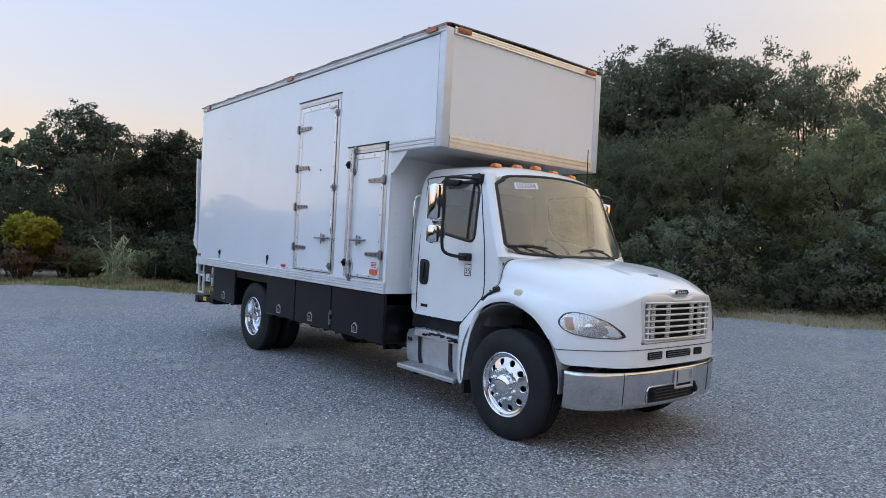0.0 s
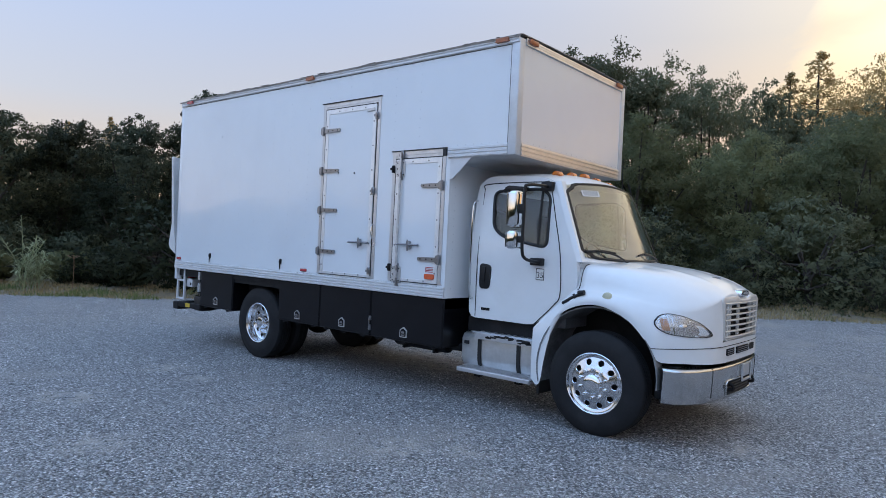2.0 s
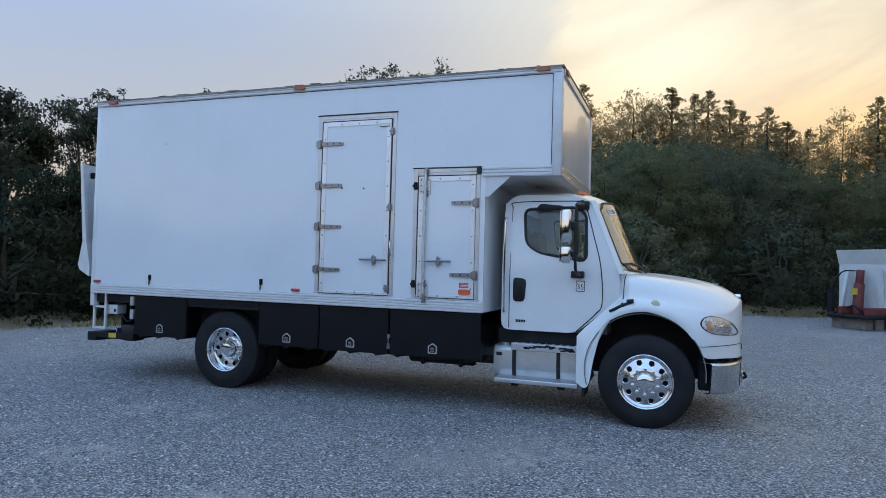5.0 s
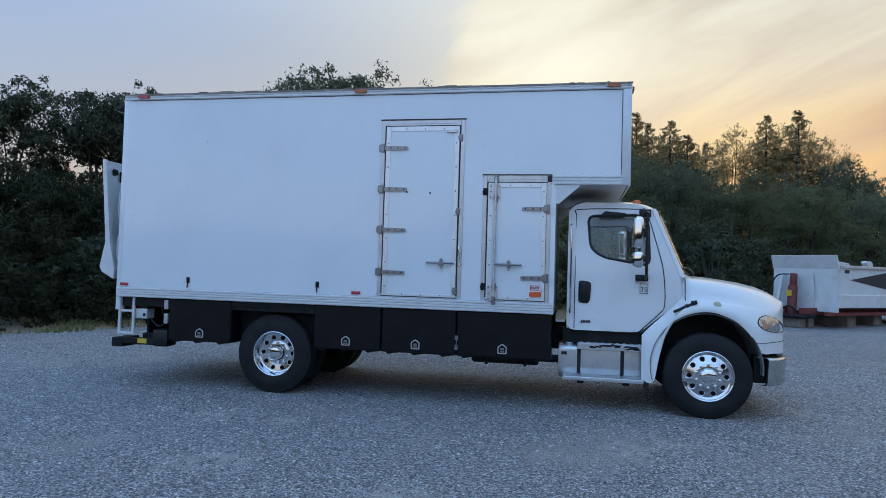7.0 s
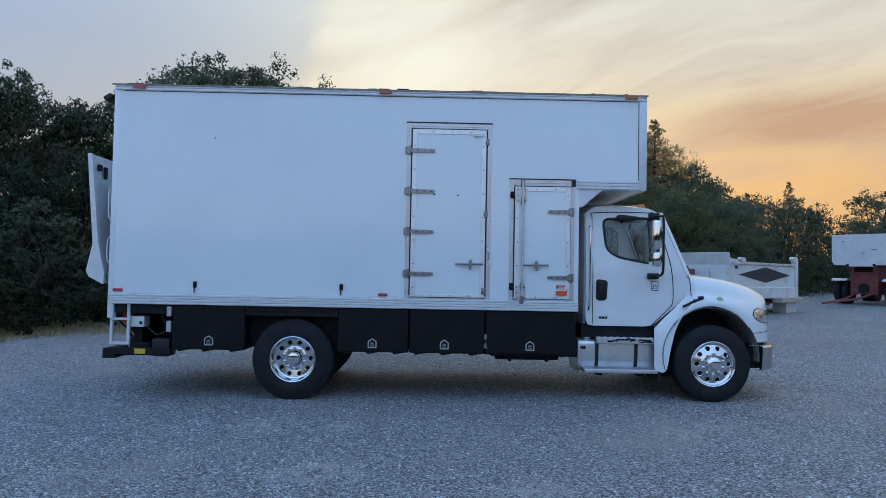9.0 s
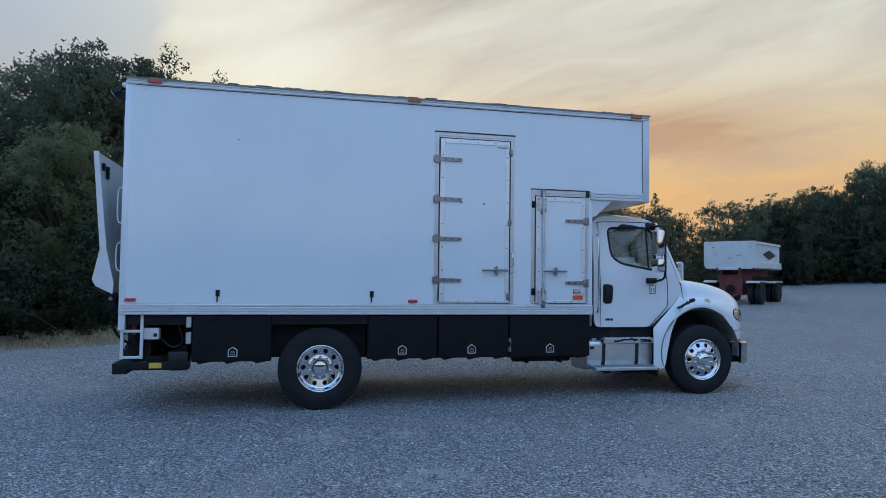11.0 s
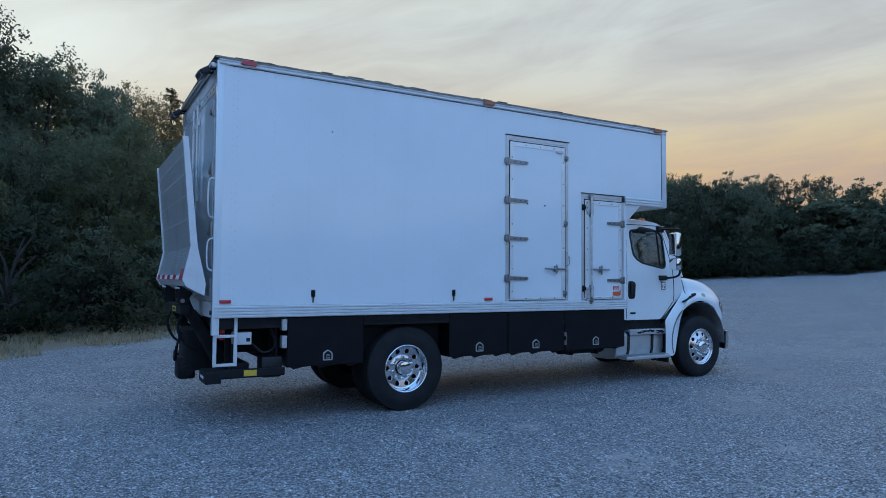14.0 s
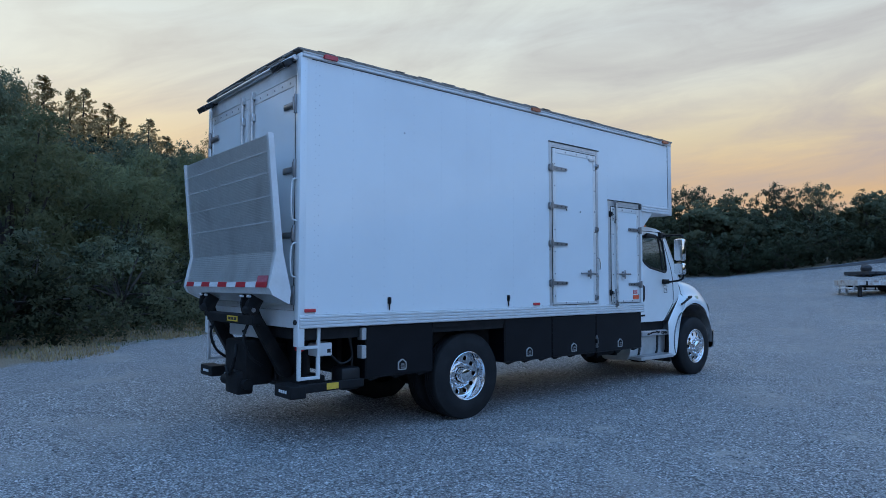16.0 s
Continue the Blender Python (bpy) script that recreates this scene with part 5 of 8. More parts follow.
cyl(bm, (XC - 0.30, 12.30, 0.52), (XC + 0.36, 12.30, 0.52), 0.06, 14)
tube(bm, [(XC - 0.1, 12.36, 0.95), (XC - 0.2, 12.42, 0.8), (XC - 0.05, 12.42, 0.62), (XC + 0.1, 12.40, 0.7)], 0.018, 8)
part("hydraulic_pack", bm, CHASSIS, lift, smooth=True)
bm = bmesh.new()
box(bm, XN + 0.25, XF - 0.25, 11.75, 11.95, 0.50, 0.66, 0.02)
part("mounting_tube", bm, CHASSIS, lift)
bm = bmesh.new()
prism(bm, rounded([(XN + 0.32, 1.16), (XN + 0.32, 0.66), (XN + 0.50, 0.47), (XC + 0.34, 0.47), (XC + 0.44, 0.60), (XC + 0.52, 1.16)], 0.03, 3), 11.90, 11.93, "y")
for x in (XN + 0.45, XC - 0.30, XC + 0.25):
    box(bm, x - 0.02, x + 0.02, 11.931, 11.99, 0.55, 1.12, 0.006, 1)
part("lift_frame", bm, CHASSIS, lift, "black steel lift mounting frame")
for x0, x1 in ((XN + 0.02, XN + 0.40), (XF - 0.40, XF - 0.02)):
    bm = bmesh.new()
    box(bm, x0, x1, 12.10, 12.27, 0.475, 0.605, 0.012)
    box(bm, (x0 + x1) / 2 - 0.05, (x0 + x1) / 2 + 0.16, 11.5, 12.12, 0.50, 0.58, 0.008)
    s = part("rear_step", bm, CHASSIS, truck, "black steel rear step bar")
    bm = bmesh.new()
    for k in range(4):
        box(bm, x0 + 0.10 + 0.045 * k, x0 + 0.135 + 0.045 * k, 12.27, 12.273, 0.525, 0.555)
    part("maker_mark", bm, TAPE_WHITE, s)
bm = bmesh.new()
box(bm, XN + 0.03, XN + 0.06, 11.40, 12.19, 0.525, 0.615, 0.008, 1)
s = part("side_step_bar", bm, CHASSIS, truck)
bm = bmesh.new()
box(bm, XN + 0.026, XN + 0.031, 11.72, 11.86, 0.54, 0.605)
part("yellow_decal", bm, YELLOW, s)
bm = bmesh.new()
box(bm, XN + 0.06, XN + 0.30, 11.42, 11.66, 0.50, 0.74, 0.03)
part("pump_cover", bm, PLASTIC, truck, smooth=True)
bm = bmesh.new()
box(bm, XN + 0.08, XN + 0.26, 11.77, 11.96, 0.88, 1.02, 0.012)
s = part("control_box", bm, ALU_WHITE, truck, "small white lift control box")
bm = bmesh.new()
box(bm, XN + 0.076, XN + 0.081, 11.79, 11.83, 0.915, 0.955)
part("switch", bm, PLASTIC, s)
bm = bmesh.new()
tube(bm, [(XN + 0.1, 11.55, 1.05), (XN + 0.12, 11.50, 0.85), (XN + 0.14, 11.62, 0.78), (XN + 0.15, 11.75, 0.88)], 0.012, 8)
tube(bm, [(XN + 0.2, 11.48, 1.1), (XN + 0.18, 11.46, 0.8), (XN + 0.2, 11.5, 0.6)], 0.014, 8)
part("hydraulic_hose", bm, PLASTIC, truck, smooth=True)
bm = bmesh.new()
box(bm, XN + 0.5, XF - 0.5, 11.40, 11.46, 0.62, 1.18)
part("rear_crossmember", bm, CHASSIS, truck)


# ---- cab ----
def cab_off(z):
    """Half the cab's width at a height."""
    u = min(max((z - 1.72) / 0.85, 0), 1)
    return 1.01 - 0.10 * u ** 1.4


def on_side(pts, s, out=0.0):
    return [(XC - s * (cab_off(z) + out), y, z) for y, z in pts]


SIDE = rounded([(5.94, 0.99), (5.94, 2.49), (5.80, 2.615), (5.06, 2.595), (4.86, 2.475), (4.575, 1.745), (4.555, 1.40), (4.76, 1.235), (5.05, 0.99)], 0.10, 5)
WIN = rounded([(5.70, 2.44), (5.08, 2.46), (4.96, 2.38), (4.94, 1.82), (5.50, 1.915), (5.66, 2.02)], 0.09, 5)


def cab_side(s):
    outer, inner = resample(SIDE, 96, (5.94, 2.3)), resample(WIN, 96, (5.68, 2.40))
    rows = []
    for u in np.linspace(0, 1, 9):
        rows.append(on_side([a.lerp(b, u) for a, b in zip(outer, inner)], s))
    bm = bmesh.new()
    sheet(bm, rows, True)
    bmesh.ops.remove_doubles(bm, verts=bm.verts, dist=1e-5)
    geom = bmesh.ops.extrude_face_region(bm, geom=bm.faces[:])
    bmesh.ops.translate(bm, verts=[g for g in geom["geom"] if isinstance(g, bmesh.types.BMVert)], vec=(s * 0.03, 0, 0))
    return bm


for s in (1, -1):
    side_ob = part("cab_side", cab_side(s), PAINT, truck, "white cab side with door", smooth=True)
    bm = bmesh.new()
    ring = resample(WIN, 60)
    tube(bm, on_side([tuple(p) for p in ring] + [tuple(ring[0])], s, -0.004), 0.018, 8, 1)
    tube(bm, on_side([(5.07, 2.46), (5.065, 2.2), (5.06, 1.84)], s, -0.006), 0.014, 8, 2)
    part("window_seal", bm, SEAL, side_ob, smooth=True)
    bm = bmesh.new()
    rows = [on_side([tuple(a.lerp(Vector((5.3, 2.2)), u)) for a in resample(WIN, 60)], s, -0.014) for u in np.linspace(0, 0.98, 6)]
    sheet(bm, rows, True)
    solid(bm, 0.005)
    g = part("side_window", bm, GLASS, side_ob, smooth=True)
    g.visible_shadow = False
    bm = bmesh.new()
    tube(bm, on_side([(5.845, 1.01), (5.845, 1.7), (5.845, 2.46)], s, 0.001), 0.005, 6, 6)
    tube(bm, on_side([(5.845, 2.46), (5.80, 2.525), (5.10, 2.535), (4.985, 2.50), (4.86, 2.1), (4.775, 1.75), (4.755, 1.35), (4.83, 1.22), (5.05, 1.005)], s, 0.001), 0.006, 6, 8)
    part("door_gap", bm, DARKLINE, side_ob)
    bm = bmesh.new()
    prism(bm, rounded([(5.80, 1.33), (5.66, 1.33), (5.64, 1.60), (5.80, 1.62)], 0.05, 5), XC - s * 1.016 - 0.006, XC - s * 1.016 + 0.006, bevel=0.003)
    hp = part("door_handle_recess", bm, PLASTIC, side_ob, smooth=True)
    bm = bmesh.new()
    prism(bm, rounded([(5.765, 1.40), (5.725, 1.40), (5.715, 1.58), (5.765, 1.585)], 0.015, 4), XC - s * 1.026 - 0.008, XC - s * 1.026 + 0.008, bevel=0.004)
    part("door_handle", bm, PLASTIC, side_ob, smooth=True)
    bm = bmesh.new()
    o = 1.06
    tube(bm, [(XC - s * 0.985, 5.90, 2.33), (XC - s * o, 5.90, 2.27), (XC - s * (o + 0.01), 5.90, 1.80), (XC - s * o, 5.90, 1.27), (XC - s * 1.0, 5.90, 1.20)], 0.014, 10)
    part("grab_rail", bm, CHROME, truck, "chrome cab grab rail", smooth=True)
    bm = bmesh.new()
    prism(bm, rounded([(5.56, 2.42), (5.26, 2.42), (5.22, 2.475), (5.50, 2.50)], 0.03, 4), XC - s * 0.965 - 0.03, XC - s * 0.965 + 0.02, bevel=0.01)
    part("rain_visor", bm, PLASTIC, side_ob, smooth=True)
    bm = bmesh.new()
    for k in range(6):
        box(bm, XC - s * 1.013 - 0.003, XC - s * 1.013 + 0.003, 5.645 + 0.02 * k, 5.66 + 0.02 * k, 1.085, 1.115)
    part("vent_badge", bm, CHASSIS, side_ob)
    # mirrors
    mx = XC - s * 1.37
    m_ob = empty("door_mirror", mx, 5.12, 2.1, "tall chrome-backed truck mirror on a black arm", "")
    m_ob.parent = truck
    m_ob.location = WHERE[m_ob.name] - WHERE[truck.name]
    for z0, z1, y0, y1 in ((2.02, 2.40, 5.02, 5.20), (1.79, 1.99, 5.03, 5.19)):
        bm = bmesh.new()
        box(bm, mx - 0.088, mx + 0.088, 5.055, 5.175, z0, z1, 0.045, 4)
        part("mirror_housing", bm, CHROME, m_ob, smooth=True)
        bm = bmesh.new()
        box(bm, mx - 0.075, mx + 0.075, 5.173, 5.182, z0 + 0.02, z1 - 0.02, 0.004, 1)
        part("mirror_glass", bm, CHROME, m_ob)
    bm = bmesh.new()
    tube(bm, [(XC - s * 0.93, 5.00, 2.475), (XC - s * 1.10, 4.98, 2.475), (mx + s * 0.05, 5.01, 2.46), (mx, 5.015, 2.40), (mx, 5.015, 2.1), (mx, 5.015, 1.80), (mx + s * 0.06, 5.01, 1.70), (XC - s * 1.08, 5.0, 1.665), (XC - s * 1.01, 5.02, 1.665)], 0.017, 10, 6)
    part("mirror_arm", bm, PLASTIC, m_ob, smooth=True)
    for bx in ((XC - s * 1.025, 0.045, 4.96, 5.11, 1.63, 1.71), (XC - s * 0.94, 0.04, 4.93, 5.07, 2.43, 2.53), (mx, 0.02, 5.0, 5.06, 2.16, 2.26), (mx, 0.02, 5.0, 5.06, 1.86, 1.93)):
        part("arm_bracket", box(bmesh.new(), bx[0] - bx[1], bx[0] + bx[1], *bx[2:], 0.012, 2), PLASTIC, m_ob, smooth=True)

# roof, back, cowl
bm = bmesh.new()
rows = []
for y, z, o in smooth_keys([(5.94, 2.475, 0.915), (5.90, 2.545, 0.91), (5.76, 2.612, 0.905), (5.40, 2.612, 0.905), (5.10, 2.593, 0.905), (4.95, 2.545, 0.905), (4.86, 2.48, 0.90)], 5):
    row = []
    for k in range(25):
        u = -1 + 2 * k / 24
        crown = (1 - abs(u) ** 2.6)
        fwd = 0.10 * (1 - u * u) * max(0.0, (5.15 - y) / 0.27)
        row.append((XC + u * o, y - min(fwd, 0.10), z + 0.085 * crown))
    rows.append(row)
sheet(bm, rows)
solid(bm, 0.02)
part("cab_roof", bm, PAINT, truck, "white cab roof", smooth=True)
bm = bmesh.new()
box(bm, XC - 0.90, XC + 0.90, 5.92, 5.942, 1.0, 2.52)
part("cab_back", bm, PAINT, truck)
for k, x in enumerate((XC - 0.62, XC - 0.30, XC, XC + 0.30, XC + 0.62)):
    bm = bmesh.new()
    z = 2.682 - 0.02 * abs(k - 2)
    prism(bm, rounded([(5.02, z - 0.01), (5.13, z - 0.01), (5.12, z + 0.035), (5.06, z + 0.045), (5.03, z + 0.02)], 0.012, 3), x - 0.045, x + 0.045, bevel=0.012)
    part("cab_marker_light", bm, AMBER, truck, "small amber cab roof light", smooth=True)

# windscreen: a curved sheet between two curves
def screen_pt(u, v, out=0.0):
    """u from -1 to 1 across, v from 0 at the bottom to 1 at the top."""
    half = 0.978 + (0.880 - 0.978) * v
    y = 4.545 + (4.865 - 4.545) * v - (0.20 - 0.07 * v) * (1 - abs(u) ** 2.2)
    z = 1.735 + (2.515 - 1.735) * v + (-0.03 + 0.09 * v) * (1 - u * u)
    n = Vector((0.35 * u, -0.92, 0.35)).normalized()
    return Vector((XC + u * half, y, z)) + n * out


def screen_ring(inset, n=20):
    a, b = 1 - inset, inset * 0.6
    pts = [(-a + 2 * a * i / n, b) for i in range(n)] + [(a, b + (1 - 2 * b) * i / n) for i in range(n)]
    pts += [(a - 2 * a * i / n, 1 - b) for i in range(n)] + [(-a, 1 - b - (1 - 2 * b) * i / n) for i in range(n)]
    out = []
    for u, v in pts:
        cu, cv = max(abs(u) / a - 0.86, 0) / 0.14, max(abs(v - 0.5) / (0.5 - b) - 0.80, 0) / 0.20
        k = 1 - 0.10 * min(cu, cv)
        out.append((u * k, 0.5 + (v - 0.5) * k))
    return out


bm = bmesh.new()
sheet(bm, [[screen_pt(-0.985 + 1.97 * i / 28, 0.015 + 0.97 * j / 14) for i in range(29)] for j in range(15)])
solid(bm, 0.006)
ws = part("windscreen", bm, SCREEN_GLASS, truck, "wide curved windscreen reflecting the sky", smooth=True)
ws.visible_shadow = False
bm = bmesh.new()
ring_a, ring_b = screen_ring(0.0), screen_ring(0.055)
sheet(bm, [[screen_pt(u, v, 0.004) for u, v in ring_a], [screen_pt(u, v, 0.012) for u, v in screen_ring(0.02)], [screen_pt(u, v, 0.006) for u, v in ring_b]], True)
solid(bm, 0.012)
part("windscreen_seal", bm, SEAL, ws, smooth=True)
for s in (-1, 1):
    bm = bmesh.new()
    rows = []
    for v in np.linspace(-0.06, 1.03, 12):
        p = screen_pt(s, v, 0.0)
        q = Vector((XC + s * (cab_off(p.z) - 0.002), p.y + 0.05, p.z))
        rows.append([p + Vector((-s * 0.05, -0.004, 0)), p.lerp(q, 0.35) + Vector((s * 0.004, -0.012, 0)), p.lerp(q, 0.8) + Vector((s * 0.006, -0.006, 0)), q])
    sheet(bm, rows)
    solid(bm, 0.015)
    part("pillar", bm, PAINT, truck, smooth=True)
bm = bmesh.new()
rows = []
for i in range(25):
    u = -1 + 2 * i / 24
    p = screen_pt(u, 0.0)
    rows.append([p + Vector((0, 0.02, 0.012)), p + Vector((0, -0.012, -0.012)), p + Vector((0, -0.02, -0.03)), p + Vector((0, 0.03, -0.10))])
sheet(bm, rows)
solid(bm, 0.01)
part("cowl", bm, PAINT, truck, smooth=True)
for x, lean in ((XC - 0.35, -0.52), (XC + 0.52, -0.50)):
    bm = bmesh.new()
    u0 = (x - XC) / 0.95
    a, b = screen_pt(u0, -0.03, 0.05), screen_pt(u0 + lean * 0.75, 0.10, 0.03)
    tube(bm, [a, a.lerp(b, 0.5) + Vector((0, -0.02, 0.02)), b], 0.010, 6)
    c, d = screen_pt(u0 + lean * 1.1, 0.085, 0.02), screen_pt(u0 + lean * 0.25, 0.095, 0.02)
    tube(bm, [c, screen_pt(u0 + lean * 0.7, 0.11, 0.022), d], 0.010, 6)
    part("wiper", bm, PLASTIC, truck, "black windscreen wiper", smooth=True)

# stock label inside the screen
def on_screen(u, v, out):
    p = screen_pt(u, v, out)
    r = (screen_pt(u + 0.05, v) - screen_pt(u - 0.05, v)).normalized()
    t = (screen_pt(u, v + 0.05) - screen_pt(u, v - 0.05)).normalized()
    n = r.cross(t).normalized()
    m = Matrix((r, n.cross(r), n)).transposed().to_4x4()
    m.translation = p
    return m


m = on_screen(-0.58, 0.86, 0.006)
bm = bmesh.new()
box(bm, -0.15, 0.15, -0.036, 0.036, -0.001, 0.001)
bmesh.ops.transform(bm, matrix=m, verts=bm.verts)
part("stock_label", bm, LABEL, ws, "white paper stock label")
text("U12354", 0.078, m @ Matrix.Translation((0, 0, 0.002)), INK, ws)

# door number label
bm = bmesh.new()
box(bm, XC - 1.0145, XC - 1.0105, 4.955, 5.055, 1.475, 1.60)
part("door_label", bm, LABEL, truck, "small square door label")
bm = bmesh.new()
xx = XC - 1.0148
for y0, y1, z0, z1 in ((4.955, 5.055, 1.475, 1.483), (4.955, 5.055, 1.592, 1.60), (4.955, 4.962, 1.483, 1.592), (5.048, 5.055, 1.483, 1.592)):
    box(bm, xx - 0.001, xx + 0.001, y0, y1, z0, z1)
part("label_border", bm, INK, truck)
text("35", 0.085, Matrix.Translation((xx, 5.005, 1.525)) @ Euler((radians(90), 0, radians(-90))).to_matrix().to_4x4(), INK, truck)

# interior
for s in (-1, 1):
    bm = bmesh.new()
    x = XC + s * 0.48
    box(bm, x - 0.25, x + 0.25, 5.25, 5.75, 1.25, 1.45, 0.06, 3)
    prism(bm, rounded([(5.66, 1.40), (5.80, 1.40), (5.87, 2.22), (5.78, 2.24)], 0.05, 4), x - 0.24, x + 0.24, bevel=0.04)
    part("seat", bm, SEAT, truck, smooth=True)
bm = bmesh.new()
prism(bm, rounded([(4.62, 1.30), (4.98, 1.30), (5.00, 1.62), (4.86, 1.74), (4.60, 1.72)], 0.05, 4), XC - 0.94, XC + 0.94)
box(bm, XC - 0.96, XC + 0.96, 4.7, 5.9, 0.99, 1.10)
box(bm, XC - 0.92, XC + 0.92, 5.88, 5.915, 1.1, 2.45)
part("dashboard", bm, INTERIOR, truck, smooth=True)
bm = bmesh.new()
ring = [(XC + 0.48 + 0.22 * math.cos(a), 5.10 + 0.10 * math.sin(a), 1.72 + 0.19 * math.sin(a)) for a in [6.28319 * k / 28 for k in range(29)]]
tube(bm, ring, 0.016, 8, 1)
tube(bm, [(XC + 0.27, 5.1, 1.72), (XC + 0.48, 5.07, 1.70), (XC + 0.69, 5.1, 1.72)], 0.014, 6)
tube(bm, [(XC + 0.48, 5.07, 1.70), (XC + 0.48, 4.85, 1.55)], 0.03, 8, 1)
part("steering_wheel", bm, SEAT, truck, smooth=True)

# ---- hood and fenders: columns from the lower edge up over the shoulder to the middle line ----
HC = 5.57   # middle of the nose
HOOD = [  # y, z and half width of the lower edge; y, z, half width of the fender's crown; y, z on the middle line; how boxed the hood is
    (4.985, 0.43, 1.125, 4.590, 1.400, 1.080, 4.43, 1.715, 1.0),
    (4.860, 0.43, 1.185, 4.545, 1.410, 1.105, 4.40, 1.715, 1.0),
    (4.790, 0.98, 1.205, 4.480, 1.405, 1.155, 4.32, 1.714, 1.0),
    (4.590, 1.205, 1.215, 4.420, 1.405, 1.170, 4.26, 1.710, 0.97),
    (4.275, 1.285, 1.215, 4.230, 1.400, 1.175, 4.08, 1.695, 0.90),
    (3.960, 1.185, 1.210, 3.960, 1.365, 1.160, 3.82, 1.662, 0.72),
    (3.755, 0.98, 1.180, 3.740, 1.320, 1.105, 3.64, 1.626, 0.52),
    (3.655, 0.820, 1.140, 3.580, 1.285, 1.040, 3.52, 1.594, 0.36),
    (3.465, 0.808, 0.985, 3.440, 1.280, 0.920, 3.42, 1.556, 0.22),
    (3.322, 0.802, 0.790, 3.335, 1.330, 0.750, 3.35, 1.515, 0.10),
    (3.264, 0.800, 0.580, 3.280, 1.395, 0.560, 3.31, 1.482, 0.0),
    (3.248, 0.798, 0.300, 3.268, 1.412, 0.290, 3.30, 1.474, 0.0),
    (3.244, 0.798, 0.000, 3.266, 1.414, 0.000, 3.295, 1.472, 0.0)]
RISE = smooth_keys([(0.0, 0.0), (0.028, 0.06), (0.048, 0.22), (0.065, 0.48), (0.092, 0.70), (0.15, 0.845), (0.30, 0.925), (0.55, 0.97), (0.8, 0.993), (1.0, 1.0)], 4)


def hood_col(k, s):
    yb, zb, ob, ys_, zs_, os_, yc_, zc_, boxed = k
    pts = []
    back = min(max((yb - 4.80) / 0.13, 0), 1)
    for i in range(9):
        u = i / 9
        b = 4 * u * (1 - u)
        z = zb + (zs_ - zb) * u
        y = yb + (ys_ - yb) * u ** 1.2
        bent = yb + 0.04 - max(0.0, z - 0.98) / 0.42 * (yb + 0.04 - ys_)
        pts.append((HC - s * (ob + (os_ - ob) * u ** 2.2 + 0.010 * b * min(1.0, ob)), y + (bent - y) * back, z))
    for i in range(len(RISE)):
        u = i / (len(RISE) - 1)
        soft_in, soft_up = 1 - math.cos(1.5708 * u), math.sin(1.5708 * u) ** 1.06
        inn = soft_in + (RISE[i][0] - soft_in) * boxed
        rise = soft_up + (RISE[i][1] - soft_up) * boxed
        off = os_ * (1 - inn)
        fold = 0.010 * max(0.0, 1 - abs(off - 0.40) / 0.07) * min(1.0, max(0.0, (yc_ - 3.31) / 0.15))
        pts.append((HC - s * off, ys_ + (yc_ - ys_) * inn ** 1.2, zs_ + (zc_ - zs_) * rise + fold))
    return pts


cols = smooth_keys(HOOD, 8)
COLS = {s: [hood_col(k, s) for k in cols] for s in (1, -1)}
bm = bmesh.new()
sheet(bm, COLS[1] + COLS[-1][::-1][1:])
bmesh.ops.remove_doubles(bm, verts=bm.verts, dist=2e-4)
gap_faces = [f for f in bm.faces if f.calc_center_median().y < 3.4 and abs(f.calc_center_median().x - 5.585) < 0.55 and 1.03 < f.calc_center_median().z < 1.375]
bmesh.ops.delete(bm, geom=gap_faces, context="FACES")
hood = part("hood", bm, PAINT, truck, "white sloping hood with wide front fenders", smooth=True)


def fender_pt(y, z, s, out=0.0):
    """A place on the front fender's skin by its y and height."""
    def at(yy, zz):
        ys_, xs_ = [], []
        for col in COLS[s][48:97]:
            low = col[:12]
            zc = [p[2] for p in low]
            ys_.append(float(np.interp(zz, zc, [p[1] for p in low])))
            xs_.append(float(np.interp(zz, zc, [p[0] for p in low])))
        return Vector((float(np.interp(yy, ys_[::-1], xs_[::-1])), yy, zz))
    p = at(y, z)
    n = (at(y + 0.03, z) - at(y - 0.03, z)).cross(at(y, z + 0.03) - at(y, z - 0.03)).normalized()
    if n.dot(Vector((-s * 0.8, -0.6, 0.1))) < 0:
        n = -n
    return p + n * out


for s in (1, -1):
    bm = bmesh.new()
    seam = []
    for col in COLS[s][50:97]:
        zc = [p[2] for p in col[:9]]
        z = 0.935 + 0.02 * min(1.0, max(0.0, (3.70 - col[0][1]) / 0.44))
        seam.append((float(np.interp(z, zc, [p[0] for p in col[:9]])) - s * 0.001, float(np.interp(z, zc, [p[1] for p in col[:9]])) - 0.002, z))
    tube(bm, seam, 0.0035, 6, 1)
    part("skirt_gap", bm, DARKLINE, hood)
    bm = bmesh.new()
    tube(bm, [Vector(p) + Vector((-s * 0.002, -0.001, 0.001)) for p in COLS[s][11]][9:36], 0.006, 6, 1)
    part("hood_gap", bm, DARKLINE, hood)
LINER = material("dusty_grey_liner", (0.20, 0.20, 0.20), 0.8, vary=0.3, scale=4, dirt=(0.03, 0.03, 0.03), dirt_scale=3.0, dirt_amount=0.6)
REPEATER = material("yellowed_lens", (0.55, 0.52, 0.36), 0.35, vary=0.1, scale=20, coat=0.4)
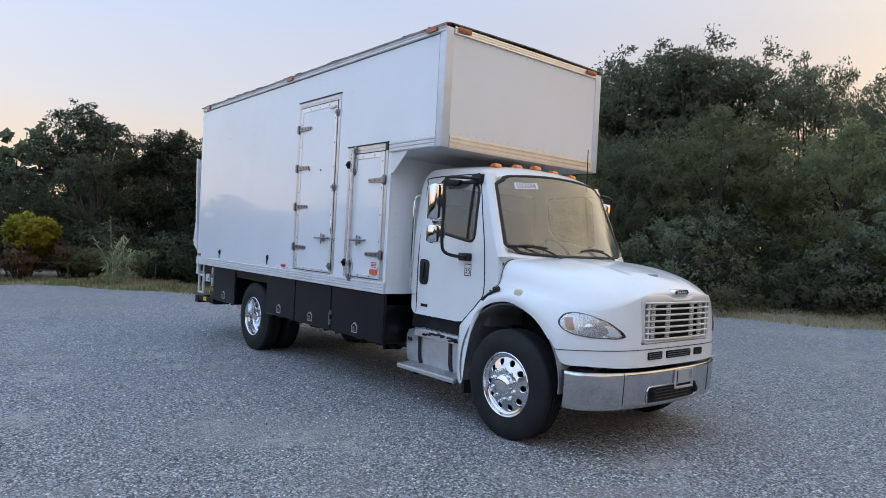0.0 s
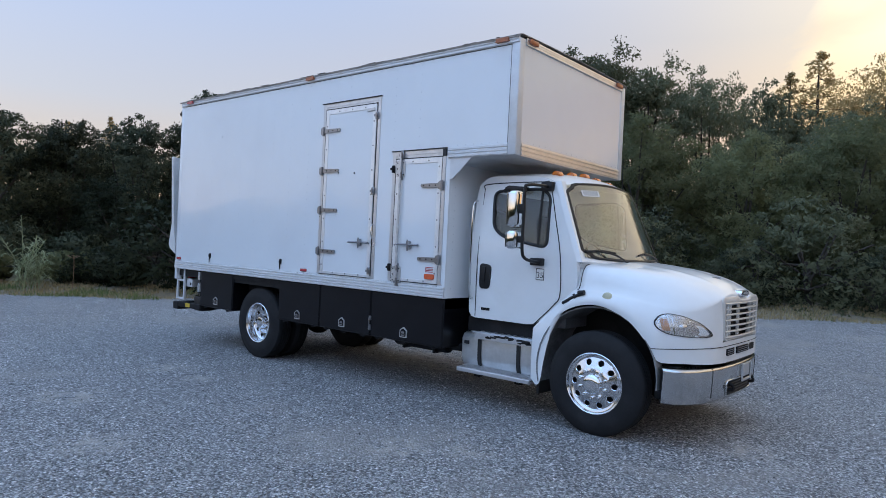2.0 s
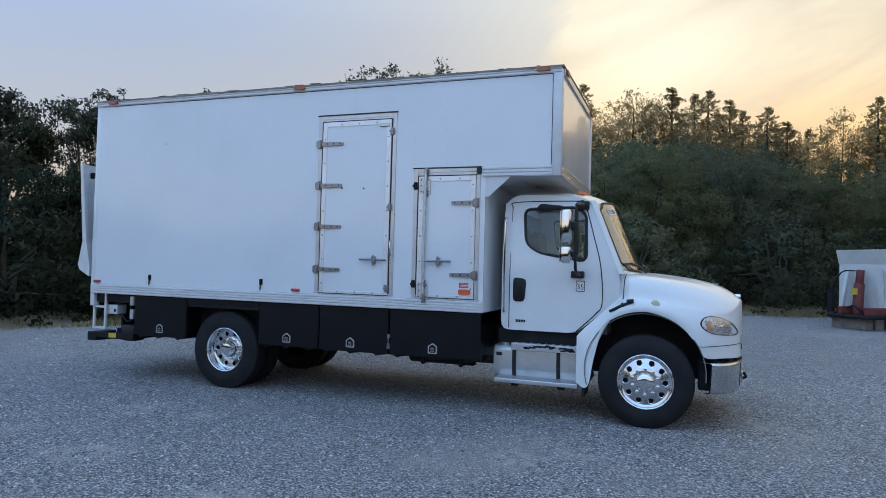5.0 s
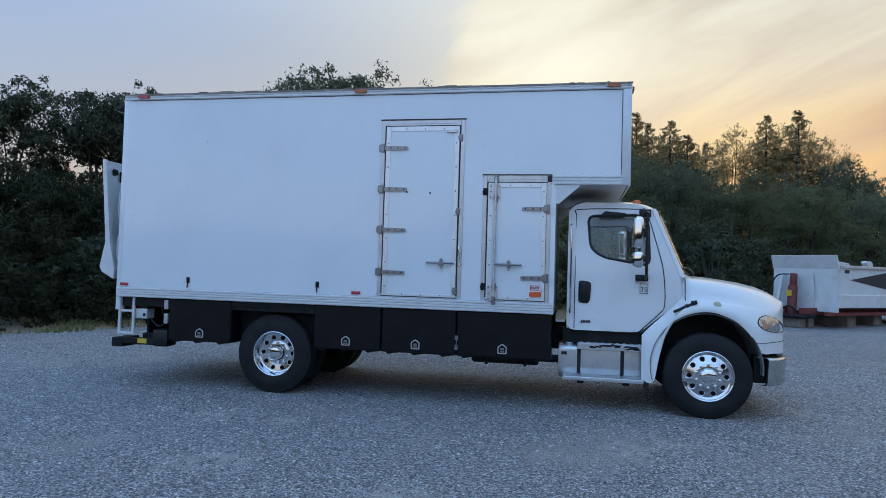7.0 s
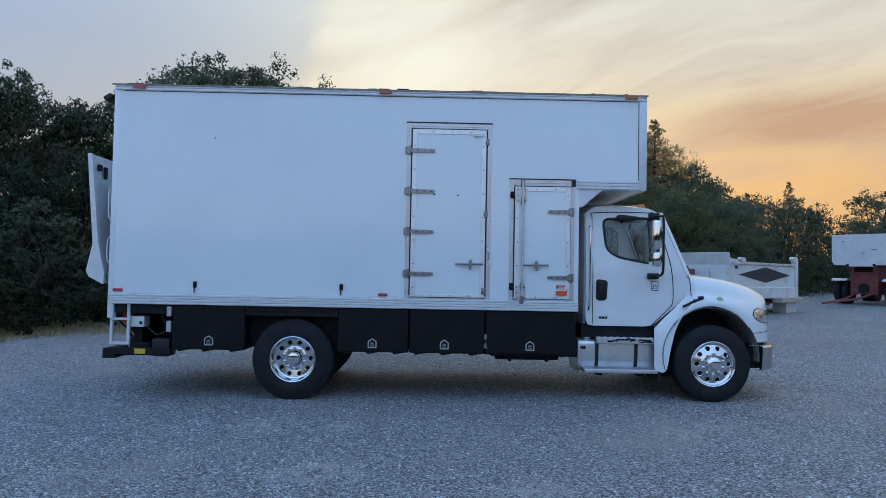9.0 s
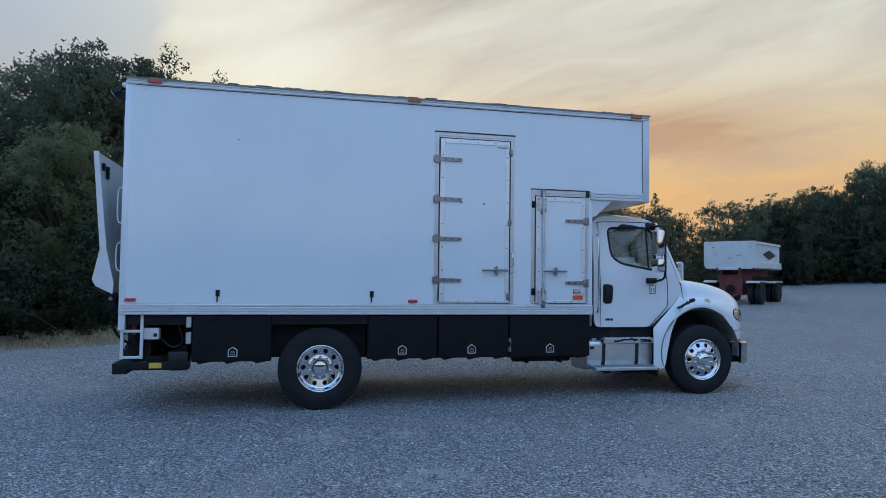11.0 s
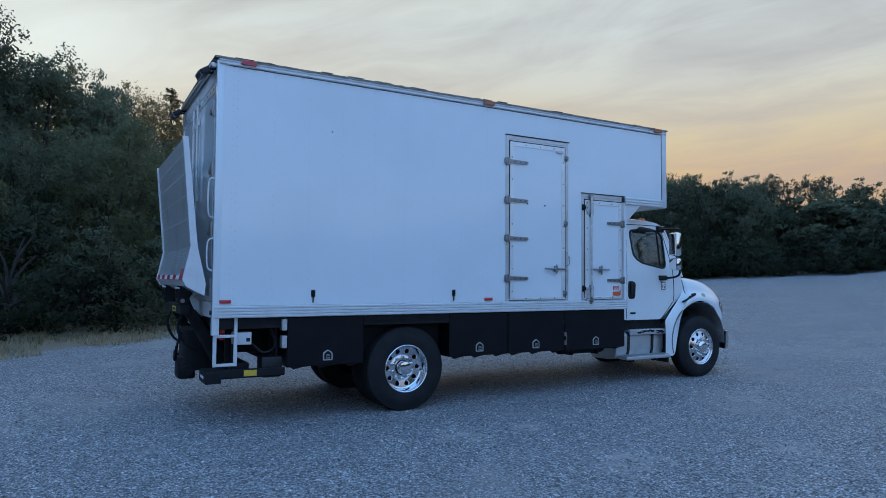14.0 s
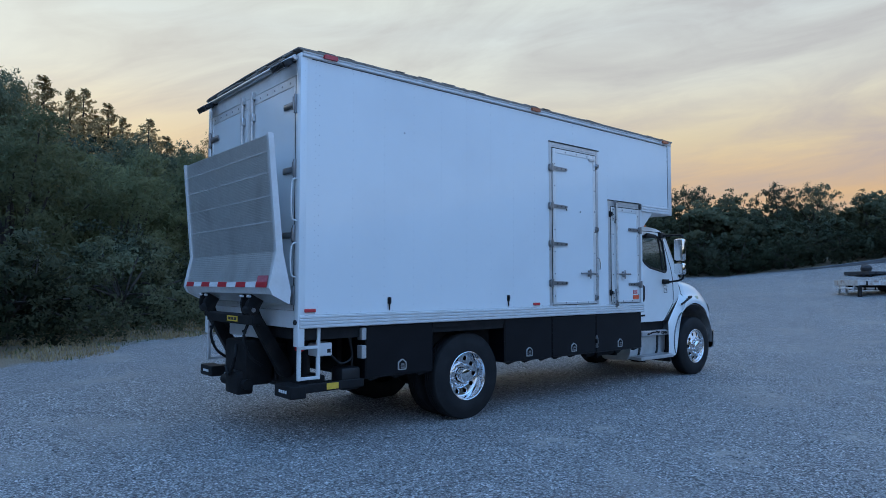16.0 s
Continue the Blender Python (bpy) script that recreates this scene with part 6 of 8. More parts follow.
# inner wheel wells
for s in (1, -1):
    bm = bmesh.new()
    rows = []
    for off in (1.13, 0.75, 0.45):
        rows.append([(XC - s * off, AXLE_F + 0.02 + 0.648 * math.cos(a), 0.62 + 0.648 * math.sin(a)) for a in np.linspace(-0.3, math.pi + 0.1, 24)])
    sheet(bm, rows)
    solid(bm, 0.01)
    part("wheel_liner", bm, LINER, hood, smooth=True)
    bm = bmesh.new()
    box(bm, min(XC - s * 0.45, XC - s * 0.50), max(XC - s * 0.45, XC - s * 0.50), 3.5, 4.95, 0.5, 1.3)
    part("splash_panel", bm, CHASSIS, hood)
    bm = bmesh.new()
    nx = HC - s * 1.186
    tube(bm, [(nx + s * 0.02, 4.66, 1.270), (nx, 4.60, 1.30), (nx - s * 0.012, 4.52, 1.345), (nx - s * 0.018, 4.40, 1.392)], 0.017, 8, 3)
    tube(bm, [(nx - s * 0.012, 4.525, 1.372), (nx - s * 0.016, 4.50, 1.330)], 0.012, 6, 1)
    tube(bm, [(nx - s * 0.016, 4.47, 1.39), (nx - s * 0.026, 4.40, 1.40)], 0.022, 8, 1)
    part("hood_latch", bm, PLASTIC, hood, "black rubber hood latch", smooth=True)
    bm = bmesh.new()
    spin(bm, [(-0.03, 0.05), (-0.006, 0.05), (0.004, 0.044), (0.010, 0.028), (0.012, 0.001)] if s < 0 else [(0.03, 0.05), (0.006, 0.05), (-0.004, 0.044), (-0.010, 0.028), (-0.012, 0.001)], (HC - s * 1.194, 4.17, 1.368), 20)
    part("side_repeater", bm, REPEATER, hood, smooth=True)

# white panels between the doors and the hood
for s in (1, -1):
    bm = bmesh.new()
    sheet(bm, [[(XC - s * (cab_off(z) - 0.003), 4.580, z), (XC - s * 0.965, 4.570, z), (XC - s * 0.93, 4.600, z)] for z in np.linspace(1.36, 1.745, 6)])
    solid(bm, 0.008)
    part("cowl_side", bm, PAINT, truck, smooth=True)

# headlights
PALE_AMBER = material("pale_amber_lens", (0.50, 0.26, 0.15), 0.3, vary=0.15, scale=20)
REFLECTOR = material("headlight_reflector", (0.62, 0.61, 0.59), 0.25, 0.85, vary=0.15, scale=10)
LAMP = rounded([(3.70, 1.185), (3.672, 1.240), (3.60, 1.262), (3.49, 1.242), (3.385, 1.19), (3.325, 1.115), (3.312, 1.070), (3.345, 1.056), (3.46, 1.060), (3.58, 1.078), (3.655, 1.115), (3.69, 1.15)], 0.03, 4)


def lamp_ring(scale, s, out):
    return [fender_pt(3.50 + (y - 3.50) * scale, 1.155 + (z - 1.155) * scale, s, out) for y, z in LAMP]


for s in (1, -1):
    bm = bmesh.new()
    sheet(bm, [lamp_ring(1.06, s, -0.006), lamp_ring(1.06, s, 0.004), lamp_ring(1.01, s, 0.007), lamp_ring(0.96, s, -0.004)], True)
    hl = part("headlight", bm, SEAL, truck, "almond shaped headlight with amber corner", smooth=True)
    bm = bmesh.new()
    sheet(bm, [lamp_ring(u, s, 0.0015) for u in (0.02, 0.3, 0.6, 0.98)], True)
    part("headlight_bowl", bm, REFLECTOR, hl, smooth=True)
    bm = bmesh.new()
    sheet(bm, [lamp_ring(u, s, 0.010 + 0.016 * (1 - u * u)) for u in (0.02, 0.3, 0.6, 0.8, 0.92, 1.0)], True)
    solid(bm, 0.003)
    part("headlight_lens", bm, LENS, hl, smooth=True).visible_shadow = False
    bm = bmesh.new()
    sheet(bm, [[fender_pt(3.668 - 0.06 * i / 5 - 0.035 * j / 5, 1.215 - 0.105 * j / 5, s, 0.004) for i in range(6)] for j in range(6)])
    part("turn_signal", bm, PALE_AMBER, hl, smooth=True)
    bm = bmesh.new()
    sheet(bm, [[fender_pt(y - 0.035 * j / 4 + dy_, 1.235 - 0.16 * j / 4, s, 0.0045) for dy_ in (0.004, -0.004)] for j in range(5) for y in (3.575,)])
    part("reflector_divider", bm, CHROME, hl, smooth=True)
    bm = bmesh.new()
    sheet(bm, [[fender_pt(3.49 + r * 0.030 * math.cos(a), 1.145 + r * 0.028 * math.sin(a), s, 0.003 + 0.008 * (1 - r)) for a in np.linspace(0, 2 * math.pi, 20, endpoint=False)] for r in (0.05, 0.4, 0.75, 1.0)], True)
    part("lamp_bulb", bm, CHROME, hl, smooth=True)

# grille
GY = 3.244
GC = 5.585
GR = 0.59
SURROUND = material("silver_grey_grille_surround", (0.66, 0.64, 0.61), 0.35, 0.2, vary=0.04, scale=6)
GRILLE_BAR = material("bright_grille_bar", (0.80, 0.79, 0.77), 0.28, 0.55, vary=0.04, scale=8)
bm = bmesh.new()
gout = rounded([(GC - GR, 1.428), (GC - 0.20, 1.432), (GC - 0.13, 1.402), (GC + 0.13, 1.402), (GC + 0.20, 1.432), (GC + GR, 1.428), (GC + GR - 0.03, 1.00), (GC - GR + 0.03, 1.00)], 0.06, 5)
gin = rounded([(GC - GR + 0.045, 1.368), (GC - 0.20, 1.370), (GC - 0.13, 1.368), (GC + 0.13, 1.368), (GC + 0.20, 1.370), (GC + GR - 0.045, 1.368), (GC + GR - 0.07, 1.025), (GC - GR + 0.07, 1.025)], 0.04, 5)
mid = [((a[0] * 0.6 + b[0] * 0.4), (a[1] * 0.6 + b[1] * 0.4)) for a, b in zip(gout, gin)]


def bow(x):
    """How far the grille curves back from its middle."""
    return 0.035 * ((x - GC) / GR) ** 2


sheet(bm, [[(x, GY + d + bow(x), z) for x, z in ring] for ring, d in ((gout, 0.06), (gout, -0.004), (mid, -0.018), (gin, -0.014), (gin, 0.03))], True)
grille = part("grille", bm, SURROUND, truck, "silver radiator grille with horizontal bars", smooth=True)
bm = bmesh.new()
sheet(bm, [[(GC + (GR - 0.05) * u, GY + 0.085 + bow(GC + (GR - 0.02) * u), z) for u in np.linspace(-1, 1, 13)] for z in (0.98, 1.40)])
part("grille_backing", bm, CHASSIS, grille)
for x in (GC - GR + 0.105, GC + GR - 0.105):
    part("grille_post", box(bmesh.new(), x - 0.014, x + 0.014, GY - 0.017 + bow(x), GY + 0.012 + bow(x), 1.03, 1.366, 0.004, 1), GRILLE_BAR, grille)
for k in range(7):
    z = 1.040 + 0.054 * k
    half = GR - 0.05 + 0.02 * (k / 6 - 0.5)
    bm = bmesh.new()
    rows = [[(GC + half * u, GY + d + bow(GC + half * u), z + e) for d, e in ((0.006, -0.005), (-0.016, -0.008), (-0.021, -0.004), (-0.021, 0.004), (-0.017, 0.008), (0.006, 0.009))] for u in np.linspace(-1, 1, 13)]
    sheet(bm, rows, True)
    part("grille_bar", bm, GRILLE_BAR, grille, smooth=True)
    if k < 6:
        for x in (GC - 0.42, GC - 0.20, GC + 0.20, GC + 0.36):
            bm = bmesh.new()
            for a_, b_, c_, e_ in ((-0.026, -0.016, 0.014, 0.042), (0.016, 0.026, 0.014, 0.042), (-0.016, 0.016, 0.014, 0.021), (-0.016, 0.016, 0.035, 0.042)):
                box(bm, x + a_, x + b_, GY - 0.014 + bow(x), GY + 0.004 + bow(x), z + c_, z + e_, 0.002, 1)
            part("grille_clip", bm, GRILLE_BAR, grille)
bm = bmesh.new()
prism(bm, rounded([(GC - 0.125, 1.432), (GC + 0.125, 1.432), (GC + 0.115, 1.485), (GC - 0.115, 1.485)], 0.028, 5), GY - 0.008, GY + 0.07, "y", 0.008)
badge = part("badge", bm, CHROME, hood, "blank oval chrome badge", smooth=True)
bm = bmesh.new()
prism(bm, rounded([(GC - 0.10, 1.444), (GC + 0.10, 1.444), (GC + 0.093, 1.474), (GC - 0.093, 1.474)], 0.015, 4), GY - 0.011, GY - 0.007, "y")
part("badge_face", bm, CHASSIS, badge)
for k in range(5):
    part("badge_bar", box(bmesh.new(), GC - 0.078 + 0.034 * k, GC - 0.054 + 0.034 * k, GY - 0.014, GY - 0.010, 1.450, 1.468), GRILLE_BAR, badge)
# lower openings under the grille
for x0, x1 in ((GC - 0.475, GC - 0.255), (GC - 0.19, GC + 0.21), (GC + 0.29, GC + 0.43)):
    bm = bmesh.new()
    y0 = 3.236 + bow((x0 + x1) / 2) * 0.6
    prism(bm, rounded([(x0, 0.862), (x1, 0.862), (x1, 0.928), (x0, 0.928)], 0.012, 3), y0, y0 + 0.03, "y")
    o = part("air_slot", bm, CHASSIS, hood)
    for k in range(3):
        if x0 < GC + 0.2:
            part("slot_slat", box(bmesh.new(), x0 + 0.008, x1 - 0.008, y0 - 0.005, y0 + 0.003, 0.874 + 0.019 * k, 0.879 + 0.019 * k), HINGE, o)
# bright wing on the hood
bm = bmesh.new()
prism(bm, [(GC - 0.10, 3.54), (GC + 0.10, 3.60), (GC + 0.0, 3.56), (GC - 0.02, 3.48)], 1.575, 1.605, "z")
part("hood_wing", bm, CHROME, hood)

# bumper
BUMP = [(3.585, 1.125), (3.50, 1.105), (3.42, 1.045), (3.325, 0.88), (3.262, 0.62), (3.226, 0.30), (3.218, 0.0)]


def bumper_row(z, y_add, off_add):
    keys = smooth_keys(BUMP, 6)
    left = [(XC - (o + off_add * min(o, 1)), y + y_add, z) for y, o in keys]
    right = [(XC + (o + off_add * min(o, 1)), y + y_add, z) for y, o in keys[::-1]][1:]
    return left + right


bm = bmesh.new()
prof = [(0.43, 0.07, -0.06), (0.437, 0.035, -0.03), (0.452, 0.018, -0.010), (0.475, 0.012, -0.004), (0.50, 0.010, -0.003), (0.62, 0.004, 0.0), (0.740, 0.0, 0.0), (0.752, 0.002, 0.0), (0.761, 0.008, -0.006), (0.767, 0.020, -0.012), (0.769, 0.035, -0.02), (0.770, 0.14, -0.10)]
sheet(bm, [bumper_row(z, y, o) for z, y, o in prof])
solid(bm, 0.008)
bumper = part("front_bumper", bm, BUMPER, truck, "hazed chrome steel front bumper", smooth=True)
bm = bmesh.new()
sheet(bm, [bumper_row(z, y + 0.014, o - 0.014) for z, y, o in prof[1:-2]])
part("bumper_lining", bm, CHASSIS, bumper, "black inner side of the bumper")


def bumper_pt(off, z, out=0.0):
    """A place on the bumper's front at a distance from its middle and a height."""
    keys = smooth_keys(BUMP, 6)[::-1]
    y = float(np.interp(abs(off), [k[1] for k in keys], [k[0] for k in keys]))
    return Vector((XC + off, y + float(np.interp(z, [p[0] for p in prof[:9]], [p[1] for p in prof[:9]])) - out, z))


def bumper_patch(x0, x1, z0, z1, out, n=14):
    bm = bmesh.new()
    sheet(bm, [[bumper_pt(x0 + (x1 - x0) * i / n, z0 + (z1 - z0) * j / 4, out) for i in range(n + 1)] for j in range(5)])
    return bm


part("tow_opening", bumper_patch(-0.40, 0.40, 0.485, 0.615, 0.003), CHASSIS, bumper)
bm = bmesh.new()
ringp = [bumper_pt(x, z, 0.004) for x, z in rounded([(-0.41, 0.478), (0, 0.478), (0.41, 0.478), (0.41, 0.622), (0, 0.622), (-0.41, 0.622)], 0.045, 4)]
tube(bm, ringp + [ringp[0]], 0.008, 6, 1)
part("opening_lip", bm, BUMPER, bumper, smooth=True)
for k in range(4):
    bm = bmesh.new()
    tube(bm, [bumper_pt(-0.30 + 0.55 * i / 8, 0.51 + 0.028 * k, 0.006) for i in range(9)], 0.005, 6, 1)
    part("opening_slat", bm, PLASTIC, bumper)
for s in (-1, 1):
    bm = bmesh.new()
    tube(bm, [(XC + s * 0.34, 3.245, 0.585), (XC + s * 0.34, 3.205, 0.58), (XC + s * 0.34, 3.195, 0.54), (XC + s * 0.34, 3.245, 0.525)], 0.016, 8)
    part("tow_hook", bm, CHASSIS, bumper, smooth=True)
bm = bmesh.new()
box(bm, XC - 0.02, XC + 0.0, 3.198, 3.214, 0.575, 0.755, 0.003, 1)
box(bm, XC + 0.27, XC + 0.29, 3.200, 3.216, 0.575, 0.755, 0.003, 1)
box(bm, XC + 0.0, XC + 0.27, 3.199, 3.215, 0.575, 0.598, 0.003, 1)
box(bm, XC + 0.0, XC + 0.27, 3.204, 3.214, 0.735, 0.750, 0.003, 1)
box(bm, XC + 0.04, XC + 0.23, 3.206, 3.216, 0.62, 0.735, 0.003, 1)
p = part("plate_holder", bm, GALV, bumper, "blank grey plate holder")
for s in (-1, 1):
    bm = bmesh.new()
    tube(bm, [bumper_pt(s * 0.70, z, 0.0015) for z in (0.44, 0.5, 0.62, 0.735, 0.765)], 0.003, 6, 1)
    part("bumper_joint", bm, DARKLINE, bumper)
bm = bmesh.new()
for s in (-1, 1):
    box(bm, XC + s * 0.90 - 0.09, XC + s * 0.90 + 0.09, 3.50, 3.72, 0.45, 0.78, 0.02)
box(bm, XC - 0.78, XC + 0.78, 3.40, 3.46, 0.55, 0.78)
part("bumper_mount", bm, CHASSIS, bumper)

# fuel tank and step
bm = bmesh.new()
prism(bm, rounded([(XN + 0.34, 0.40), (XN + 0.30, 0.50), (XN + 0.29, 0.76), (XN + 0.34, 0.80), (XN + 0.86, 0.80), (XN + 0.90, 0.72), (XN + 0.86, 0.36), (XN + 0.45, 0.36)], 0.05, 4), 4.99, 6.03, "y", 0.015)
tank = part("fuel_tank", bm, material("brushed_tank_aluminium", (0.66, 0.66, 0.65), 0.36, 0.8, vary=0.08, scale=3, dirt=(0.4, 0.38, 0.35), dirt_scale=4, dirt_amount=0.4), truck, "aluminium fuel tank with black straps", smooth=True)
for y in (5.775, 5.245):
    bm = bmesh.new()
    prism(bm, rounded([(XN + 0.325, 0.39), (XN + 0.285, 0.50), (XN + 0.275, 0.765), (XN + 0.33, 0.815), (XN + 0.87, 0.812), (XN + 0.91, 0.72), (XN + 0.87, 0.35), (XN + 0.44, 0.35)], 0.05, 4), y - 0.022, y + 0.022, "y")
    part("tank_strap", bm, SEAL, tank)
bm = bmesh.new()
box(bm, XN + 0.24, XN + 0.50, 5.00, 5.80, 0.80, 0.835, 0.006, 1)
box(bm, XN + 0.22, XN + 0.255, 5.00, 5.80, 0.755, 0.832, 0.006, 1)
for k in range(9):
    box(bm, XN + 0.26, XN + 0.48, 5.03 + 0.088 * k, 5.06 + 0.088 * k, 0.834, 0.842)
part("upper_step", bm, ALU, truck, "worn aluminium upper cab step")
bm = bmesh.new()
for k in range(14):
    y = random.uniform(5.04, 5.62)
    z = random.uniform(0.765, 0.815)
    prism(bm, rounded([(y, z), (y + random.uniform(0.03, 0.12), z + random.uniform(-0.01, 0.005)), (y + random.uniform(0.04, 0.1), z + random.uniform(0.012, 0.03)), (y + 0.01, z + 0.02)], 0.006, 2), XN + 0.216, XN + 0.2195)
tagged(part("torn_tread_tape", bm, SEAL, truck, "torn black tread tape on the step"), kind="stuff")
bm = bmesh.new()
prism(bm, rounded([(XN + 0.13, 0.375), (XN + 0.13, 0.425), (XN + 0.42, 0.44), (XN + 0.42, 0.39)], 0.01, 2), 5.0, 5.97, "y")
for k in range(22):
    box(bm, XN + 0.15, XN + 0.40, 5.02 + 0.042 * k, 5.035 + 0.042 * k, 0.432, 0.442)
part("lower_step", bm, ALU, truck, "ribbed aluminium lower cab step")
for y in (5.2, 5.75):
    part("step_bracket", box(bmesh.new(), XN + 0.22, XN + 0.45, y - 0.04, y + 0.04, 0.33, 0.40, 0.006, 1), CHASSIS, truck)
bm = bmesh.new()
cyl(bm, (XN + 0.40, 5.90, 0.79), (XN + 0.36, 5.90, 0.845), 0.055, 20, bevel=0.008)
part("filler_cap", bm, ALU, tank, smooth=True)
bm = bmesh.new()
box(bm, XN + 0.283, XN + 0.289, 5.925, 5.995, 0.67, 0.71)
part("tank_sticker", bm, INK, tank)
for x in (XC - 0.775, XC + 0.775):
    part("cab_sill", box(bmesh.new(), x - 0.175, x + 0.175, 4.99, 5.98, 0.83, 0.99), CHASSIS, truck)
bm = bmesh.new()
box(bm, XC - 1.05, XC - 0.7, 4.93, 4.96, 0.28, 0.75)
part("mud_flap", bm, SEAL, truck)
bm = bmesh.new()
tube(bm, [(XF - 0.5, 4.95, 2.5), (XF - 0.5, 4.96, 3.0)], 0.006, 6, 1)
part("antenna", bm, PLASTIC, truck)


# ---- trees ----
def leaves_mesh(name, centres, radii, per, size, seed, droop=0.0, flat=0.75):
    """Small pointed leaf blades round clump centres, as one mesh."""
    rng = np.random.default_rng(seed)
    n = len(centres) * per
    c = np.repeat(np.array(centres), per, axis=0)
    r = np.repeat(np.array(radii), per)[:, None]
    d = rng.normal(size=(n, 3))
    d /= np.linalg.norm(d, axis=1)[:, None]
    pos = c + d * r * rng.random((n, 1)) ** 0.45 * np.array([1, 1, flat])
    pos[:, 2] -= droop * rng.random(n)
    a = rng.normal(size=(n, 3)) + d * 0.6
    a[:, 2] -= droop
    a /= np.linalg.norm(a, axis=1)[:, None]
    b = np.cross(a, rng.normal(size=(n, 3)))
    b /= np.linalg.norm(b, axis=1)[:, None]
    s = size * (0.6 + 0.8 * rng.random((n, 1)))
    tri = np.stack([pos - a * s * 0.8 - b * s * 0.5, pos - a * s * 0.8 + b * s * 0.5, pos + a * s], axis=1)
    # the blades catch light like the rounded boughs that they clothe
    out = pos - c.mean(axis=0)
    out /= np.linalg.norm(out, axis=1)[:, None] + 1e-6
    out = out * 1.0 + d * 0.32 + rng.normal(size=(n, 3)) * 0.13
    out /= np.linalg.norm(out, axis=1)[:, None]
    wrong = (np.cross(tri[:, 1] - tri[:, 0], tri[:, 2] - tri[:, 0]) * out).sum(axis=1) < 0
    tri[wrong] = tri[wrong][:, ::-1]
    tri = tri.reshape(-1, 3)
    m = bpy.data.meshes.new(name)
    m.vertices.add(3 * n)
    m.vertices.foreach_set("co", tri.ravel())
    m.loops.add(3 * n)
    m.loops.foreach_set("vertex_index", np.arange(3 * n))
    m.polygons.add(n)
    m.polygons.foreach_set("loop_start", np.arange(0, 3 * n, 3))
    m.polygons.foreach_set("loop_total", np.full(n, 3))
    m.polygons.foreach_set("use_smooth", np.ones(n, dtype=bool))
    m.update()
    m.normals_split_custom_set(np.repeat(out, 3, axis=0).tolist())
    return m


def limb(bm, a, b, r0, r1, seg=7, bend=0.3, rng=random):
    a, b = Vector(a), Vector(b)
    mid = a.lerp(b, 0.5) + Vector((rng.uniform(-bend, bend), rng.uniform(-bend, bend), rng.uniform(0, bend)))
    rings = []
    for i in range(6):
        u = i / 5
        p = (1 - u) ** 2 * a + 2 * u * (1 - u) * mid + u * u * b
        t = (2 * (1 - u) * (mid - a) + 2 * u * (b - mid)).normalized()
        x = t.orthogonal().normalized()
        y = t.cross(x)
        r = r0 + (r1 - r0) * u
        rings.append([bm.verts.new(p + r * (math.cos(6.28319 * k / seg) * x + math.sin(6.28319 * k / seg) * y)) for k in range(seg)])
    for p, q in zip(rings, rings[1:]):
        for k in range(seg):
            bm.faces.new((p[k], p[(k + 1) % seg], q[(k + 1) % seg], q[k]))


TREE_LABEL = {"oak": "dark green live oak with an uneven open crown", "bay": "dense olive-green tree leafy down to the ground", "pine": "tall conifer with tiered feathery branches", "far": "dark distant broadleaf tree in the woods", "bush": "dark green bush under the trees"}


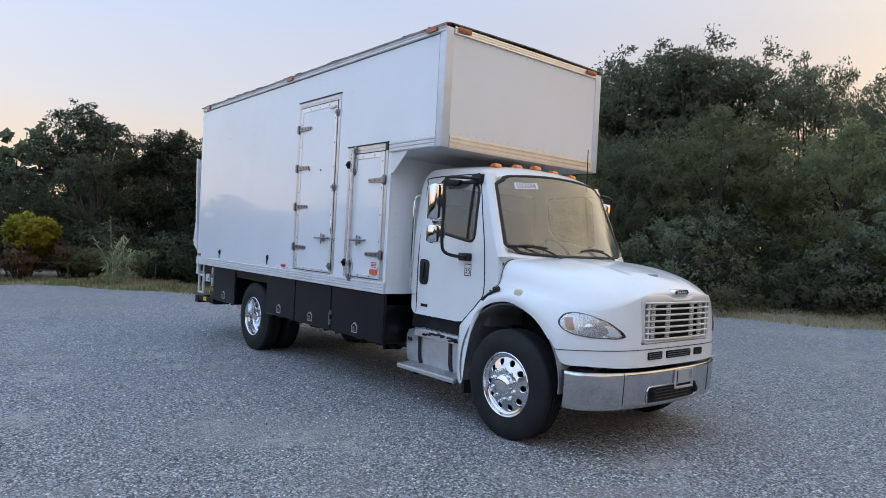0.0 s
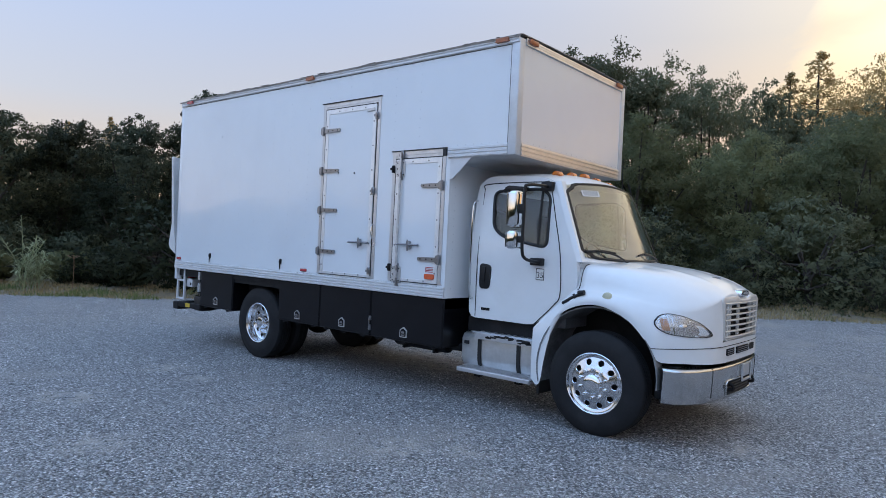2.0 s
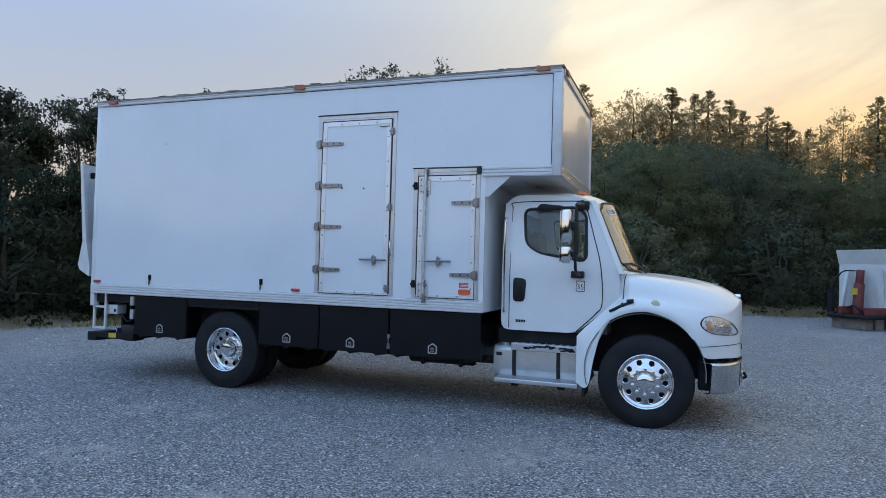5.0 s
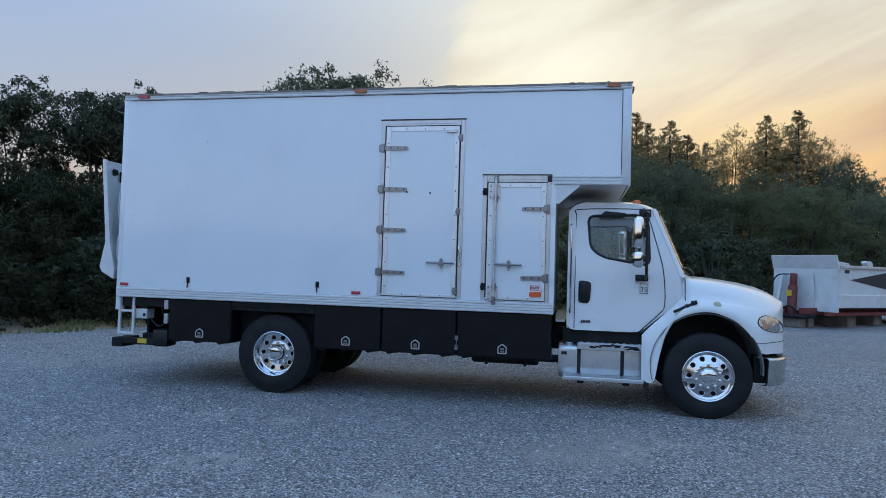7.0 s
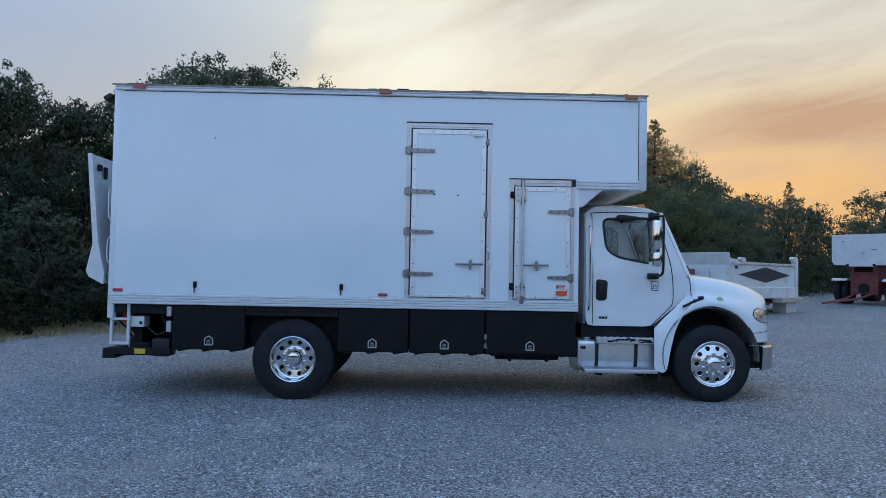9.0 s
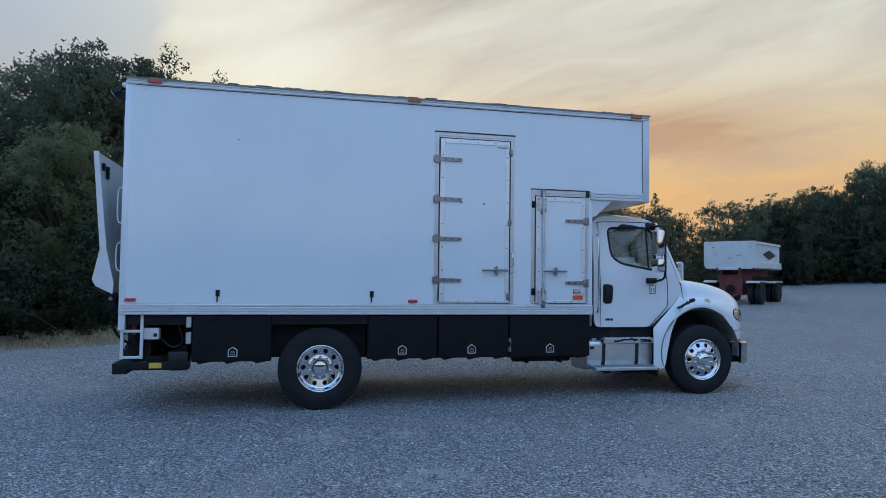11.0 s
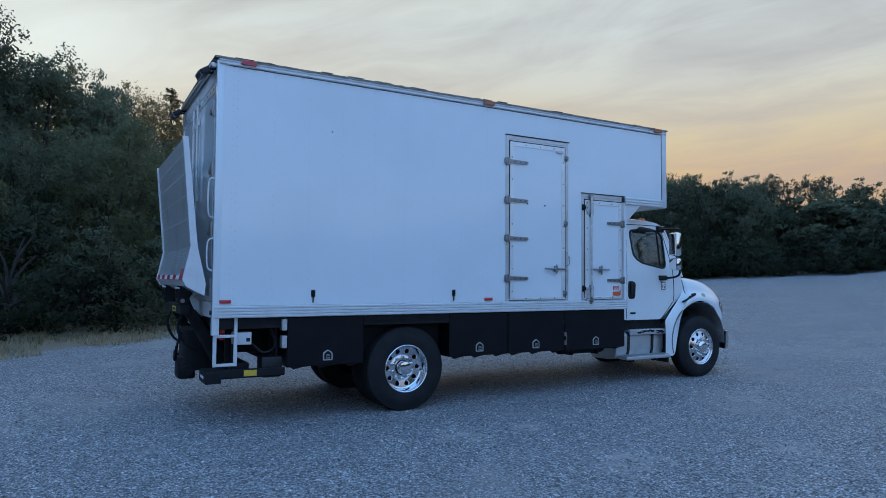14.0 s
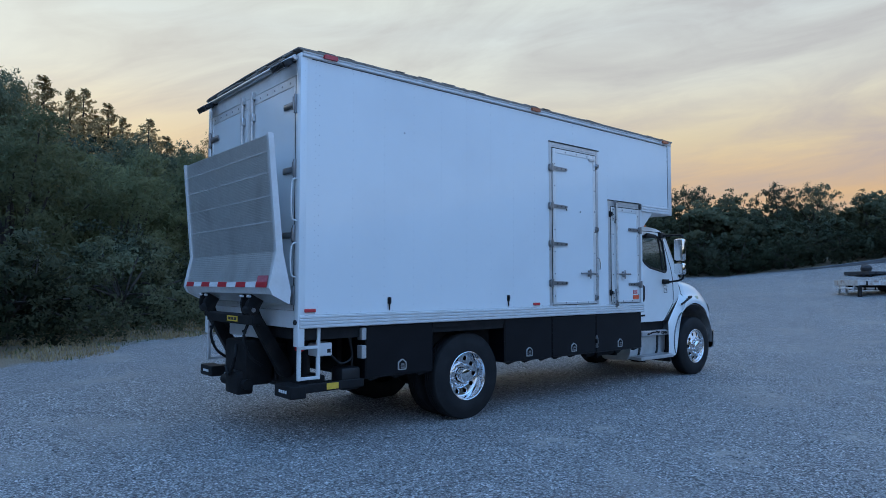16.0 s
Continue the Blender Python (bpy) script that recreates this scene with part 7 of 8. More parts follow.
def tree(kind, seed, H, R, clumps, per, size, leaf, low):
    """A tree at the world's origin: trunk with limbs, and a crown of leaf clumps. low: where the crown begins."""
    rng = random.Random(seed)
    e = empty("tree", 0, 0, 0, TREE_LABEL[kind], "tree", "trees round the lot")
    bm = bmesh.new()
    centres, radii = [], []
    if kind == "pine":
        limb(bm, (0, 0, 0), (0.1, 0, H * 0.98), 0.022 * H, 0.01, bend=0.05, rng=rng)
        tiers = clumps
        for i in range(tiers):
            u = i / tiers
            z = H * (low + (1 - low) * u)
            reach = R * (1 - u) ** 0.74 * rng.uniform(0.6, 1.12) + 0.04
            for k in range(int(4 + 13 * (1 - u))):
                a = rng.uniform(0, 6.283)
                f = math.sqrt(rng.uniform(0.04, 1.0))
                centres.append((math.cos(a) * reach * f, math.sin(a) * reach * f, z - 0.22 * reach * f + rng.uniform(-0.15, 0.15)))
                radii.append(0.20 + 0.62 * (1 - u) * rng.uniform(0.5, 1.2))
            if i % 2 == 0:
                a = rng.uniform(0, 6.283)
                limb(bm, (0, 0, z), (math.cos(a) * reach * 0.8, math.sin(a) * reach * 0.8, z - 0.2 * reach), 0.05, 0.012, 5, 0.1, rng)
    else:
        lobes = []
        for i in range(13):
            a = i * 2.4 + rng.uniform(-0.3, 0.3)
            u = (i + 0.5) / 13
            z = H * (low + (0.93 - low) * u)
            spread_ = R * (0.72 * math.sqrt(max(0.05, 1 - (u * 1.05) ** 2)) if kind != "bay" else 0.66 * math.sqrt(max(0.05, 1 - (u * 0.95) ** 2)))
            lr = R * rng.uniform(0.36, 0.52) * (1.0 - 0.35 * u)
            lobes.append((Vector((math.cos(a) * spread_, math.sin(a) * spread_, min(z, H - lr * 0.75))), lr))
        lobes.append((Vector((rng.uniform(-0.2, 0.2) * R, rng.uniform(-0.2, 0.2) * R, H * 0.80)), H * 0.20))
        limb(bm, (0, 0, -0.3), (rng.uniform(-0.3, 0.3), rng.uniform(-0.3, 0.3), H * 0.45), 0.035 * H, 0.02 * H, 9, 0.3, rng)
        for c, lr in lobes:
            limb(bm, (rng.uniform(-0.1, 0.1), rng.uniform(-0.1, 0.1), H * rng.uniform(0.15, 0.4)), c, 0.012 * H, 0.02, 6, 0.4, rng)
        total = sum(lr ** 2 for _, lr in lobes)
        for c, lr in lobes:
            for _ in range(max(3, int(clumps * lr ** 2 / total))):
                d = Vector((rng.gauss(0, 1), rng.gauss(0, 1), rng.gauss(0, 1))).normalized()
                f = rng.uniform(0.35, 1.08)
                p = c + Vector((d.x, d.y, d.z * 0.8)) * lr * f
                if p.z > 0.15:
                    centres.append(tuple(p))
                    radii.append(lr * rng.uniform(0.13, 0.30) + 0.08)
        if kind in ("bay", "far", "bush"):
            for _ in range(int(clumps * 0.25)):
                a = rng.uniform(0, 6.283)
                f = math.sqrt(rng.random())
                centres.append((math.cos(a) * R * 0.9 * f, math.sin(a) * R * 0.9 * f, rng.uniform(0.2, H * 0.35)))
                radii.append(0.45 if kind != "bush" else 0.3)
    part("trunk", bm, BARK, e, smooth=True, pivot=(0, 0, 0))
    m = leaves_mesh("crown", centres, radii, per, size, seed, 0.25 if kind == "pine" else 0.1, 0.4 if kind == "pine" else 0.75)
    m.materials.append(leaf)
    cr = new("crown", m)
    cr.parent = e
    return e


TEMPLATES = {}


def plant(kind, x, y, top, wide=1.0, turn=None):
    """A tree whose top reaches the height top; the first of a kind is built, later ones are copies."""
    variants = KINDS[kind]
    i = PLANTED.get(kind, 0)
    PLANTED[kind] = i + 1
    spec = variants[i % len(variants)]
    key = (kind, i % len(variants))
    z = full_z(x, y) - 0.15
    s = (top - z) / spec[2]
    w = s * wide
    m = Matrix.LocRotScale((x, y, z), Euler((0, 0, (i * 2.1 if turn is None else turn))), (w, w, s))
    if key not in TEMPLATES:
        TEMPLATES[key] = tree(*spec)
        TEMPLATES[key].matrix_basis = m
        return TEMPLATES[key]
    t = TEMPLATES[key]
    keep = t.matrix_basis.copy()
    t.matrix_basis = Matrix()
    c = copy_thing(t, m)
    t.matrix_basis = keep
    return c


PLANTED = {}
KINDS = {
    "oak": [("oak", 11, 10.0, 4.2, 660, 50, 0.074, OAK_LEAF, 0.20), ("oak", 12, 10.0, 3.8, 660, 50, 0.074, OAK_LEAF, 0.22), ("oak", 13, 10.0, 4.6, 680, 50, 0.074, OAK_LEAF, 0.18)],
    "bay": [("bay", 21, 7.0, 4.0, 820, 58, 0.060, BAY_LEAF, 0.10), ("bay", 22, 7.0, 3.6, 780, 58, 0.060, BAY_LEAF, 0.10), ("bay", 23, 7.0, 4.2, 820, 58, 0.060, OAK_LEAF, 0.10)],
    "dark": [("oak", 14, 10.0, 4.4, 800, 46, 0.085, SHADED_LEAF, 0.10), ("oak", 15, 10.0, 4.0, 780, 46, 0.085, SHADED_LEAF, 0.12)],
    "thicket": [("bay", 24, 7.0, 4.0, 640, 42, 0.080, DEEP_SHADE_LEAF, 0.08)],
    "bush": [("bush", 51, 3.0, 2.6, 180, 36, 0.062, OAK_LEAF, 0.05), ("bush", 52, 3.0, 2.2, 170, 36, 0.062, SHADED_LEAF, 0.05)],
    "scrub": [("bush", 53, 3.0, 2.6, 160, 30, 0.085, DEEP_SHADE_LEAF, 0.05), ("bush", 54, 3.0, 2.3, 160, 30, 0.085, SHADED_LEAF, 0.05)],
    "gold": [("far", 61, 18.0, 5.0, 520, 22, 0.11, BACKLIT_LEAF, 0.25), ("far", 62, 18.0, 4.6, 520, 22, 0.11, BACKLIT_LEAF, 0.25)],
    "crag": [("far", 63, 18.0, 4.4, 330, 20, 0.13, BACKLIT_LEAF, 0.2), ("far", 64, 18.0, 4.0, 330, 20, 0.13, BACKLIT_LEAF, 0.2)],
    "pine": [("pine", 31, 18.0, 5.4, 72, 18, 0.105, BACKLIT_LEAF, 0.22), ("pine", 32, 18.0, 4.6, 68, 18, 0.105, BACKLIT_LEAF, 0.18), ("pine", 33, 18.0, 5.0, 70, 18, 0.105, BACKLIT_LEAF, 0.24)],
    "far": [("far", 41, 10.0, 5.0, 520, 18, 0.128, OAK_LEAF, 0.10), ("far", 42, 10.0, 4.6, 500, 18, 0.128, OAK_LEAF, 0.10), ("far", 43, 10.0, 5.4, 540, 18, 0.128, SHADED_LEAF, 0.08)],
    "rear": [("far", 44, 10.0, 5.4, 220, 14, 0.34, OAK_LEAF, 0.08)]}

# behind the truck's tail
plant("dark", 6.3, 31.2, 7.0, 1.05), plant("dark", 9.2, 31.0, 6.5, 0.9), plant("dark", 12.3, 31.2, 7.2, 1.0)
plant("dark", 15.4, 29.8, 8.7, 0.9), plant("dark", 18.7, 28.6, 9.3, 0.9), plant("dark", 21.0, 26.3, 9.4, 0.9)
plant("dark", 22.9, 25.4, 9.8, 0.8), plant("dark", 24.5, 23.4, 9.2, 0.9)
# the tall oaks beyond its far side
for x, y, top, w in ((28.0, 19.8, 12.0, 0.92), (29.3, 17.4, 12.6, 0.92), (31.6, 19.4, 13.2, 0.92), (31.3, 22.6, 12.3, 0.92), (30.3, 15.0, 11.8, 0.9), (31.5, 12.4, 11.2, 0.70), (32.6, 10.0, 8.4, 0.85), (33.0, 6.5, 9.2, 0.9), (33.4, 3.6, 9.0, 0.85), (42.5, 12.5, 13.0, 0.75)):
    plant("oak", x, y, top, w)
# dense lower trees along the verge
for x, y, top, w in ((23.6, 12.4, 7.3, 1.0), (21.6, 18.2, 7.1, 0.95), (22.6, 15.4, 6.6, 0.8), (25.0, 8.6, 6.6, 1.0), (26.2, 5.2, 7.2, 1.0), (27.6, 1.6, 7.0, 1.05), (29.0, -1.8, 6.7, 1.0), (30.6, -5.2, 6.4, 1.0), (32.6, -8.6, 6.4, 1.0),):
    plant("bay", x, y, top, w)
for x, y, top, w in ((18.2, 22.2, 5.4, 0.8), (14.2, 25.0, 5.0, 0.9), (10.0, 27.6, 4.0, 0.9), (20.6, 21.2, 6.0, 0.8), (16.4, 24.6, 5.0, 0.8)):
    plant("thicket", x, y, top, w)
# undergrowth along the verge, dense, with shade in its darker leaf colours
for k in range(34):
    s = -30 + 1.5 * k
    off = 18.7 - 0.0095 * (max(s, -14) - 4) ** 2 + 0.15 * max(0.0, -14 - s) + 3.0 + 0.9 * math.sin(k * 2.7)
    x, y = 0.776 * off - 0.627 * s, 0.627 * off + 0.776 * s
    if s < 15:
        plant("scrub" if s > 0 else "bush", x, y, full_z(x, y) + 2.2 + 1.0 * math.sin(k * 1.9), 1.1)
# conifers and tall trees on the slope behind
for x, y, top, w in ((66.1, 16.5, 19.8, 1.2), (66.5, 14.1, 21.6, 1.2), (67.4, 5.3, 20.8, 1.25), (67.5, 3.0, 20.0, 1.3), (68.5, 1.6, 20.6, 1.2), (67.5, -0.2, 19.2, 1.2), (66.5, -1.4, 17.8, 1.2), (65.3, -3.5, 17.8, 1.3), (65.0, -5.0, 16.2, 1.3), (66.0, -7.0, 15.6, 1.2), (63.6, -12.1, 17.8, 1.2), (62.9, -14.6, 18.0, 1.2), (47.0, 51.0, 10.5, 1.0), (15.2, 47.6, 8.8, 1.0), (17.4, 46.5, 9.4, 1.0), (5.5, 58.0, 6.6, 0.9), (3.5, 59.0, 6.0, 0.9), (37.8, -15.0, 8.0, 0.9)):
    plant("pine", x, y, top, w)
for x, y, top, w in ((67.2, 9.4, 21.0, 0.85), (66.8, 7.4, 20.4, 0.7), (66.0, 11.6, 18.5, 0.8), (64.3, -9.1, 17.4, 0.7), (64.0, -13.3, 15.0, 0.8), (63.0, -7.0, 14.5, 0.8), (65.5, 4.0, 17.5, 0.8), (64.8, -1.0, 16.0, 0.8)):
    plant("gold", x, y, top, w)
for x, y, top, w in ((62.0, -17.6, 13.6, 0.8), (61.6, -20.4, 11.8, 0.8), (61.0, -23.4, 10.4, 0.8), (46.4, 2.0, 11.0, 0.9), (45.5, -1.4, 10.6, 0.9), (44.0, 6.0, 11.2, 0.9), (43.0, 11.0, 11.6, 0.9), (37.5, -9.5, 8.3, 0.9), (40.5, -13.6, 7.6, 0.9), (40.0, -16.6, 6.8, 0.9), (43.3, -20.0, 6.4, 0.9), (35.6, -15.6, 6.5, 0.7), (46.0, -26.6, 9.0, 1.0), (44.6, -30.8, 9.4, 0.9), (43.4, -33.6, 10.2, 0.9), (40.0, -37.0, 12.2, 0.85), (36.2, -40.0, 11.8, 0.85), (34.4, -43.0, 11.8, 0.8), (33.0, -47.7, 12.0, 0.8), (29.1, -48.7, 11.0, 0.9), (25.8, -50.2, 11.6, 0.8), (22.6, -51.4, 11.4, 0.85), (18.8, -52.6, 10.2, 0.9), (14.0, -54.0, 10.4, 0.9), (31.0, -45.0, 9.0, 1.0), (38.0, -41.0, 9.5, 1.0), (27.0, -46.5, 8.5, 1.0), (41.5, -35.5, 8.0, 1.0), (36.0, -6.0, 7.8, 1.0), (37.0, -1.0, 8.4, 1.0), (37.0, 3.5, 9.2, 1.0), (38.5, 8.0, 9.8, 1.0), (2.0, 37.0, 4.6, 1.0), (33.0, -12.0, 6.6, 1.0), (36.5, -19.0, 5.9, 1.0), (40.5, -24.0, 6.2, 1.0)):
    plant("far", x, y, top, w * 0.97)
for x, y, top in ((8.0, 36.0, 5.6), (12.5, 35.5, 6.2), (3.5, 36.0, 4.8), (17.0, 34.5, 7.0)):
    plant("far", x, y, top, 1.1)
for x in (2.0, 5.5, 9.0, 12.5, 16.0):
    plant("rear", x, 41.0, 6.9, 1.1)
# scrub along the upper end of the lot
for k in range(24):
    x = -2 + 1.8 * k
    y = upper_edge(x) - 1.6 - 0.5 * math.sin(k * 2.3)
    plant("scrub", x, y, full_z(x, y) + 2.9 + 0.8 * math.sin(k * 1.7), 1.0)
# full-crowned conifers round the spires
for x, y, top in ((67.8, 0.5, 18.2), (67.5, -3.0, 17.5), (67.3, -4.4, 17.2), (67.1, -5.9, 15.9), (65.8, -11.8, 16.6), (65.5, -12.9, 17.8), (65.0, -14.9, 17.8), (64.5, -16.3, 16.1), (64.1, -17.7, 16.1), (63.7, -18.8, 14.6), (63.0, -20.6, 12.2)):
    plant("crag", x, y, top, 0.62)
# the wood beyond the lot's upper corner
for x, y, top in ((43.6, -27.8, 8.7), (43.1, -30.0, 8.7), (40.9, -30.9, 9.5), (41.1, -33.5, 9.7), (38.3, -33.5, 10.6), (38.6, -35.9, 11.8), (36.0, -35.5, 11.1), (35.4, -37.3, 10.6), (33.5, -37.5, 10.4), (33.5, -40.0, 11.1)):
    plant("far", x, y, top, 0.72)
for x, y, top in ((49.1, -33.8, 8.5), (47.6, -35.5, 9.0), (46.1, -37.1, 9.7), (44.6, -38.6, 10.1), (43.1, -39.9, 10.7), (41.8, -41.0, 10.9), (40.5, -42.2, 10.5), (39.0, -43.3, 10.4), (37.7, -44.4, 10.5), (36.1, -45.5, 10.2)):
    plant("rear", x, y, top, 1.0)
# more woods behind those
for k in range(13):
    plant("rear", 49 - 3.1 * k, -29 - 2.4 * k + 0.5 * math.sin(k * 2.1), 6.6 + 1.2 * math.sin(k * 1.3) + 0.25 * k, 1.5)
for k in range(15):
    plant("rear", 37 - 2.4 * k, -45.5 - 1.25 * k + 0.6 * math.sin(k * 2.6), 8.4 + 0.9 * math.sin(k * 1.9), 1.25)
for k in range(12):
    plant("rear", 34 - 2.6 * k, -50.5 - 0.8 * k + 0.6 * math.sin(k * 1.6), 9.4 + 0.8 * math.sin(k * 2.3), 1.2)
# the woods behind the camera, mirrored in the truck's side
for k in range(26):
    a = radians(97 + 6.1 * k)
    d = 50 + 4 * math.sin(k * 2.3)
    plant("rear", 4 + d * math.cos(a), 7 + d * math.sin(a), full_z(4 + d * math.cos(a), 7 + d * math.sin(a)) + 5.4 + 0.8 * math.sin(k * 1.7) + 0.5 * math.sin(k * 0.6), 2.0)


for k in range(26):
    a = radians(100 + 6.1 * k)
    x, y = 4 + 45 * math.cos(a), 7 + 45 * math.sin(a)
    plant("rear", x, y, full_z(x, y) + 4.2 + 0.5 * math.sin(k * 2.9), 2.6)


# ---- shrubs, reed, weeds and grass ----
def shrub(x, y, R, H, leaf, label, seed, per=40, size=0.07, clumps=200, mid=0.52):
    rng = random.Random(seed)
    z = full_z(x, y)
    e = empty("shrub", x, y, z, label, "shrub")
    bm = bmesh.new()
    centres, radii = [], []
    for k in range(7):
        a = k * 0.9 + rng.uniform(-0.2, 0.2)
        limb(bm, (x, y, z - 0.1), (x + math.cos(a) * R * 0.6, y + math.sin(a) * R * 0.6, z + H * rng.uniform(0.5, 0.8)), 0.035, 0.01, 5, 0.15, rng)
    part("stems", bm, BARK, e, smooth=True, pivot=(x, y, z))
    for _ in range(clumps):
        d = Vector((rng.gauss(0, 1), rng.gauss(0, 1), rng.gauss(0, 1))).normalized()
        f = rng.uniform(0.45, 1.0)
        bumpy = 1 + 0.18 * noise.noise(d * 2.5 + Vector((seed, 0, 0)))
        centres.append((d.x * R * f * bumpy, d.y * R * f * bumpy, H * mid + d.z * H * (0.98 - mid) * f * bumpy))
        radii.append(0.22 * R)
    m = leaves_mesh("foliage", centres, radii, per, size, seed)
    m.materials.append(leaf)
    o = new("foliage", m)
    o.parent = e
    return e


shrub(3.4, 25.9, 0.84, 2.2, SHRUB_LEAF, "rounded yellow-green shrub at the lot's edge", 5, 40, 0.075, 200, 0.66)
shrub(3.0, 25.3, 0.75, 1.15, TWIG_LEAF, "bare brown twiggy bush under the shrub", 57, 26, 0.06, 70)
shrub(4.3, 25.6, 0.6, 1.25, TWIG_LEAF, "bare brown twiggy bush under the shrub", 58, 22, 0.06, 60)
for k, (x, y, R, H) in enumerate(((5.0, 25.6, 1.0, 1.0), (7.0, 24.8, 1.2, 1.0), (1.6, 26.4, 1.0, 0.9), (9.2, 24.6, 1.1, 1.1), (11.5, 23.0, 1.1, 1.2), (8.2, 26.4, 1.3, 1.7), (13.6, 21.6, 0.9, 1.0), (6.2, 27.5, 1.4, 2.0))):
    shrub(x, y, R, H, SHADED_LEAF if H > 1.05 else BAY_LEAF, "low tangled dark green bush", 60 + k, 30, 0.07, 110)


def reed(x, y, H, seed):
    rng = random.Random(seed)
    z = full_z(x, y)
    e = empty("giant_reed", x, y, z, "tall clump of pale green reed with long arching leaves", "plant")
    for k in range(6):
        a, lean = rng.uniform(0, 6.283), rng.uniform(0.15, 0.6)
        h = H * rng.uniform(0.5, 0.72) if k else H
        base = Vector((x + rng.uniform(-0.15, 0.15), y + rng.uniform(-0.15, 0.15), z))
        tip = base + Vector((math.cos(a) * lean, math.sin(a) * lean, h))
        bm = bmesh.new()
        mid = base.lerp(tip, 0.5) + Vector((-0.3 * (tip.x - base.x), -0.3 * (tip.y - base.y), 0))
        tube(bm, [base, mid, tip], 0.010, 5, 3)
        for j in range(26):
            u = 0.12 + 0.88 * j / 26
            p = base.lerp(mid, u * 2) if u < 0.5 else mid.lerp(tip, u * 2 - 1)
            b = rng.uniform(0, 6.283)
            out = Vector((math.cos(b), math.sin(b), 0))
            L = rng.uniform(0.35, 0.75) * (1.1 - (0.75 if k == 0 else 0.5) * u)
            w = Vector((-out.y, out.x, 0)) * 0.013
            q1, q2 = p + out * L * 0.5 + Vector((0, 0, L * 0.32)), p + out * L + Vector((0, 0, L * 0.12))
            sheet(bm, [[p - w, p + w], [q1 - w, q1 + w], [q2 - w * 0.1, q2 + w * 0.1]])
        part("reed_stem", bm, REED_LEAF, e)
    return e


reed(5.2, 22.6, 2.2, 3)
reed(5.6, 22.9, 1.6, 4)


def dry_stalk(x, y, H, seed):
    rng = random.Random(seed)
    z = full_z(x, y)
    bm = bmesh.new()
    tube(bm, [(x, y, z), (x + 0.02, y, z + H * 0.6), (x, y, z + H)], 0.010, 5, 2)
    for k in range(9):
        a = k * 0.7
        tube(bm, [(x, y, z + H * 0.9), (x + 0.18 * math.cos(a), y + 0.18 * math.sin(a), z + H * (0.98 + 0.03 * rng.random()))], 0.006, 4, 1)
    tagged(part("dry_stalk", bm, STALK, None), "dry brown flower stalk in the verge", "plant")


dry_stalk(6.5, 22.6, 1.0, 1)
dry_stalk(9.0, 21.8, 0.8, 2)


def blades(name, count, lo, hi, h0, h1, mat, seed, patch, label, y0=-44):
    """Single grass blades strewn along the verge, as stuff."""
    rng = np.random.default_rng(seed)
    vs, fs = [], []
    tries = 0
    while len(fs) < count and tries < count * 30:
        tries += 1
        x, y = rng.uniform(-2, 45), rng.uniform(y0, 27)
        e = edge_out(x, y)
        if not lo < e < hi:
            continue
        if noise.noise((x * 0.7, y * 0.7, seed)) < patch or y < -30:
            continue
        z = full_z(x, y)
        h = rng.uniform(h0, h1)
        a = rng.uniform(0, 6.283)
        w = 0.008 + 0.0006 * math.hypot(x, y - 6)
        lx, ly = rng.normal(0, 0.35) * h, rng.normal(0, 0.35) * h
        i = len(vs)
        vs += [(x - w * math.cos(a), y - w * math.sin(a), z - 0.02), (x + w * math.cos(a), y + w * math.sin(a), z - 0.02), (x + lx, y + ly, z + h)]
        fs.append((i, i + 1, i + 2))
    m = bpy.data.meshes.new(name)
    m.from_pydata(vs, [], fs)
    m.materials.append(mat)
    return tagged(new(name, m), label, "grass", kind="stuff")


blades("verge_grass", 44000, -0.35, 3.0, 0.03, 0.10, DRY_GRASS, 7, -0.25, "short dry straw-coloured grass on the verge")
blades("verge_weeds", 7000, -0.4, 1.6, 0.03, 0.11, WEED_LEAF, 8, 0.12, "green weed tufts at the edge of the gravel")
blades("weed_tufts", 2600, -0.5, 1.2, 0.05, 0.2, WEED_LEAF, 9, 0.14, "taller green weeds along the gravel's rear edge", 17)

# loose stones on the gravel
rng = np.random.default_rng(4)
N = 60000
vs = np.zeros((N * 4, 3))
px, py = rng.uniform(-3.0, 9.5, N), rng.uniform(-1.5, 17.0, N)
ps = 0.006 + 0.014 * rng.random(N) ** 3
pz = np.array([full_z(a, b) for a, b in zip(px, py)])
turn = rng.uniform(0, 6.283, N)
for k in range(3):
    vs[k::4, 0] = px + ps * np.cos(turn + 2.094 * k) * rng.uniform(0.7, 1.3, N)
    vs[k::4, 1] = py + ps * np.sin(turn + 2.094 * k) * rng.uniform(0.7, 1.3, N)
    vs[k::4, 2] = pz - 0.002
vs[3::4, 0], vs[3::4, 1], vs[3::4, 2] = px + ps * rng.uniform(-0.3, 0.3, N), py + ps * rng.uniform(-0.3, 0.3, N), pz + ps * rng.uniform(0.5, 0.9, N)
idx = np.arange(N) * 4
tri_ = np.stack([np.stack([idx + k, idx + (k + 1) % 3, idx + 3], 1) for k in range(3)], 1).reshape(-1, 3)
m = bpy.data.meshes.new("loose_stones")
m.from_pydata(vs.tolist(), [], tri_.tolist())
STONE = bpy.data.materials.new("loose_grey_stone")
STONE.use_nodes = True
sn, sl = STONE.node_tree.nodes, STONE.node_tree.links
sg, sr = sn.new("ShaderNodeNewGeometry"), sn.new("ShaderNodeValToRGB")
sr.color_ramp.elements[0].color, sr.color_ramp.elements[1].color = (0.05, 0.05, 0.05, 1), (0.72, 0.71, 0.70, 1)
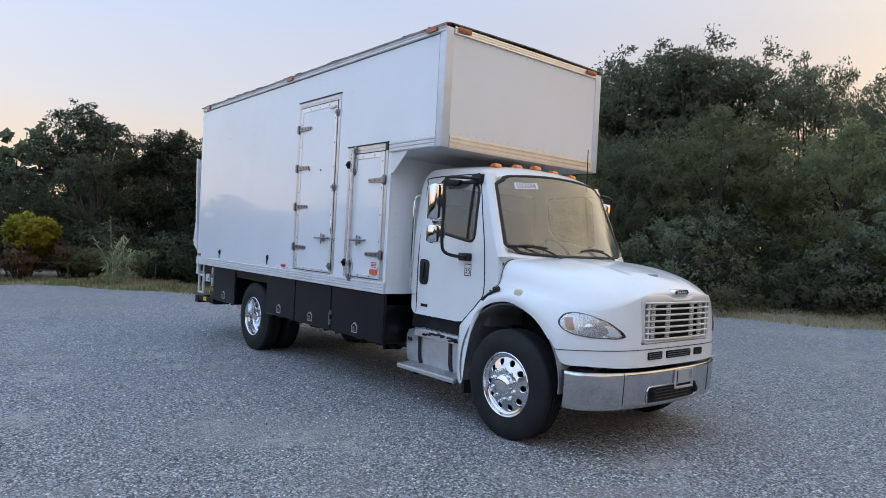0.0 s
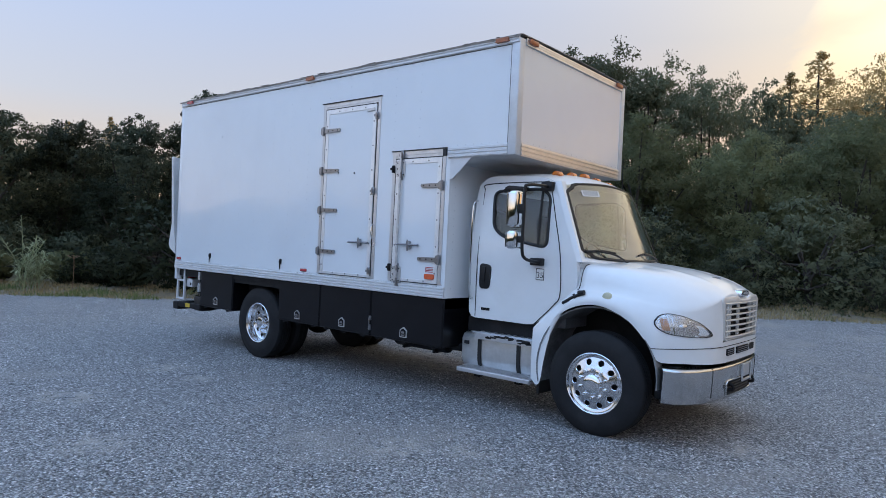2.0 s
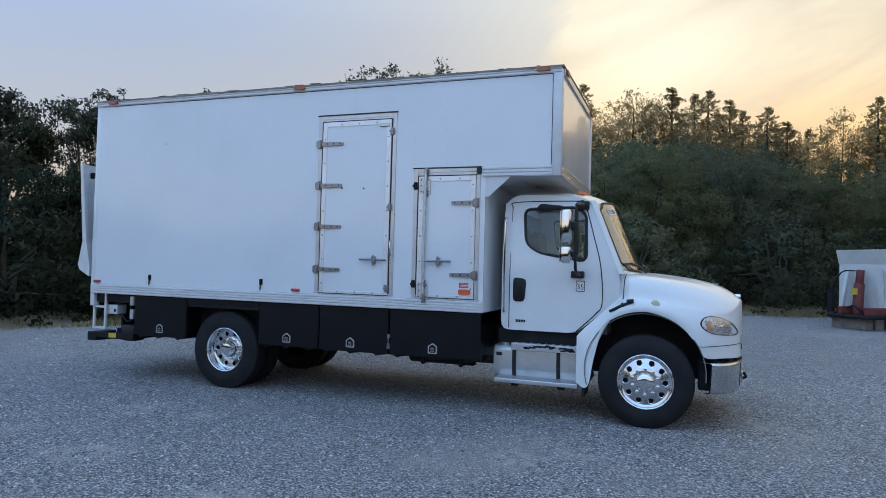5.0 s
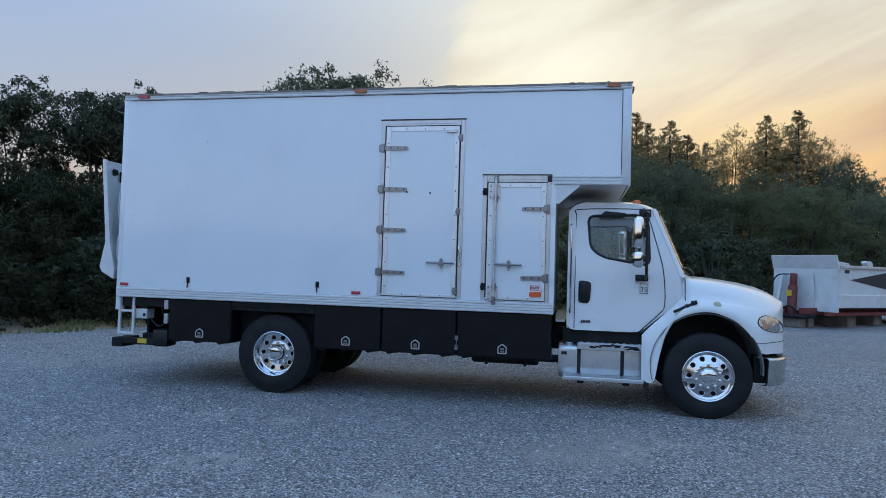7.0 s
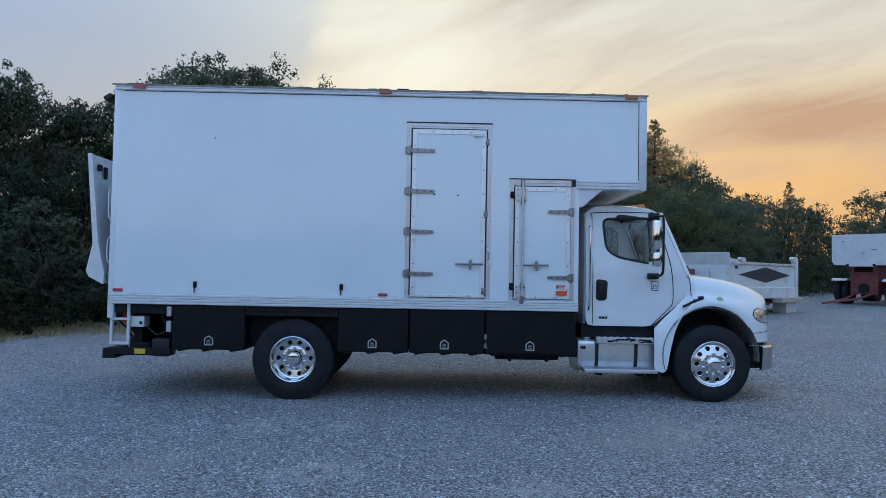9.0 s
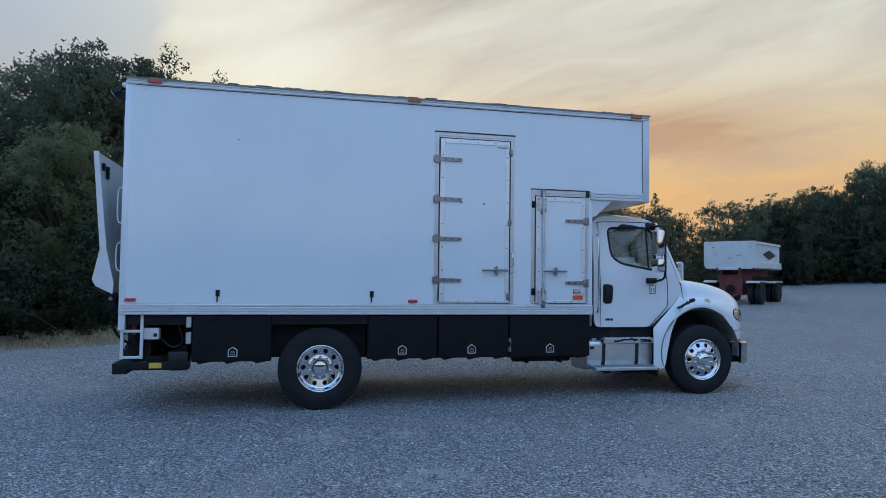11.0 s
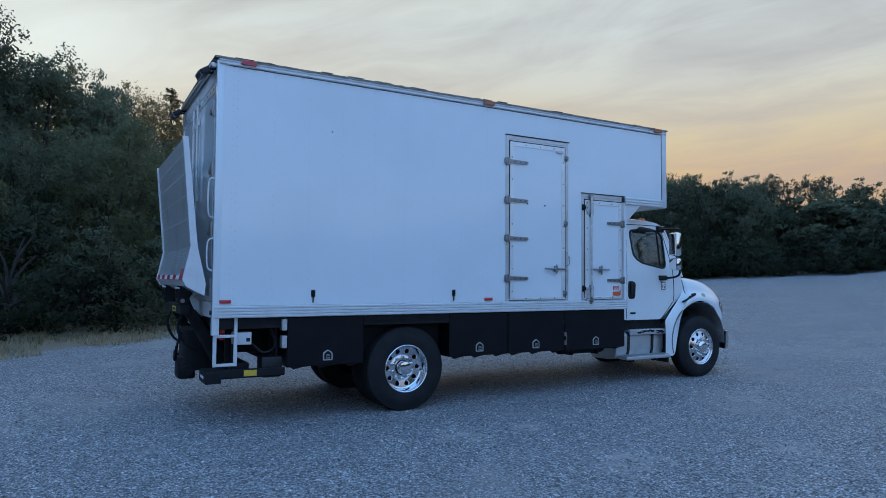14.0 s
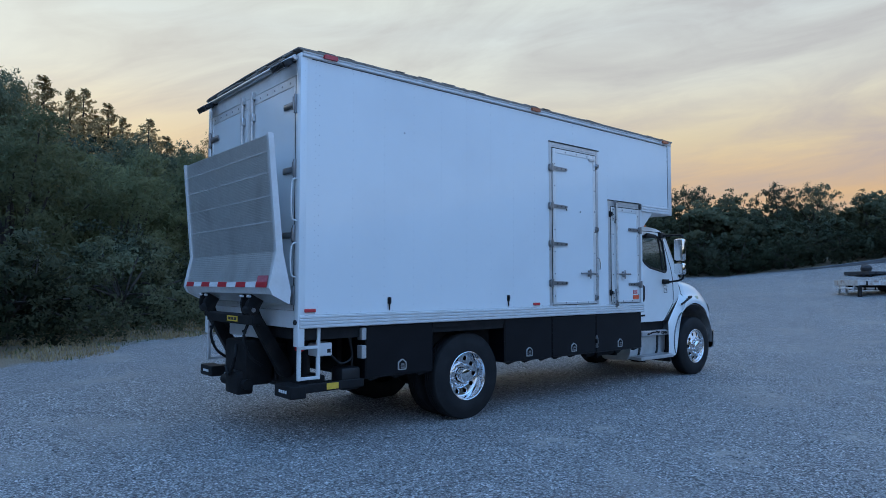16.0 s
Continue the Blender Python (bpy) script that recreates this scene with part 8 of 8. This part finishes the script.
sl.new(sg.outputs["Random Per Island"], sr.inputs[0]), sl.new(sr.outputs[0], sn["Principled BSDF"].inputs["Base Color"])
sn["Principled BSDF"].inputs["Roughness"].default_value = 0.8
m.materials.append(STONE)
tagged(new("loose_stones", m), "small loose grey stones strewn over the gravel", "stones", kind="stuff")


# ---- fence at the tail end of the lot ----
fence = empty("fence", 9.0, 26.0, full_z(9, 26), "low wire and rail fence half hidden by bushes", "fence")
for k in range(5):
    x, y = 2.0 + 2.4 * k, 25.6 - 0.6 * k
    z = full_z(x, y)
    part("post", cyl(bmesh.new(), (x, y, z - 0.1), (x, y, z + 0.60), 0.03, 8), CHARCOAL, fence, smooth=True)
bm = bmesh.new()
tube(bm, [(2.0 + 2.4 * k, 25.6 - 0.6 * k, full_z(2.0 + 2.4 * k, 25.6 - 0.6 * k) + 0.55) for k in range(5)], 0.014, 6, 1)
part("rail", bm, CHARCOAL, fence, smooth=True)


# ---- trailers farther off in the lot ----
def placed(x, y, ux, uy, z):
    """The pose of a trailer: u along it, v across it to the left of u, w up."""
    L = math.hypot(ux, uy)
    u = Vector((ux / L, uy / L, 0))
    v = Vector((-u.y, u.x, 0))
    m = Matrix((u, v, Vector((0, 0, 1)))).transposed().to_4x4()
    m.translation = (x, y, z)
    return m


def tpart(name, bm, mat, parent, m, label="", smooth=False):
    bmesh.ops.transform(bm, matrix=m, verts=bm.verts)
    return part(name, bm, mat, parent, label, smooth)


def small_wheel(parent, m, u, v, w, r, out, mat_rim=GALV):
    """A trailer wheel; out: the side of it that faces outwards along v."""
    bm = bmesh.new()
    prof = [(-0.12, r * 0.56), (-0.13, r * 0.75), (-0.12, r * 0.92), (-0.09, r), (0.09, r), (0.12, r * 0.92), (0.13, r * 0.75), (0.12, r * 0.56)]
    spin(bm, prof, (u, v, w), 36, "y")
    ob = tpart("wheel", bm, RUBBER, parent, m, smooth=True)
    bm = bmesh.new()
    spin(bm, [(out * 0.10, r * 0.57), (out * 0.115, r * 0.57), (out * 0.11, r * 0.50), (out * 0.05, r * 0.45), (out * 0.04, r * 0.20), (out * 0.10, r * 0.17), (out * 0.11, 0.01)], (u, v, w), 28, "y")
    tpart("rim", bm, mat_rim, ob, m, smooth=True)
    bm = bmesh.new()
    for k in range(8):
        a = 6.28319 * k / 8
        cyl(bm, (u + r * 0.33 * math.cos(a), v + out * 0.045, w + r * 0.33 * math.sin(a)), (u + r * 0.33 * math.cos(a), v + out * 0.075, w + r * 0.33 * math.sin(a)), 0.025, 8)
    tpart("wheel_nuts", bm, CHASSIS, ob, m)
    return ob


def diamond(parent, m, u0, u1, w, half, v, mat):
    bm = bmesh.new()
    um = (u0 + u1) / 2
    a = [(u0, w), (um, w - half), (u1, w), (um, w + half)]
    vs_ = [bm.verts.new((p[0], v, p[1])) for p in a] + [bm.verts.new((p[0], v + 0.01, p[1])) for p in a]
    bm.faces.new(vs_[:4]), bm.faces.new(vs_[7:3:-1])
    for i in range(4):
        j = (i + 1) % 4
        bm.faces.new((vs_[i], vs_[i + 4], vs_[j + 4], vs_[j]))
    return tpart("painted_diamond", bm, mat, parent, m, "dark painted diamond shape")


# white transfer dump box (near side at v = 0, far side at v = 2.0)
gz = ground_z(17.9, -2.8)
M = placed(16.77, -1.62, 0.64, -0.77, 0.0)
dump = empty("dump_trailer", 17.9, -2.8, gz, "white dump trailer box with dark diamond and red hydraulic ram", "trailer")
for v, s in ((0.0, 1), (1.95, -1)):
    bm = bmesh.new()
    box(bm, 0.0, 5.2, v, v + 0.05, 1.32, 2.12, 0.01, 1)
    tpart("side_wall", bm, TRAILER_WHITE, dump, M, "chalky white steel side wall with rust stains")
    bm = bmesh.new()
    vv = v - 0.05 if s > 0 else v
    box(bm, 0.0, 5.2, vv, vv + 0.10, 0.95, 1.34, 0.02, 2)
    tpart("lower_wall", bm, TRAILER_WHITE, dump, M)
    bm = bmesh.new()
    box(bm, 0.0, 5.2, v - 0.05, v + 0.10, 2.10, 2.19, 0.02, 2)
    tpart("top_rail", bm, material("rust_streaked_rail", (0.55, 0.50, 0.45), 0.6, vary=0.2, scale=3, dirt=(0.25, 0.12, 0.06), dirt_scale=2.5, dirt_amount=0.8), dump, M)
    bm = bmesh.new()
    prism(bm, rounded([(4.95, 0.75), (5.30, 0.70), (5.33, 0.85), (5.22, 1.0), (5.22, 2.38), (5.15, 2.46), (4.85, 2.46), (4.80, 2.38), (5.02, 2.25)], 0.05, 3), v - 0.07, v + 0.10, "y")
    tpart("tail_post", bm, TRAILER_WHITE, dump, M, smooth=True)
for u in (0.9, 1.9, 2.9, 3.9):
    bm = bmesh.new()
    box(bm, u - 0.03, u + 0.03, -0.055, -0.045, 0.97, 1.31)
    tpart("stiffener", bm, TRAILER_WHITE, dump, M)
bm = bmesh.new()
ring = [(0.0, 0.82), (1.88, 0.82), (2.0, 0.96), (2.0, 2.10), (0.0, 2.10)]
a = [bm.verts.new((-0.04, v, w)) for v, w in ring]
b = [bm.verts.new((0.03, v, w)) for v, w in ring]
bm.faces.new(a), bm.faces.new(b[::-1])
for i in range(5):
    bm.faces.new((a[i], b[i], b[(i + 1) % 5], a[(i + 1) % 5]))
tpart("front_board", bm, TRAILER_WHITE, dump, M)
bm = bmesh.new()
prism(bm, [(-0.04, 2.08), (-0.16, 2.47), (-0.10, 2.48), (0.03, 2.12)], -0.02, 2.02, "y")
tpart("spill_flange", bm, TRAILER_WHITE, dump, M)
bm = bmesh.new()
prism(bm, [(-0.13, 2.30), (-0.05, 2.05), (0.55, 2.12), (0.45, 2.26)], -0.03, 0.02, "y")
tpart("corner_gusset", bm, TRAILER_WHITE, dump, M)
bm = bmesh.new()
box(bm, 0.0, 5.2, 0.05, 1.95, 0.95, 1.02)
tpart("floor_plate", bm, RUST_RED, dump, M)
bm = bmesh.new()
box(bm, 5.12, 5.18, 0.05, 1.95, 0.9, 2.1, 0.01, 1)
tpart("tailgate", bm, TRAILER_WHITE, dump, M)
diamond(dump, M, 0.57, 4.62, 1.77, 0.27, -0.012, CHARCOAL)
bm = bmesh.new()
box(bm, 3.25, 5.05, -0.30, 0.02, 0.80, 0.98, 0.02, 2)
tpart("fender_step", bm, material("dusty_beige_step", (0.42, 0.36, 0.30), 0.7, vary=0.15, scale=4), dump, M, "dusty beige steel step")
bm = bmesh.new()
box(bm, 4.1, 4.95, -0.1, 0.4, gz - 0.05, 0.80, 0.02, 1)
tpart("support_stand", bm, TRAILER_WHITE, dump, M)
for u in (1.3, 2.7):
    bm = bmesh.new()
    box(bm, u - 0.22, u + 0.22, 0.35, 1.75, gz - 0.05, 0.72, 0.02, 1)
    tpart("cribbing_block", bm, WEATHERED, dump, M, "weathered timber cribbing")
for v in (0.10, 1.80):
    bm = bmesh.new()
    box(bm, -0.45, 3.1, v - 0.05, v + 0.05, 0.72, 0.82, 0.01, 1)
    tpart("skid_rail", bm, RUST_RED, dump, M, "faded red skid rail")
for v in (0.65, 1.40):
    bm = bmesh.new()
    box(bm, -0.75, 4.6, v - 0.06, v + 0.06, 0.72, 0.92, 0.01, 1)
    tpart("chassis_beam", bm, RUST_RED, dump, M, "faded red steel chassis beam")
bm = bmesh.new()
cyl(bm, (-0.35, 1.2, 0.70), (-0.28, 1.2, 1.55), 0.13, 20, bevel=0.01)
cyl(bm, (-0.28, 1.2, 1.55), (-0.24, 1.2, 1.92), 0.10, 20, bevel=0.01)
ram = tpart("hydraulic_ram", bm, RUST_RED, dump, M, "red hydraulic lifting ram", smooth=True)
bm = bmesh.new()
box(bm, -0.49, -0.44, 1.12, 1.28, 1.25, 1.42)
tpart("yellow_sticker", bm, YELLOW, ram, M)
for v in (0.72, 1.62):
    bm = bmesh.new()
    prism(bm, [(-0.5 if v > 1 else -0.12, 0.75), (-0.38 if v > 1 else -0.02, 0.75), (-0.10, 1.95), (-0.20, 1.95)], v - 0.05, v + 0.05, "y")
    tpart("strut", bm, TRAILER_WHITE, dump, M)
bm = bmesh.new()
box(bm, -0.9, -0.3, 0.45, 1.7, 0.62, 0.71, 0.02, 1)
cyl(bm, (-0.5, 1.9, 0.74), (-0.5, 1.9, 1.4), 0.09, 12)
tube(bm, [(-0.6, 0.8, 0.72), (-0.7, 1.0, 0.95), (-0.55, 1.3, 0.9), (-0.6, 1.7, 0.72)], 0.025, 6)
tube(bm, [(-0.5, 1.85, 1.4), (-0.45, 1.6, 1.85), (-0.3, 1.3, 1.9)], 0.02, 6)
tpart("hitch_frame", bm, CHASSIS, dump, M, smooth=True)
bm = bmesh.new()
for u in (-0.55, -0.15):
    box(bm, u - 0.15, u + 0.15, 0.7, 1.7, gz - 0.05, 0.62, 0.02, 1)
tpart("timber_block", bm, WEATHERED, dump, M)
bm = bmesh.new()
box(bm, 0.30, 0.52, -0.012, 0.002, 1.96, 2.06)
tpart("small_plate", bm, CHARCOAL, dump, M)

# second dump trailer on a red chassis
gz = ground_z(23.4, -11.0)
M = placed(22.0, -10.65, 0.57, -0.80, 0.0)
dump2 = empty("dump_trailer", 23.4, -11.0, gz, "high white dump trailer on a dark red chassis with dual wheels", "trailer")
for v in (0.0, 2.20):
    bm = bmesh.new()
    box(bm, 0.0, 4.1, v, v + 0.06, 2.30, 3.50, 0.01, 1)
    tpart("side_wall", bm, TRAILER_WHITE, dump2, M)
    bm = bmesh.new()
    box(bm, -0.03, 4.13, v - 0.05, v + 0.11, 3.44, 3.56, 0.02, 1)
    tpart("top_rail", bm, TRAILER_WHITE, dump2, M)
    bm = bmesh.new()
    box(bm, 0.4, 4.1, v - 0.10, v + 0.05, 2.30, 2.62, 0.03, 1)
    tpart("side_pocket", bm, TRAILER_WHITE, dump2, M)
bm = bmesh.new()
ring = [(-0.05, 0.12, 2.28), (-0.05, 2.14, 2.28), (-0.05, 2.30, 2.42), (-0.05, 2.30, 3.58), (-0.05, -0.04, 3.58), (-0.05, -0.04, 2.42)]
a = [bm.verts.new(p) for p in ring]
b = [bm.verts.new((p[0] + 0.07, p[1], p[2])) for p in ring]
bm.faces.new(a), bm.faces.new(b[::-1])
for i in range(6):
    j = (i + 1) % 6
    bm.faces.new((a[i], b[i], b[j], a[j]))
tpart("front_board", bm, TRAILER_WHITE, dump2, M, "white front board with clipped lower corners")
bm = bmesh.new()
box(bm, -0.075, -0.05, 0.62, 1.70, 2.22, 2.34, 0.01, 1)
tpart("name_plate", bm, ALU_WHITE, dump2, M)
bm = bmesh.new()
for v in (0.66, 1.66):
    box(bm, -0.085, -0.05, v - 0.05, v + 0.05, 2.24, 2.33)
tpart("front_lamp", bm, PLASTIC, dump2, M)
bm = bmesh.new()
box(bm, -0.058, -0.05, 1.80, 1.90, 3.28, 3.31)
box(bm, -0.058, -0.05, 0.55, 0.80, 2.90, 2.93)
cyl(bm, (-0.06, 1.1, 2.78), (-0.05, 1.1, 2.78), 0.03, 8)
tpart("board_fittings", bm, CHARCOAL, dump2, M)
bm = bmesh.new()
box(bm, 4.04, 4.10, 0.06, 2.2, 2.3, 3.5, 0.01, 1)
tpart("tailgate", bm, TRAILER_WHITE, dump2, M)
bm = bmesh.new()
box(bm, 0.0, 4.05, 0.06, 2.2, 2.26, 2.32)
tpart("floor_plate", bm, RUST_RED, dump2, M)
diamond(dump2, M, 1.2, 3.4, 2.98, 0.24, -0.012, CHARCOAL)
for v in (0.70, 1.56):
    bm = bmesh.new()
    box(bm, 0.1, 4.3, v - 0.07, v + 0.07, 1.95, 2.24, 0.01, 1)
    tpart("chassis_beam", bm, RUST_RED, dump2, M)
bm = bmesh.new()
prism(bm, [(0.2, 2.0), (0.2, 1.05), (1.5, 1.05), (1.7, 2.0)], 0.62, 1.66, "y")
tpart("axle_frame", bm, RUST_RED, dump2, M)
bm = bmesh.new()
cyl(bm, (0.12, 1.14, 1.32), (0.22, 1.14, 1.32), 0.20, 20)
tpart("coupling", bm, CHASSIS, dump2, M, smooth=True)
for u in (0.75, 3.5):
    for v, o in ((-0.02, -1), (0.30, -1), (1.94, 1), (2.26, 1)):
        small_wheel(dump2, M, u, v, gz + 0.50, 0.50, o)
    for v in (0.14, 2.10):
        bm = bmesh.new()
        prism(bm, rounded([(u - 0.62, gz + 0.98), (u - 0.45, gz + 1.06), (u + 0.45, gz + 1.06), (u + 0.62, gz + 0.98), (u + 0.62, gz + 1.02), (u + 0.45, gz + 1.10), (u - 0.45, gz + 1.10), (u - 0.62, gz + 1.02)], 0.02, 2), v - 0.30, v + 0.30, "y")
        tpart("fender", bm, TRAILER_WHITE, dump2, M, "white wheel fender")
for v0 in (0.75, 1.50):
    bm = bmesh.new()
    tube(bm, [(0.3, v0, 1.12), (-1.2, 0.5 * (v0 + 1.12), gz + 0.25), (-3.6, 1.12, gz + 0.12)], 0.045, 8, 4)
    tpart("drawbar", bm, RUST_RED, dump2, M, "dark red drawbar", smooth=True)

# flatbed trailers up the slope
def flatbed(x, y, ux, uy, top, length, rail, beam, label, wheels, deep):
    """A flatbed trailer; deep: the height of its side rails."""
    f = empty("flatbed_trailer", x + ux * 3, y + uy * 3, ground_z(x + ux * 3, y + uy * 3), label, "trailer")
    M_ = placed(x, y, ux, uy, 0.0)

    def under(u, v):
        p = M_ @ Vector((u, v, 0))
        return ground_z(p.x, p.y) - 0.02

    for k in range(8):
        bm = bmesh.new()
        box(bm, 0.02, length, 0.06 + 0.29 * k, 0.33 + 0.29 * k, top - 0.05, top + random.uniform(-0.004, 0.004), 0.006, 1)
        tpart("deck_plank", bm, WEATHERED, f, M_)
    for v in (0.0, 2.36):
        bm = bmesh.new()
        box(bm, 0.0, length, v, v + 0.05, top - deep, top - deep + 0.06, 0.008, 1)
        box(bm, 0.0, length, v + 0.012, v + 0.038, top - deep + 0.06, top - 0.05)
        box(bm, 0.0, length, v, v + 0.05, top - 0.05, top + 0.012, 0.008, 1)
        tpart("side_rail", bm, rail, f, M_)
    bm = bmesh.new()
    box(bm, -0.05, 0.0, 0.0, 2.41, top - deep - 0.02, top + 0.02, 0.01, 1)
    tpart("front_beam", bm, rail, f, M_)
    for k in range(int(length / 0.6)):
        u = 0.35 + 0.6 * k
        bm = bmesh.new()
        box(bm, u, u + 0.07, -0.035, -0.002, top - deep + 0.02, top - 0.02, 0.006, 1)
        tpart("stake_pocket", bm, beam if k % 3 else CHASSIS, f, M_)
    for v in (0.75, 1.60):
        bm = bmesh.new()
        box(bm, 0.2, length, v - 0.05, v + 0.05, top - deep - 0.22, top - 0.06, 0.01, 1)
        tpart("chassis_beam", bm, CHASSIS, f, M_)
    # the coupling frame under the front end
    for v in (0.45, 1.95):
        bm = bmesh.new()
        box(bm, -0.10, 1.1, v - 0.04, v + 0.04, top - deep - 0.20, top - deep - 0.11, 0.01, 1)
        tpart("coupling_rail", bm, beam, f, M_)
        for u in (0.0, 0.5, 1.0):
            tpart("bracket", box(bmesh.new(), u - 0.04, u + 0.04, v - 0.05, v + 0.05, top - deep - 0.24, top - deep, 0.01, 1), CHASSIS if u else beam, f, M_)
    bm = bmesh.new()
    box(bm, -0.16, -0.08, 0.30, 2.10, top - deep - 0.20, top - deep - 0.10, 0.01, 1)
    tpart("cross_rail", bm, beam, f, M_)
    for u, v, h in ((0.10, 0.12, 0.075), (0.15, 1.55, 0.05), (0.10, 2.20, 0.05)):
        bm = bmesh.new()
        box(bm, u - h, u + h, v - h, v + h, under(u, v) + 0.02, top - (0.0 if h > 0.06 else deep), 0.01, 1)
        box(bm, u - h - 0.05, u + h + 0.05, v - h - 0.05, v + h + 0.05, under(u, v), under(u, v) + 0.03, 0.006, 1)
        tpart("support_leg", bm, CHASSIS if h > 0.06 else GALV, f, M_)
    for u in wheels:
        for v, o in ((0.25, -1), (2.15, 1)):
            small_wheel(f, M_, u, v, under(u, v) + 0.29, 0.29, o)
    return f


flatbed(9.98, -21.86, -0.72, -0.69, 1.76, 7.5, CHIPPED_PAINT, ALU_WHITE, "low flatbed trailer with chipped white and rusty side rails", (2.3, 3.3), 0.24)
flatbed(12.6, -32.23, -0.60, -0.80, 2.36, 8.0, CHARCOAL, CHARCOAL, "dark flatbed trailer parked farther up the slope", (5.0, 6.0), 0.17)
bm = bmesh.new()
x, y = 13.25, -33.65
geom = bmesh.ops.create_icosphere(bm, subdivisions=2, radius=0.5)
for v in bm.verts:
    v.co = Vector((x + v.co.x * 0.75, y + v.co.y * 0.75, 2.58 + v.co.z * 0.56)) + Vector((1, 1, 1)) * 0.08 * noise.noise(v.co * 3)
tagged(part("covered_load", bm, CHARCOAL, None), "dark covered bundle lying on the flatbed", "bundle")
